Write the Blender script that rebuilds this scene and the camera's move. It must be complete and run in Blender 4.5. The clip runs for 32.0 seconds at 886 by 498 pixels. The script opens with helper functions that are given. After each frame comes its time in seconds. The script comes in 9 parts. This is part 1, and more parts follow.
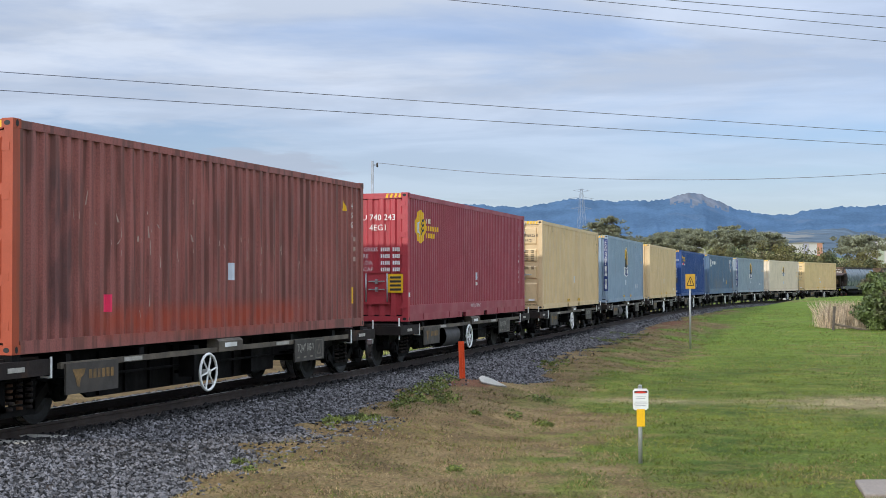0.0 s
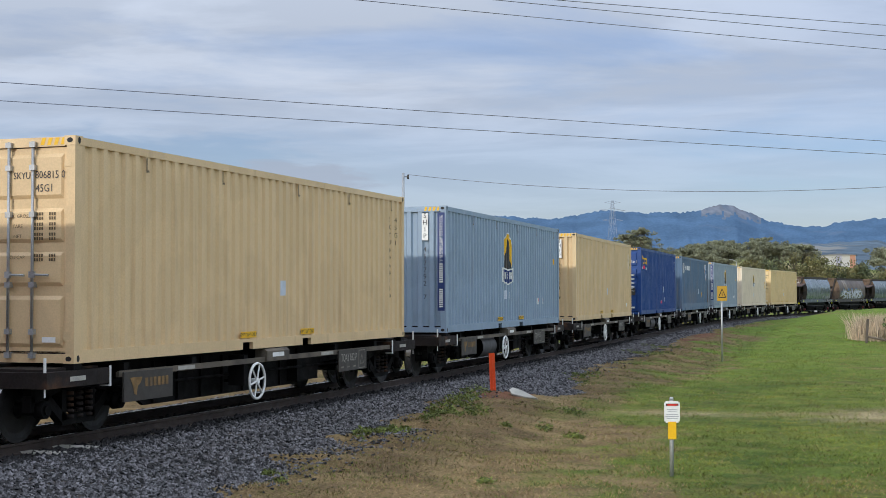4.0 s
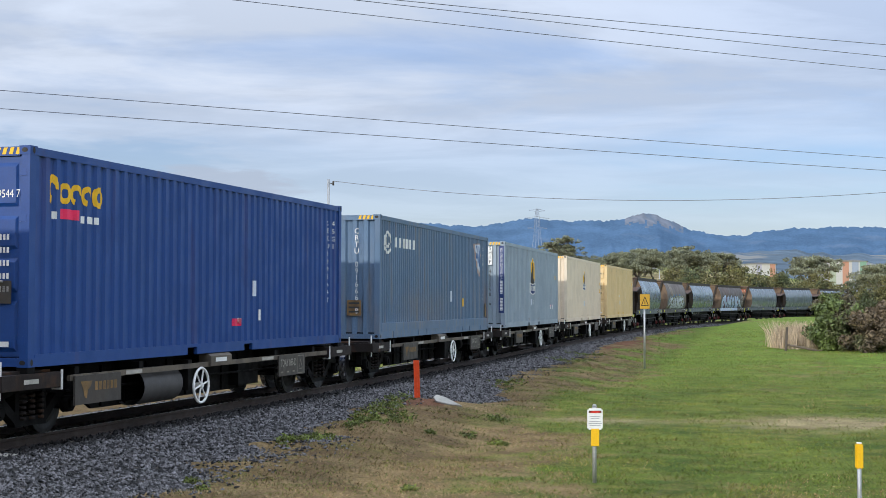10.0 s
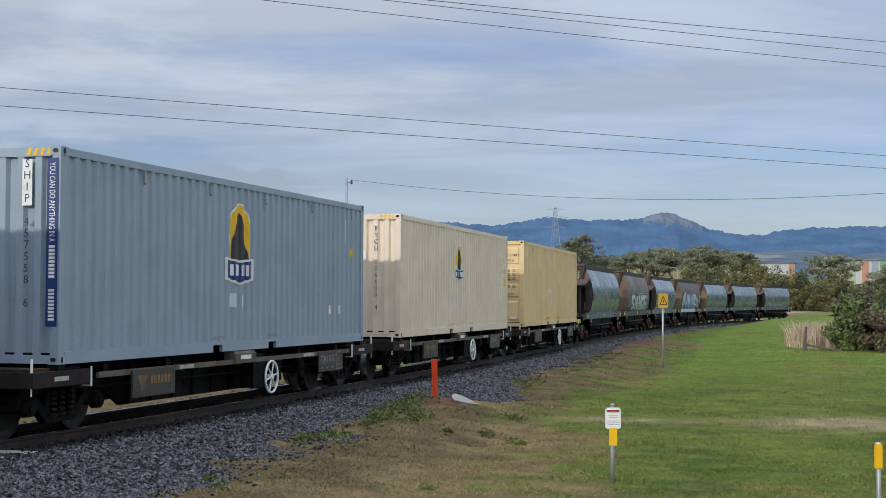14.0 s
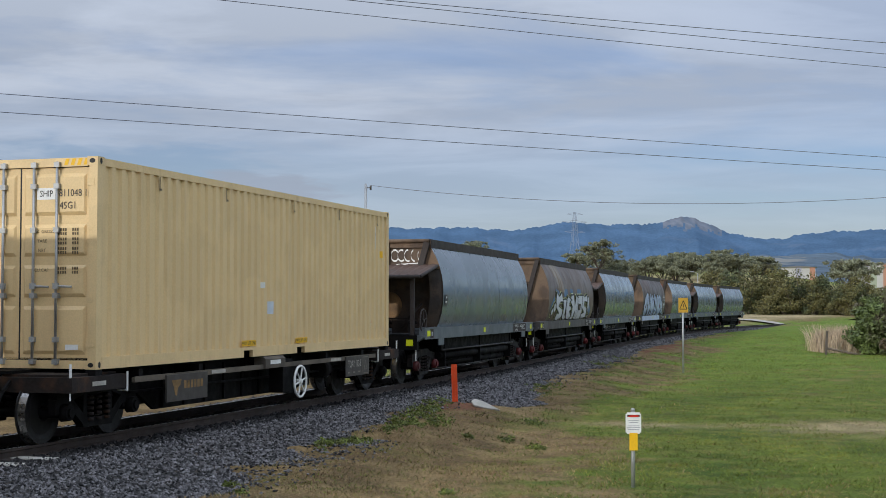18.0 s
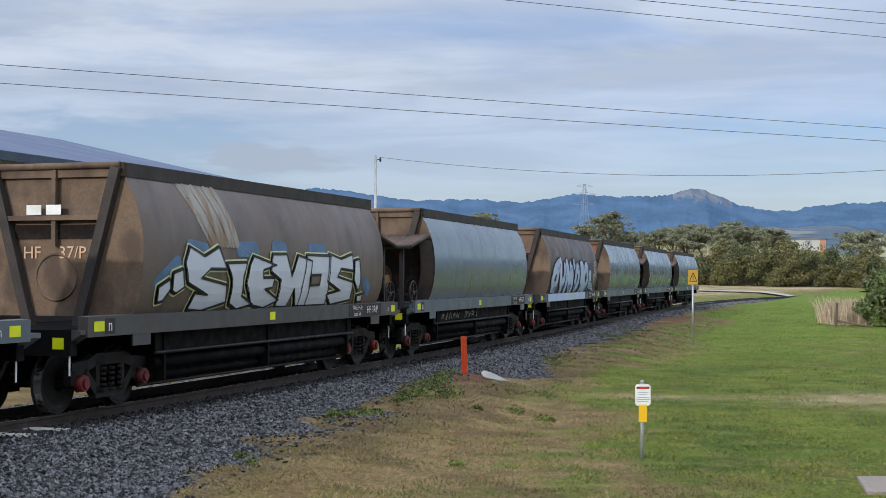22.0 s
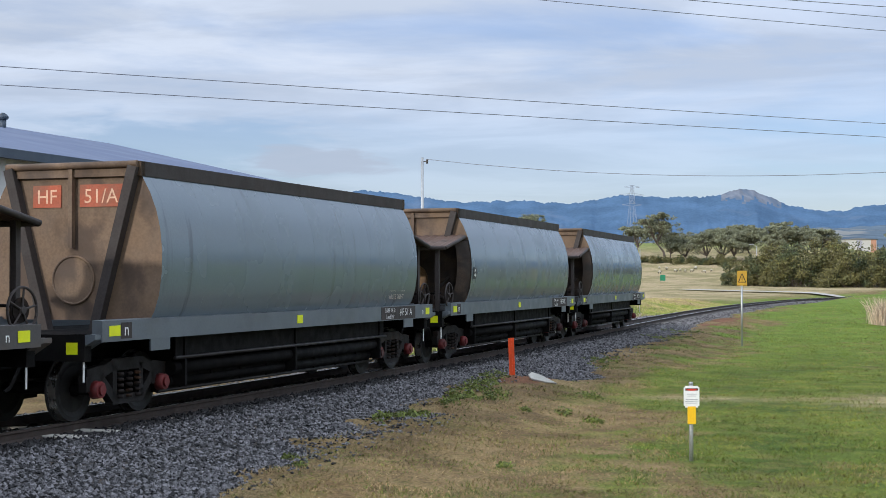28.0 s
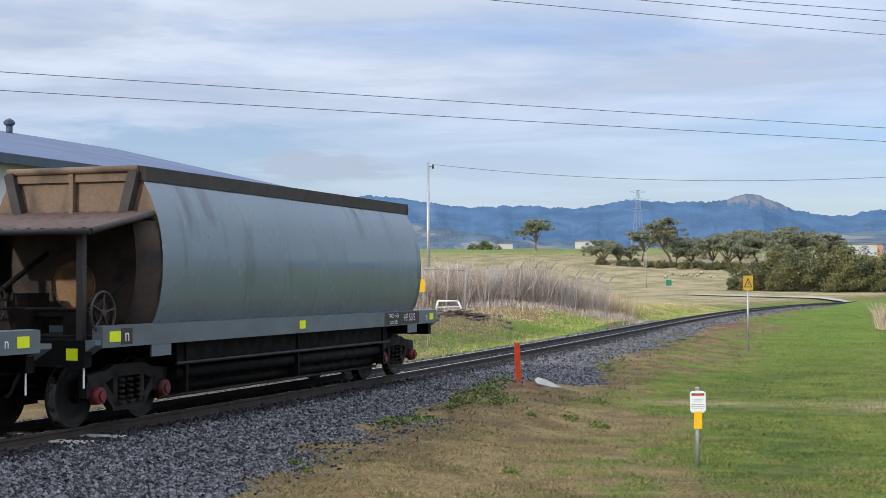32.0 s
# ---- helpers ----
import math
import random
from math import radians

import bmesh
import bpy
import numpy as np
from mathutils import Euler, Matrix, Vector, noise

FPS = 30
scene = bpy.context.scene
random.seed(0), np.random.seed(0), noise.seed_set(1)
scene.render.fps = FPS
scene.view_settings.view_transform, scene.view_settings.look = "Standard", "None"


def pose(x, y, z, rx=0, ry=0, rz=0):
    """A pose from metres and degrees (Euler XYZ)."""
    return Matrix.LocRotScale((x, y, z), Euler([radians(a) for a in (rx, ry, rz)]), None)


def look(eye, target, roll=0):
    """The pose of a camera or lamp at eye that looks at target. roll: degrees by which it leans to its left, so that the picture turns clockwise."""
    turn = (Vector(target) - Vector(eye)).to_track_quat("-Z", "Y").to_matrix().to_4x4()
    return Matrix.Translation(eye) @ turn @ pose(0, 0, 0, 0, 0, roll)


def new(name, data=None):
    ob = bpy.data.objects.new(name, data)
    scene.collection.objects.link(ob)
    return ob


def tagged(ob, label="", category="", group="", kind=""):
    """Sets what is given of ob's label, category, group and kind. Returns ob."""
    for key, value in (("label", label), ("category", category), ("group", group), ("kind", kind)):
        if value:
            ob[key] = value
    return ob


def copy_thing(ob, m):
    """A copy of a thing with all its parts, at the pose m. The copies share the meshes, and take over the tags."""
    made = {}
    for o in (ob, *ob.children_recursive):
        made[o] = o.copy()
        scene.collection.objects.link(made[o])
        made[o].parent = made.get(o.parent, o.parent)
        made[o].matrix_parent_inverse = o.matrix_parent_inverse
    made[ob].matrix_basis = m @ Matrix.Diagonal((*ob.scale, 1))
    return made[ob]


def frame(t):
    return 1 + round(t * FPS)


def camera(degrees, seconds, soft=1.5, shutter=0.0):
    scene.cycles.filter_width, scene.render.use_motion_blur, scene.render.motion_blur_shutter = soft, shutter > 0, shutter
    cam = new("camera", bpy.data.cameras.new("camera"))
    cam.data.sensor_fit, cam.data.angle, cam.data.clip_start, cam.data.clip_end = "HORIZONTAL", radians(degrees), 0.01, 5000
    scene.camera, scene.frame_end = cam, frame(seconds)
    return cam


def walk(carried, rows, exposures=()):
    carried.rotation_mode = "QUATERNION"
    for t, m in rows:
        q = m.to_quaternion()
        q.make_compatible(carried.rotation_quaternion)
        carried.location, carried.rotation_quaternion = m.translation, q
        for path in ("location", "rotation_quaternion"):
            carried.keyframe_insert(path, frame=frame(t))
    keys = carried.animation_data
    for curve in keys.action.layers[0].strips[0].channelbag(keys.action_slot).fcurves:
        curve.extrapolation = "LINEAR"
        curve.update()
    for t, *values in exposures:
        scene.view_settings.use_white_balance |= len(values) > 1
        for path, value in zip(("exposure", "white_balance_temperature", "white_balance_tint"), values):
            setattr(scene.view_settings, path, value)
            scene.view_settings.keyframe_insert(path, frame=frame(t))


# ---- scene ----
cam = camera(34.75, 32.0, soft=0.8)

# the stand of the camera, and how its aim drifts: seconds, yaw, pitch, lean
EYE_H = 1.85
AIM = [
    (0, -0.000, 1.370, -0.168), (0.5, -0.056, 1.446, -0.185), (1, 0.012, 1.549, -0.199), (1.5, 0.142, 1.645, -0.199), (2, 0.412, 1.747, -0.182),
    (2.5, 0.626, 1.794, -0.155), (4.5, 1.306, 1.851, -0.088), (5, 1.223, 1.777, -0.035), (5.5, 0.448, 1.762, 0.011), (6, 0.285, 1.794, 0.035),
    (6.5, 0.104, 1.832, 0.046), (7, -0.212, 1.879, 0.063), (7.5, -0.567, 1.942, 0.094), (8, -0.952, 2.018, 0.125), (8.5, -1.298, 2.082, 0.140),
    (9, -1.507, 2.125, 0.137), (9.5, -1.673, 2.142, 0.126), (10, -1.793, 2.136, 0.116), (10.5, -1.847, 2.143, 0.120), (11, -1.827, 2.129, 0.136),
    (11.5, -1.801, 2.076, 0.158), (12, -1.739, 2.058, 0.180), (12.5, -1.612, 2.042, 0.199), (13, -1.426, 2.038, 0.211), (13.5, -1.244, 2.053, 0.224),
    (14, -1.060, 2.087, 0.233), (14.5, -0.917, 2.191, 0.230), (16.5, -0.521, 2.368, 0.102), (17, -0.424, 2.349, 0.093), (17.5, -0.359, 2.361, 0.068),
    (18, -0.279, 2.297, 0.027), (18.5, -0.217, 2.195, -0.004), (19, -0.156, 2.053, -0.005), (19.5, -0.182, 1.918, 0.010), (20, -0.199, 1.785, 0.027),
    (20.5, -0.177, 1.614, 0.037), (21, -0.112, 1.439, 0.043), (21.5, -0.030, 1.298, 0.049), (22, 0.113, 1.161, 0.061), (22.5, 0.328, 1.117, 0.083),
    (23, 0.662, 1.092, 0.099), (23.5, 1.126, 1.108, 0.091), (24, 1.673, 1.123, 0.067), (24.5, 2.181, 1.134, 0.040), (26.5, 2.627, 1.196, -0.126),
    (27, 2.356, 1.197, -0.119), (27.5, 1.990, 1.192, -0.109), (28, 2.016, 1.232, -0.105), (28.5, 2.016, 1.232, -0.103), (29, 2.084, 1.232, -0.097),
    (29.5, 2.558, 1.230, -0.099), (30, 2.561, 1.266, -0.118), (30.5, 2.595, 1.300, -0.135), (31, 2.363, 1.330, -0.142), (31.5, 2.526, 1.369, -0.147),
    (32, 2.252, 1.439, -0.152),
]
walk(cam, [(t, pose(0, 0, EYE_H, 90 + p, 0, y) @ pose(0, 0, 0, 0, 0, r)) for t, y, p, r in AIM],
     exposures=[(0, 0.0), (2, 0.02), (5, -0.26), (6, -0.16), (8, -0.37), (9, -0.36), (10, 0.04), (11, -0.16), (12, 0.06), (13, -0.03), (14, -0.30), (17, -0.38), (18, -0.40), (19, -0.18), (20, 0.03), (21, -0.10), (22, -0.12), (23, 0.06), (24, 0.12), (27, 0.06), (28, 0.04), (32, 0.06)])

# ---- daylight: high thin cloud, a weak low sun behind the camera ----
SUN_FROM, SUN_UP = 217.0, 20.0          # compass bearing of the sun clockwise from +y, and its elevation
world = bpy.data.worlds.new("sky")
scene.world = world
world.use_nodes = True


def make_sky():
    nt = world.node_tree
    nt.nodes.clear()
    N = nt.nodes.new
    out, bg = N("ShaderNodeOutputWorld"), N("ShaderNodeBackground")
    sky = N("ShaderNodeTexSky")
    sky.sky_type, sky.sun_disc = "NISHITA", False
    sky.sun_elevation, sky.sun_rotation = radians(SUN_UP), radians(SUN_FROM)
    sky.air_density, sky.dust_density, sky.ozone_density = 1.0, 0.6, 1.6
    co, sep = N("ShaderNodeTexCoord"), N("ShaderNodeSeparateXYZ")
    nt.links.new(co.outputs["Generated"], sep.inputs[0])
    lift = N("ShaderNodeMath"); lift.operation = "ADD"; lift.inputs[1].default_value = 0.10
    mx = N("ShaderNodeMath"); mx.operation = "MAXIMUM"; mx.inputs[1].default_value = 0.02
    nt.links.new(sep.outputs[2], lift.inputs[0]); nt.links.new(lift.outputs[0], mx.inputs[0])
    dv = N("ShaderNodeVectorMath"); dv.operation = "DIVIDE"
    cz = N("ShaderNodeCombineXYZ")
    for i in range(3):
        nt.links.new(mx.outputs[0], cz.inputs[i])
    nt.links.new(co.outputs["Generated"], dv.inputs[0]); nt.links.new(cz.outputs[0], dv.inputs[1])

    def cloud(scale, stretch, seed, lo, hi, detail):
        mp = N("ShaderNodeMapping"); mp.inputs["Scale"].default_value = stretch; mp.inputs["Location"].default_value = (seed, seed * 2, 0)
        mp.inputs["Rotation"].default_value = (0, 0, radians(-14))
        nz = N("ShaderNodeTexNoise"); nz.inputs["Scale"].default_value = scale; nz.inputs["Detail"].default_value = detail
        nz.inputs["Roughness"].default_value = 0.56; nz.inputs["Distortion"].default_value = 0.35
        rp = N("ShaderNodeMapRange"); rp.inputs["From Min"].default_value, rp.inputs["From Max"].default_value = lo, hi
        rp.interpolation_type = "SMOOTHSTEP"
        nt.links.new(dv.outputs[0], mp.inputs[0]); nt.links.new(mp.outputs[0], nz.inputs["Vector"]); nt.links.new(nz.outputs[0], rp.inputs[0])
        return rp.outputs[0]
    low = N("ShaderNodeMapRange"); low.inputs["From Min"].default_value, low.inputs["From Max"].default_value = 0.03, 0.17
    low.inputs["To Min"].default_value, low.inputs["To Max"].default_value = 0.35, 1.0
    nt.links.new(sep.outputs[2], low.inputs[0])
    mask = cloud(0.75, (1.0, 1.2, 1), 3.7, 0.20, 0.54, 7)
    shade = cloud(1.15, (0.9, 1.35, 1), 11.2, 0.38, 0.64, 9)
    thin = N("ShaderNodeMath"); thin.operation = "MULTIPLY"
    nt.links.new(mask, thin.inputs[0]); nt.links.new(low.outputs[0], thin.inputs[1])
    over = N("ShaderNodeMapRange"); over.inputs["From Min"].default_value, over.inputs["From Max"].default_value = 0.10, 0.20
    over.inputs["To Min"].default_value, over.inputs["To Max"].default_value = -0.12, 0.5
    nt.links.new(sep.outputs[2], over.inputs[0])
    full = N("ShaderNodeMath"); full.operation = "ADD"; full.use_clamp = True
    nt.links.new(thin.outputs[0], full.inputs[0]); nt.links.new(over.outputs[0], full.inputs[1])
    side = N("ShaderNodeMapRange"); side.inputs["From Min"].default_value, side.inputs["From Max"].default_value = 0.05, 0.34
    side.inputs["To Min"].default_value, side.inputs["To Max"].default_value = 1.0, 0.72
    ahead = N("ShaderNodeMath"); ahead.operation = "GREATER_THAN"; ahead.inputs[1].default_value = 0.7
    nt.links.new(sep.outputs[1], ahead.inputs[0])
    east = N("ShaderNodeMath"); east.operation = "MULTIPLY"
    nt.links.new(sep.outputs[0], east.inputs[0]); nt.links.new(ahead.outputs[0], east.inputs[1])
    nt.links.new(east.outputs[0], side.inputs[0])
    cover_ = N("ShaderNodeMath"); cover_.operation = "MULTIPLY"
    nt.links.new(full.outputs[0], cover_.inputs[0]); nt.links.new(side.outputs[0], cover_.inputs[1])

    def op(kind, a, b):
        x = N("ShaderNodeMath"); x.operation = kind
        for i, v in enumerate((a, b)):
            if isinstance(v, float):
                x.inputs[i].default_value = v
            else:
                nt.links.new(v, x.inputs[i])
        return x.outputs[0]
    ragged = cloud(3.2, (1.0, 1.0, 1), 7.1, 0.2, 0.8, 8)

    def puff(az, el, wide, tall, edge):
        """A ragged patch of the sky about a bearing and an elevation, in degrees."""
        u = op("DIVIDE", op("SUBTRACT", op("DIVIDE", sep.outputs[0], op("MAXIMUM", sep.outputs[1], 0.05)), math.tan(radians(az))), math.tan(radians(wide)))
        v = op("DIVIDE", op("SUBTRACT", sep.outputs[2], math.sin(radians(el))), math.sin(radians(tall)))
        d = op("ADD", op("SQRT", op("ADD", op("MULTIPLY", u, u), op("MULTIPLY", v, v)), 0.0), op("MULTIPLY", ragged, -1.2))
        r = N("ShaderNodeMapRange"); r.interpolation_type = "SMOOTHSTEP"
        r.inputs["From Min"].default_value, r.inputs["From Max"].default_value = 0.5 + edge, 0.1
        nt.links.new(d, r.inputs[0])
        return r.outputs[0]
    gap = op("SUBTRACT", 1.0, op("MULTIPLY", puff(-13.0, 5.2, 4.5, 1.0, 0.5), 0.7))
    mask = op("MULTIPLY", cover_.outputs[0], gap)
    grey_cloud = op("MULTIPLY", puff(-7.4, 4.75, 2.6, 0.5, 0.25), 0.8)
    tone = N("ShaderNodeMix"); tone.data_type = "RGBA"
    tone.inputs["A"].default_value, tone.inputs["B"].default_value = CLOUD_DARK, CLOUD_LIGHT
    # the deck thickens and greys with height
    deck = N("ShaderNodeMapRange"); deck.inputs["From Min"].default_value, deck.inputs["From Max"].default_value = 0.11, 0.21
    deck.inputs["To Min"].default_value, deck.inputs["To Max"].default_value = 0.10, -0.38
    nt.links.new(sep.outputs[2], deck.inputs[0])
    grey = N("ShaderNodeMath"); grey.operation = "ADD"; grey.use_clamp = True
    nt.links.new(shade, grey.inputs[0]); nt.links.new(deck.outputs[0], grey.inputs[1])
    nt.links.new(grey.outputs[0], tone.inputs["Factor"])
    blue = N("ShaderNodeMix"); blue.data_type = "RGBA"; blue.blend_type = "MULTIPLY"; blue.inputs["Factor"].default_value = 1.0
    blue.inputs["B"].default_value = CLEAR_GAIN
    nt.links.new(sky.outputs[0], blue.inputs["A"])
    mixer = N("ShaderNodeMix"); mixer.data_type = "RGBA"
    nt.links.new(mask, mixer.inputs["Factor"]); nt.links.new(blue.outputs["Result"], mixer.inputs["A"]); nt.links.new(tone.outputs["Result"], mixer.inputs["B"])
    low_cloud = N("ShaderNodeMix"); low_cloud.data_type = "RGBA"
    low_cloud.inputs["B"].default_value = (4.5, 5.2, 6.5, 1)
    nt.links.new(grey_cloud, low_cloud.inputs["Factor"]); nt.links.new(mixer.outputs["Result"], low_cloud.inputs["A"])
    mixer = low_cloud
    # an overcast sky is brighter overhead than at the skyline
    up = N("ShaderNodeMapRange"); up.inputs["From Min"].default_value, up.inputs["From Max"].default_value = 0.16, 0.75
    up.inputs["To Min"].default_value, up.inputs["To Max"].default_value = 1.0, ZENITH
    nt.links.new(sep.outputs[2], up.inputs[0])
    gain = N("ShaderNodeVectorMath"); gain.operation = "SCALE"
    nt.links.new(mixer.outputs["Result"], gain.inputs[0]); nt.links.new(up.outputs[0], gain.inputs["Scale"])
    nt.links.new(gain.outputs[0], bg.inputs[0])
    bg.inputs[1].default_value = 0.1
    nt.links.new(bg.outputs[0], out.inputs[0])


CLOUD_DARK, CLOUD_LIGHT, CLEAR_GAIN, ZENITH = (5.3, 6.05, 7.42, 1), (6.9, 7.76, 9.32, 1), (0.83, 0.89, 1.19, 1), 2.5
make_sky()

sun = new("sun", bpy.data.lights.new("sun", "SUN"))
sun.data.energy, sun.data.angle, sun.data.color = 2.2, radians(1.5), (1.0, 0.96, 0.89)
_b, _e = radians(SUN_FROM), radians(SUN_UP)
sun.matrix_world = look((math.sin(_b) * math.cos(_e) * 50, math.cos(_b) * math.cos(_e) * 50, math.sin(_e) * 50), (0, 0, 0))


# ---- materials ----
def lin(r, g, b):
    return tuple(((c / 255 + 0.055) / 1.055) ** 2.4 if c > 10 else c / 255 / 12.92 for c in (r, g, b)) + (1,)


def mat(name, col, rough=0.6, metal=0.0, var=0.15, scale=3.0, fine=60.0, bump=0.1, dirt=None, dirt_amt=0.0, dirt_scale=(1, 1, 1), dirt_edge=(0.5, 0.7),
        col2=None, col2_edge=(0.45, 0.6), col2_scale=0.5, island=0.0, coords="Object", spec=0.5, dirt_freq=2.0, bands=(), stretch=None):
    """A surface: a base colour that varies at two scales, an optional second colour in patches, dirt in streaks, fine relief."""
    m = bpy.data.materials.new(name)
    m.use_nodes = True
    nt = m.node_tree
    N, L = nt.nodes.new, nt.links.new
    bs = nt.nodes["Principled BSDF"]
    bs.inputs["Roughness"].default_value, bs.inputs["Metallic"].default_value = rough, metal
    bs.inputs["Specular IOR Level"].default_value = spec
    co = N("ShaderNodeTexCoord")
    rnd = N("ShaderNodeObjectInfo")
    add = N("ShaderNodeVectorMath"); add.operation = "ADD"
    sc = N("ShaderNodeMath"); sc.operation = "MULTIPLY"; sc.inputs[1].default_value = 37.0
    L(rnd.outputs["Random"], sc.inputs[0]); L(co.outputs[coords], add.inputs[0]); L(sc.outputs[0], add.inputs[1])
    vec = add.outputs[0] if coords == "Object" else co.outputs[coords]

    def noise_at(s, detail=3, stretch=None):
        n = N("ShaderNodeTexNoise"); n.inputs["Scale"].default_value = s; n.inputs["Detail"].default_value = detail
        if stretch:
            mp = N("ShaderNodeMapping"); mp.inputs["Scale"].default_value = stretch
            L(vec, mp.inputs[0]); L(mp.outputs[0], n.inputs["Vector"])
        else:
            L(vec, n.inputs["Vector"])
        return n.outputs[0]

    def ramp(sock, lo, hi, a=0.0, b=1.0):
        r = N("ShaderNodeMapRange"); r.interpolation_type = "SMOOTHSTEP"
        for k, v in (("From Min", lo), ("From Max", hi), ("To Min", a), ("To Max", b)):
            r.inputs[k].default_value = v
        L(sock, r.inputs[0])
        return r.outputs[0]

    def blend(fac, a, b, kind="MIX"):
        x = N("ShaderNodeMix"); x.data_type = "RGBA"; x.blend_type = kind
        for sock, v in (("Factor", fac), ("A", a), ("B", b)):
            if isinstance(v, (tuple, float, int)):
                x.inputs[sock].default_value = v
            else:
                L(v, x.inputs[sock])
        return x.outputs["Result"]
    c = col
    if col2:
        c = blend(ramp(noise_at(col2_scale, 5), *col2_edge), col, col2)
    v1 = ramp(noise_at(scale, 4, stretch), 0.3, 0.7, 1 - var, 1 + var)
    v2 = ramp(noise_at(fine, 2, stretch), 0.3, 0.7, 1 - var * 0.7, 1 + var * 0.7)
    mu = N("ShaderNodeMath"); mu.operation = "MULTIPLY"; L(v1, mu.inputs[0]); L(v2, mu.inputs[1])
    val = mu.outputs[0]
    if island:
        ge = N("ShaderNodeNewGeometry")
        m2 = N("ShaderNodeMath"); m2.operation = "MULTIPLY"; L(val, m2.inputs[0]); L(ramp(ge.outputs["Random Per Island"], 0, 1, 1 - island, 1 + island), m2.inputs[1])
        val = m2.outputs[0]
    cc = N("ShaderNodeCombineXYZ")
    for i in range(3):
        L(val, cc.inputs[i])
    c = blend(1.0, c, cc.outputs[0], "MULTIPLY")
    if dirt:
        k = ramp(noise_at(dirt_freq, 6, dirt_scale), dirt_edge[0], dirt_edge[1], 0.0, dirt_amt)
        c = blend(k, c, dirt)
    if bands:
        xyz = N("ShaderNodeSeparateXYZ"); L(co.outputs["Object"], xyz.inputs[0])

        def times(a, b):
            t = N("ShaderNodeMath"); t.operation = "MULTIPLY"; L(a, t.inputs[0]); L(b, t.inputs[1])
            return t.outputs[0]
        # stains that sit at a place of their own on the sheet: y and z windows, colour, strength
        for (y0, y1), (z0, z1), soft_y, soft_z, tint, amount in bands:
            k = times(ramp(xyz.outputs[1], y0 - soft_y, y0 + soft_y), ramp(xyz.outputs[1], y1 - soft_y, y1 + soft_y, 1, 0))
            k = times(k, times(ramp(xyz.outputs[2], z0 - soft_z, z0 + soft_z), ramp(xyz.outputs[2], z1 - soft_z, z1 + soft_z, 1, 0)))
            k = times(k, ramp(noise_at(2.6, 6, (1, 2.2, 0.6)), 0.3, 0.6, 0.25 * amount, amount))
            c = blend(k, c, tint)
    L(c, bs.inputs["Base Color"])
    L(ramp(noise_at(scale * 2, 3), 0.3, 0.7, max(0.02, rough - 0.1), min(1, rough + 0.1)), bs.inputs["Roughness"])
    if bump:
        bp = N("ShaderNodeBump"); bp.inputs["Strength"].default_value = bump; bp.inputs["Distance"].default_value = 0.02
        L(noise_at(fine, 4), bp.inputs["Height"]); L(bp.outputs[0], bs.inputs["Normal"])
    return m


RUST, SOOT, DUST = lin(110, 62, 38), lin(38, 34, 32), lin(150, 138, 118)


def paint(name, rgb, rust=0.35, rough=0.5, dirt=RUST, edge=(0.56, 0.72), freq=1.6, var=0.06, bands=()):
    shade = tuple(c * 0.94 for c in rgb)
    return mat(name, lin(*rgb), rough, 0.0, var, 0.9, 45, 0.03, dirt, rust, (1.0, 3.2, 0.22), edge, dirt_freq=freq, bands=bands, col2=lin(*shade), col2_scale=0.9, col2_edge=(0.44, 0.58))


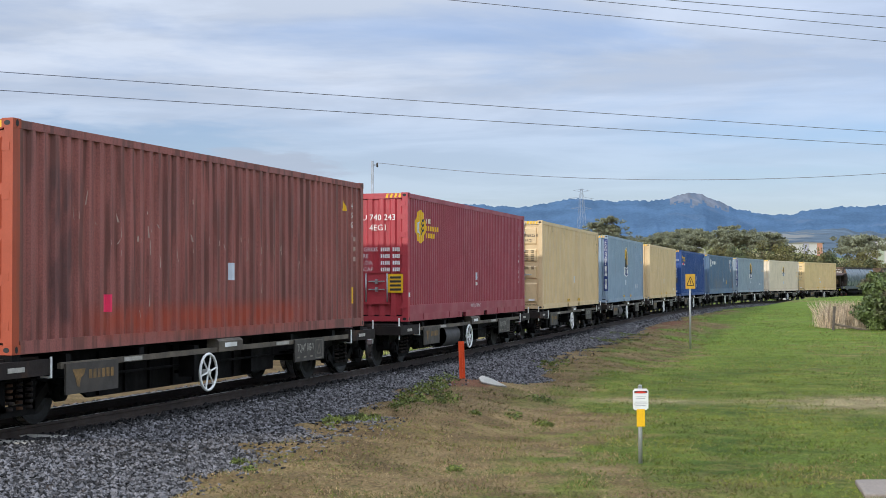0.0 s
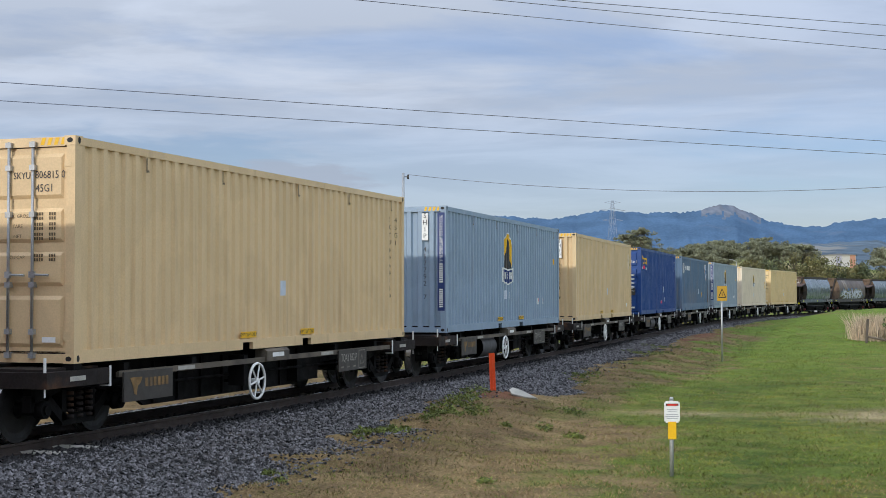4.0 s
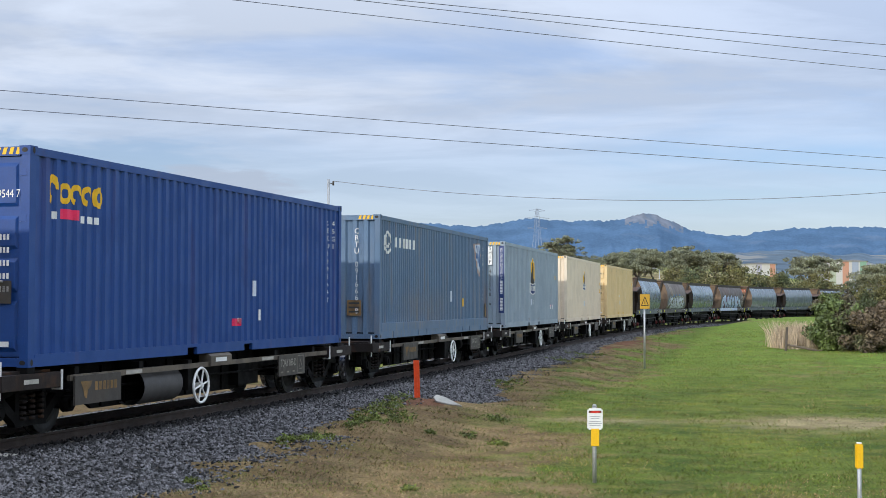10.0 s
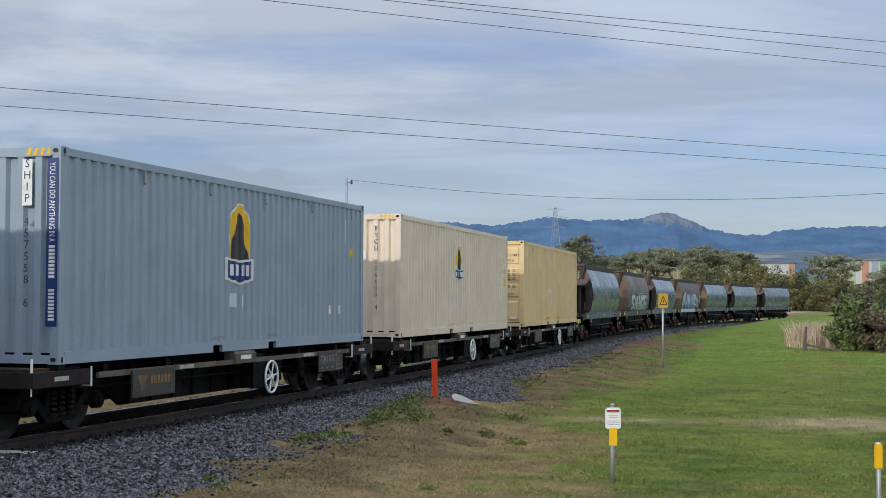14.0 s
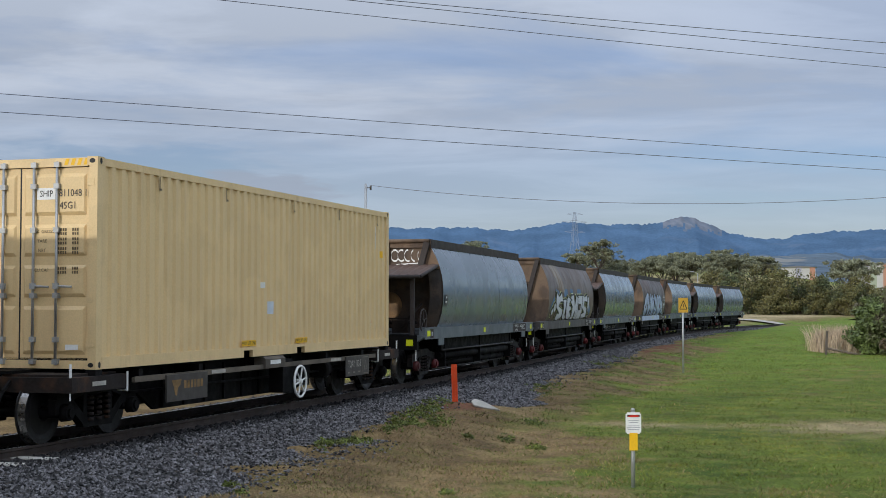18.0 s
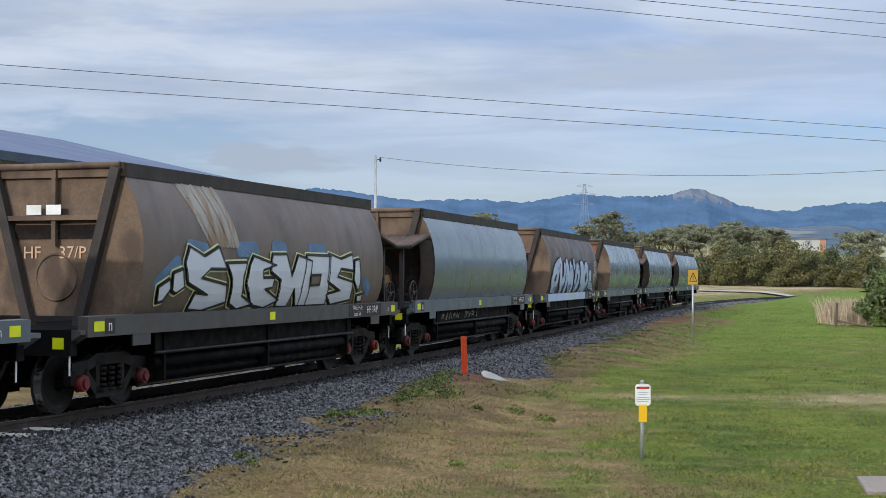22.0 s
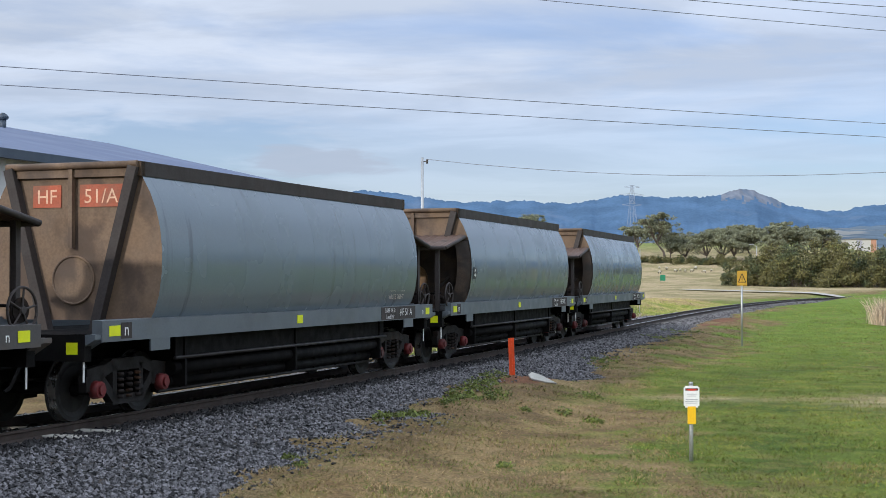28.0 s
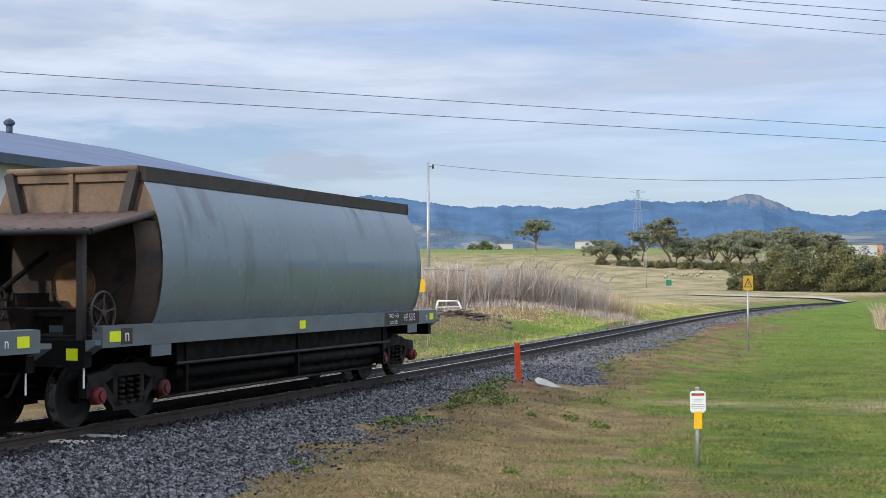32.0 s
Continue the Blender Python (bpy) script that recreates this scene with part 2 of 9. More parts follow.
M = dict(
    oxide=paint("oxide red container paint", (150, 87, 79), 0.75, 0.6, lin(92, 54, 46), (0.46, 0.64), 2.2, 0.22, bands=(((0.85, 1.45), (0.35, 2.35), 0.06, 0.12, lin(66, 42, 42), 0.75), ((1.9, 9.0), (0.15, 0.52), 0.8, 0.16, lin(168, 66, 38), 0.85), ((-0.1, 0.25), (0.0, 3.0), 0.1, 0.1, lin(86, 60, 44), 0.6))),
    maroon=paint("maroon container paint", (160, 66, 78), 0.25),
    beige=paint("beige container paint", (226, 196, 149), 0.16),
    bluegrey=paint("blue-grey container paint", (145, 165, 184), 0.12),
    navy=paint("navy container paint", (16, 66, 134), 0.12),
    slate=paint("faded slate-blue container paint", (94, 119, 145), 0.5, 0.65, lin(136, 126, 116), (0.50, 0.72), 2.4, 0.16, bands=(((11.6, 12.3), (0.2, 1.4), 0.3, 0.3, lin(120, 84, 58), 0.5), ((2.0, 6.5), (0.3, 1.1), 1.2, 0.3, lin(132, 120, 108), 0.35))),
    greyblue=paint("pale grey-blue container paint", (150, 164, 176), 0.12),
    cream=paint("cream container paint", (233, 215, 190), 0.10),
    tan=paint("tan container paint", (230, 200, 147), 0.14),
    orange=paint("orange-red door paint", (170, 72, 40), 0.4),
    red_end=paint("red door paint", (178, 58, 66), 0.2),
    galv=mat("galvanised steel", lin(170, 172, 172), 0.45, 0.6, 0.12, 4, 60, 0.03),
    # darker than dirty steel: the shade beneath the wagons is in this colour
    black=mat("dirty underframe steel, blackened for shade", lin(11, 10, 10), 0.75, 0.0, 0.25, 2.5, 40, 0.2, lin(28, 24, 21), 0.5, (1, 1, 1), (0.5, 0.75), spec=0.15),
    brown=mat("brake-dust brown steel", lin(40, 34, 31), 0.8, 0.0, 0.25, 2.5, 40, 0.2, lin(100, 68, 44), 0.7, (1, 1, 1), (0.54, 0.72), spec=0.25, dirt_freq=1.6),
    bogie=mat("greasy cast bogie steel", lin(30, 27, 26), 0.7, 0.0, 0.25, 3, 40, 0.2, lin(70, 54, 44), 0.5, (1, 1, 1), (0.54, 0.72), spec=0.3, dirt_freq=2.0),
    wheel=mat("wheel steel", lin(27, 25, 24), 0.6, 0.2, 0.2, 3, 40, 0.1),
    tread=mat("polished tread steel", lin(150, 148, 145), 0.3, 0.9, 0.1, 4, 40, 0.0),
    white=mat("white paint", lin(232, 232, 228), 0.5, 0, 0.05, 3, 40, 0.02, DUST, 0.3),
    board=mat("grimy grey board", lin(64, 59, 54), 0.6, 0, 0.12, 3, 40, 0.05, lin(80, 70, 60), 0.4),
    dimtext=mat("worn board lettering", lin(128, 122, 110), 0.7, 0, 0.25, 6, 60, 0.0, lin(80, 74, 66), 0.5),
    oilstone=mat("oil-blackened ballast stone", lin(34, 32, 32), 0.85, 0, 0.3, 6, 40, 0.4, island=0.8),
    boardtext=mat("faded board lettering", lin(170, 166, 156), 0.7, 0, 0.15, 6, 60, 0.0),
    hopper=mat("hopper grey paint", lin(102, 114, 121), 0.23, 0.0, 0.05, 0.5, 30, 0.0, lin(52, 55, 56), 0.55, (1, 2.6, 0.24), (0.60, 0.74), spec=0.65, dirt_freq=1.5),
    hopbrown=mat("brake-dust stained hopper side", lin(104, 90, 80), 0.5, 0.0, 0.12, 0.8, 30, 0.03, lin(66, 56, 52), 0.5, (1, 1.8, 0.25), (0.45, 0.7), dirt_freq=1.2),
    hopdark=mat("dark brake-dust stained hopper side", lin(84, 71, 62), 0.5, 0.0, 0.14, 0.8, 30, 0.03, lin(58, 48, 44), 0.5, (1, 1.8, 0.25), (0.45, 0.7), dirt_freq=1.2, bands=(((2.6, 5.0), (2.5, 3.25), 0.4, 0.1, lin(120, 92, 82), 0.35),)),
    hopend=mat("stained tan hopper end", lin(112, 91, 72), 0.75, 0.0, 0.15, 1.5, 30, 0.05, lin(70, 56, 47), 0.8, (1, 1, 0.7), (0.45, 0.65)),
    coaming=mat("rusty dark coaming", lin(54, 47, 44), 0.75, 0.0, 0.18, 2, 30, 0.1),
    sill=mat("grey sill paint", lin(93, 100, 105), 0.5, 0, 0.08, 1.5, 40, 0.02, lin(70, 66, 62), 0.35, (1, 0.5, 1), (0.5, 0.75)),
    redcap=mat("red axle cap", lin(112, 34, 34), 0.6, 0, 0.2, 6, 60, 0.05, SOOT, 0.7, (1, 1, 1), (0.4, 0.65)),
    reflex=mat("yellow-green reflector", lin(222, 228, 26), 0.4, 0, 0.05, 6, 60, 0.0),
    yellow=mat("yellow sign paint", lin(236, 184, 24), 0.5, 0, 0.05, 4, 40, 0.0),
    signyellow=mat("faded yellow sign face", lin(194, 150, 50), 0.5, 0, 0.08, 4, 40, 0.0),
    signblack=mat("black sign paint", lin(28, 26, 24), 0.6, 0, 0.05, 4, 40, 0.0),
    navyink=mat("navy lettering strip", lin(28, 52, 110), 0.5, 0, 0.05, 4, 40, 0.0),
    ink=mat("dark lettering", lin(52, 52, 54), 0.6, 0, 0.05, 4, 40, 0.0),
    rust=mat("rusty rail steel", lin(58, 48, 42), 0.8, 0.1, 0.2, 4, 50, 0.1),
    railtop=mat("polished rail head", lin(176, 176, 178), 0.28, 1.0, 0.06, 6, 60, 0.0),
    sleeper=mat("weathered timber sleeper", lin(104, 96, 88), 0.9, 0, 0.2, 3, 40, 0.2),
    ballast=mat("grey ballast stone", lin(90, 88, 89), 0.9, 0, 0.25, 6, 40, 0.4, island=0.9),
    ballastbed=mat("ballast bed", lin(44, 41, 39), 0.95, 0, 0.3, 4, 22, 1.0, lin(86, 70, 56), 0.6, (1, 1, 1), (0.5, 0.7), coords="Object"),
    concrete=mat("weathered concrete", lin(176, 172, 162), 0.9, 0, 0.12, 5, 60, 0.15),
    post_orange=mat("fluorescent orange post", lin(238, 88, 32), 0.55, 0, 0.08, 5, 60, 0.03),
    soot=mat("sooty black-brown steel, also slot shade", lin(32, 26, 23), 0.85, 0.0, 0.3, 3, 30, 0.1, lin(76, 58, 44), 0.6, spec=0.2),
    railgrey=mat("dusty grey-tan side rail", lin(98, 89, 76), 0.75, 0.0, 0.2, 2.5, 40, 0.1, lin(52, 46, 42), 0.6, (1, 1.5, 1), (0.45, 0.65), dirt_freq=1.5),
    ochre=mat("faded ochre lettering", lin(126, 98, 58), 0.7, 0, 0.3, 6, 60, 0.0, lin(70, 62, 54), 0.6),
    sillbrown=mat("brake-dust stained sill", lin(74, 71, 70), 0.6, 0, 0.12, 1.5, 40, 0.02, lin(96, 78, 62), 0.5, (1, 0.5, 1), (0.5, 0.7)),
    tankgrey=mat("dusty grey air tank", lin(70, 68, 67), 0.7, 0, 0.15, 3, 40, 0.05),
    hopper_drips=mat("hopper grey paint with dark runs", lin(102, 114, 121), 0.23, 0.0, 0.05, 0.5, 30, 0.0, lin(52, 55, 56), 0.55, (1, 2.6, 0.24), (0.60, 0.74), spec=0.65, dirt_freq=1.5, bands=(((2.3, 2.55), (2.6, 3.3), 0.06, 0.2, lin(40, 42, 44), 0.8), ((2.85, 3.15), (2.75, 3.3), 0.08, 0.15, lin(44, 46, 48), 0.6), ((3.9, 4.2), (1.9, 2.7), 0.12, 0.25, lin(52, 55, 58), 0.6), ((8.5, 8.75), (2.75, 3.25), 0.06, 0.15, lin(38, 40, 42), 0.85))),
    silver=mat("silver spray paint", lin(200, 204, 212), 0.5, 0.0, 0.04, 2, 30, 0.0),
    palesky=mat("pale blue spray paint", lin(182, 196, 219), 0.5, 0, 0.08, 2, 30, 0.0),
    blue=mat("blue spray paint", lin(66, 106, 158), 0.5, 0, 0.12, 2, 30, 0.0),
    haze=mat("thin blue spray haze", lin(84, 112, 142), 0.6, 0, 0.2, 3, 30, 0.0),
    plum=mat("plum spray paint", lin(128, 52, 104), 0.5, 0, 0.12, 2, 30, 0.0),
    lime=mat("pale lime spray paint", lin(204, 208, 150), 0.5, 0, 0.10, 2, 30, 0.0),
    inkblack=mat("black spray paint", lin(26, 25, 28), 0.5, 0, 0.10, 2, 30, 0.0),
    pink=mat("pink sticker", lin(236, 40, 92), 0.5, 0, 0.05, 4, 40, 0.0),
    paper=mat("pale paper label", lin(206, 214, 224), 0.7, 0, 0.06, 8, 60, 0.0),
    redpatch=mat("orange-red number patch", lin(168, 84, 58), 0.7, 0, 0.15, 3, 40, 0.0, lin(110, 84, 64), 0.6, (1, 1, 1), (0.45, 0.65)),
    palepaint=mat("pale peach lettering", lin(212, 172, 142), 0.7, 0, 0.12, 4, 40, 0.0),
    redpaint=mat("orange-red lettering", lin(214, 110, 84), 0.6, 0, 0.12, 4, 40, 0.0),
    weed=mat("green weed leaves", lin(98, 108, 46), 0.75, 0, 0.25, 3, 20, 0.0, island=0.5),
    turf=mat("green grass blades", lin(93, 106, 38), 0.9, 0, 0.25, 0.5, 5, 0.0, island=0.38, col2=lin(115, 119, 47), col2_scale=0.3, col2_edge=(0.46, 0.64), coords="Object"),
    straw=mat("dry grass blades", lin(142, 121, 85), 0.9, 0, 0.25, 0.6, 5, 0.0, island=0.45, col2=lin(93, 84, 45), col2_scale=0.9, col2_edge=(0.5, 0.65), coords="Object"),
    rough_turf=mat("rough green grass", lin(152, 164, 80), 0.9, 0, 0.2, 0.5, 5, 0.0, island=0.3, col2=lin(176, 164, 102), col2_scale=0.5, col2_edge=(0.45, 0.65), coords="Object"),
    rough_straw=mat("rough dry grass", lin(186, 165, 124), 0.9, 0, 0.2, 0.6, 5, 0.0, island=0.3, coords="Object"),
    wood=mat("grey weathered wood", lin(112, 100, 88), 0.9, 0, 0.2, 5, 60, 0.2),
    rooftin=mat("blue-grey corrugated roof", lin(96, 106, 128), 0.75, 0.0, 0.03, 0.3, 12, 0.0, spec=0.2),
    walltin=mat("pale corrugated wall", lin(196, 198, 196), 0.5, 0, 0.05, 0.6, 20, 0.0),
    gutter=mat("dark gutter", lin(58, 70, 84), 0.5, 0, 0.08, 2, 30, 0.0),
    wire=mat("aluminium cable", lin(120, 122, 130), 0.6, 0.3, 0.05, 2, 30, 0.0),
    leaf_gum=mat("gum leaves", lin(118, 121, 96), 0.8, 0, 0.25, 0.3, 3, 0.0, island=0.3),
    leaf_hedge=mat("olive wattle leaves", lin(112, 107, 62), 0.8, 0, 0.35, 0.25, 3, 0.0, island=0.35, col2=lin(64, 72, 46), col2_scale=0.25),
    leaf_brown=mat("brown-green twiggy leaves", lin(104, 90, 70), 0.8, 0, 0.25, 0.8, 6, 0.0, island=0.4, col2=lin(78, 88, 50), col2_scale=0.5),
    reedstalk=mat("mauve-brown dry reeds", lin(188, 168, 144), 0.9, 0, 0.2, 1.5, 10, 0.0, island=0.35),
    gear=mat("greasy dark steel", lin(40, 37, 36), 0.45, 0.2, 0.2, 3, 40, 0.1, lin(20, 18, 17), 0.6),
    warnred=mat("red sign paint", lin(206, 52, 36), 0.5, 0, 0.05, 4, 40, 0.0),
    leaf_bush=mat("dark green shrub leaves", lin(92, 106, 56), 0.7, 0, 0.25, 0.8, 6, 0.0, island=0.4, col2=lin(92, 84, 66), col2_scale=0.35, col2_edge=(0.5, 0.6)),
    bark=mat("grey bark", lin(98, 88, 80), 0.9, 0, 0.2, 2, 20, 0.1),
    drygrass=mat("dry reed grass", lin(182, 162, 126), 0.9, 0, 0.2, 1.5, 10, 0.0, island=0.35),
    drybrush=mat("grey dead brush", lin(178, 162, 148), 0.9, 0, 0.2, 0.8, 10, 0.0, island=0.4),
    whitewall=mat("white warehouse wall", lin(184, 182, 178), 0.7, 0, 0.04, 0.05, 2, 0.0),
    darkroof=mat("dull roof sheet", lin(120, 120, 122), 0.6, 0, 0.06, 0.1, 2, 0.0),
)


# ---- small mesh tools ----
def box(bm, x0, x1, y0, y1, z0, z1):
    v = [bm.verts.new(p) for p in ((x0, y0, z0), (x1, y0, z0), (x1, y1, z0), (x0, y1, z0), (x0, y0, z1), (x1, y0, z1), (x1, y1, z1), (x0, y1, z1))]
    for f in ((3, 2, 1, 0), (4, 5, 6, 7), (0, 1, 5, 4), (1, 2, 6, 5), (2, 3, 7, 6), (3, 0, 4, 7)):
        bm.faces.new([v[i] for i in f])
    return bm


def cyl(bm, a, b, r, n=12, r2=None, cap=True):
    a, b = Vector(a), Vector(b)
    w = (b - a).normalized()
    u = w.orthogonal().normalized()
    t = w.cross(u)
    r2 = r if r2 is None else r2
    A, B = [], []
    for i in range(n):
        q = 2 * math.pi * i / n
        e = u * math.cos(q) + t * math.sin(q)
        A.append(bm.verts.new(a + e * r)); B.append(bm.verts.new(b + e * r2))
    for i in range(n):
        j = (i + 1) % n
        bm.faces.new((A[i], A[j], B[j], B[i])).smooth = n > 7
    if cap:
        bm.faces.new(A[::-1]); bm.faces.new(B)
    return bm


def ring(bm, c, axis, r, tube, n=24, k=6):
    c, w = Vector(c), Vector(axis).normalized()
    u = w.orthogonal().normalized()
    t = w.cross(u)
    R = []
    for i in range(n):
        q = 2 * math.pi * i / n
        e = u * math.cos(q) + t * math.sin(q)
        R.append([bm.verts.new(c + e * (r + tube * math.cos(2 * math.pi * j / k)) + w * tube * math.sin(2 * math.pi * j / k)) for j in range(k)])
    for i in range(n):
        for j in range(k):
            bm.faces.new((R[i][j], R[i][(j + 1) % k], R[(i + 1) % n][(j + 1) % k], R[(i + 1) % n][j])).smooth = True
    return bm


def strip(bm, rows, smooth=False, closed=False):
    V = [[bm.verts.new(p) for p in r] for r in rows]
    for a, b in zip(V, V[1:]):
        n = len(a)
        for i in range(n if closed else n - 1):
            j = (i + 1) % n
            bm.faces.new((a[i], a[j], b[j], b[i])).smooth = smooth
    return V


def prism(bm, prof, y0, y1, cap=True):
    """A profile of (x, z) pairs drawn out along y."""
    V = strip(bm, [[(x, y0, z) for x, z in prof], [(x, y1, z) for x, z in prof]], closed=True)
    if cap:
        bm.faces.new(V[0][::-1]); bm.faces.new(V[1])
    return bm


def mesh(name, bm, material):
    bmesh.ops.recalc_face_normals(bm, faces=bm.faces[:])
    me = bpy.data.meshes.new(name)
    bm.to_mesh(me)
    bm.free()
    me.materials.append(material)
    return me


def part(name, bm, material, parent, label=""):
    ob = new(name, bm if isinstance(bm, bpy.types.Mesh) else mesh(name, bm, material))
    ob.parent = parent
    if label:
        ob["label"] = label
    return ob


def thing(name, label, category, group="", kind="", m=None):
    ob = tagged(new(name), label, category, group, kind)
    ob.empty_display_size = 0.2
    if m:
        ob.matrix_world = m
    return ob


def BM():
    return bmesh.new()


def letters(text, size, align="CENTER"):
    """The built-in font as a flat mesh in the x-y plane."""
    cu = bpy.data.curves.new("lettering", "FONT")
    cu.body, cu.size, cu.align_x, cu.resolution_u = text, size, align, 2
    ob = new("lettering", cu)
    me = bpy.data.meshes.new_from_object(ob.evaluated_get(bpy.context.evaluated_depsgraph_get()))
    bpy.data.objects.remove(ob)
    bpy.data.curves.remove(cu)
    return me


def lettering(text, size, m, material, parent, label="", sx=1.0):
    me = letters(text, size)
    me.transform(m @ Matrix.Diagonal((sx, 1, 1, 1)))
    me.materials.append(material)
    return part("lettering", me, material, parent, label)


# matrices that stand a flat drawing up on the right-hand side (facing +x, reading along +y) and on the front end (facing -y)
SIDE = Matrix(((0, 0, 1, 0), (1, 0, 0, 0), (0, 1, 0, 0), (0, 0, 0, 1)))
FRONT = Matrix(((1, 0, 0, 0), (0, 0, -1, 0), (0, 1, 0, 0), (0, 0, 0, 1)))


def on_side(x, y, z):
    return Matrix.Translation((x, y, z)) @ SIDE


def on_front(x, y, z):
    return Matrix.Translation((x, y, z)) @ FRONT


def flat(bm, pts, m):
    v = [bm.verts.new(m @ Vector((p[0], p[1], 0))) for p in pts]
    bm.faces.new(v)
    return bm


# ---- the track in plan: heading and curvature along it ----
S_MIN, S_MAX, DS = -300.0, 300.0, 0.5
KNOT = [-300, -60, -30, 0, 20, 40, 60, 80, 100, 120, 140, 300]
BEND = [0, 0, -0.0027, -0.0022, -0.0017, 0.0001, 0.0010, 0.0020, 0.0034, 0.0046, 0.0046, 0.0046]
S = np.arange(S_MIN, S_MAX + DS / 2, DS)
_k = np.interp(S, KNOT, BEND)
_i0 = int(round(-S_MIN / DS))
HEAD = np.cumsum(_k) * DS
HEAD = HEAD - HEAD[_i0] + 0.3123
TX, TY = np.cumsum(np.sin(HEAD)) * DS, np.cumsum(np.cos(HEAD)) * DS
TX, TY = TX - TX[_i0] - 6.0823, TY - TY[_i0] + 18.5658


def rail_at(s, off=0.0, z=0.0):
    """A point at the length s along the track, off metres to its camera side."""
    h = float(np.interp(s, S, HEAD))
    return Vector((float(np.interp(s, S, TX)) + off * math.cos(h), float(np.interp(s, S, TY)) - off * math.sin(h), z))


def along(x, y):
    """Length along the track and offset from it, for arrays of points."""
    x, y = np.asarray(x, float), np.asarray(y, float)
    tx, ty, th, ts = TX[::4], TY[::4], HEAD[::4], S[::4]
    s, o = np.empty(x.shape), np.empty(x.shape)
    xf, yf, sf, of = x.ravel(), y.ravel(), s.reshape(-1), o.reshape(-1)
    for a in range(0, xf.size, 20000):
        X, Y = xf[a:a + 20000], yf[a:a + 20000]
        i = ((X[:, None] - tx) ** 2 + (Y[:, None] - ty) ** 2).argmin(1)
        dx, dy = X - tx[i], Y - ty[i]
        sf[a:a + 20000] = ts[i] + dx * np.sin(th[i]) + dy * np.cos(th[i])
        of[a:a + 20000] = dx * np.cos(th[i]) - dy * np.sin(th[i])
    return s, o


# ---- rolling stock; each in its own space: x to the camera side, y towards the rear of the train, z up from the rail ----
WHEEL_R = 0.42


def wheel_mesh():
    bm = BM()
    prof = [(0.055, 0.09), (0.075, 0.12), (0.05, 0.30), (0.065, 0.36), (0.065, WHEEL_R), (-0.05, WHEEL_R + 0.005), (-0.055, WHEEL_R + 0.028), (-0.075, WHEEL_R + 0.028), (-0.075, 0.35), (-0.04, 0.29), (-0.08, 0.12), (-0.08, 0.09)]
    n = 28
    rows = [[(x, r * math.cos(2 * math.pi * i / n), r * math.sin(2 * math.pi * i / n)) for x, r in prof] for i in range(n + 1)]
    strip(bm, rows, smooth=False, closed=True)
    bmesh.ops.remove_doubles(bm, verts=bm.verts[:], dist=1e-5)
    me = mesh("wheel", bm, M["wheel"])
    me.materials.append(M["tread"])
    for f in me.polygons:
        if abs(math.hypot(f.center[1], f.center[2]) - WHEEL_R) < 0.02 and abs(f.normal[0]) < 0.5:
            f.material_index = 1
    return me


WHEEL = wheel_mesh()
AXLE = mesh("axle", cyl(BM(), (-0.95, 0, 0), (0.95, 0, 0), 0.075, 12), M["black"])


def wheelset(parent, y):
    """An axle with its two wheels; it turns as the wagon rolls."""
    ax = part("wheelset", AXLE, None, parent)
    ax.location = (0, y, WHEEL_R)
    for sx in (1, -1):
        w = part("wheel", WHEEL, None, ax)
        w.matrix_basis = Matrix.Translation((sx * 0.535, 0, 0)) @ (Matrix.Identity(4) if sx > 0 else Matrix.Rotation(math.pi, 4, "Z"))
    return ax


def bar(bm, a, b, t, x0, x1):
    """A flat bar of width t between two (y, z) points, from x0 to x1."""
    d = Vector((b[0] - a[0], b[1] - a[1])).normalized()
    n = Vector((-d.y, d.x)) * t / 2
    q = [(a[0] + n.x, a[1] + n.y), (b[0] + n.x, b[1] + n.y), (b[0] - n.x, b[1] - n.y), (a[0] - n.x, a[1] - n.y)]
    V = strip(bm, [[(x, y, z) for y, z in q] for x in (x0, x1)], closed=True)
    bm.faces.new(V[0][::-1]); bm.faces.new(V[1])


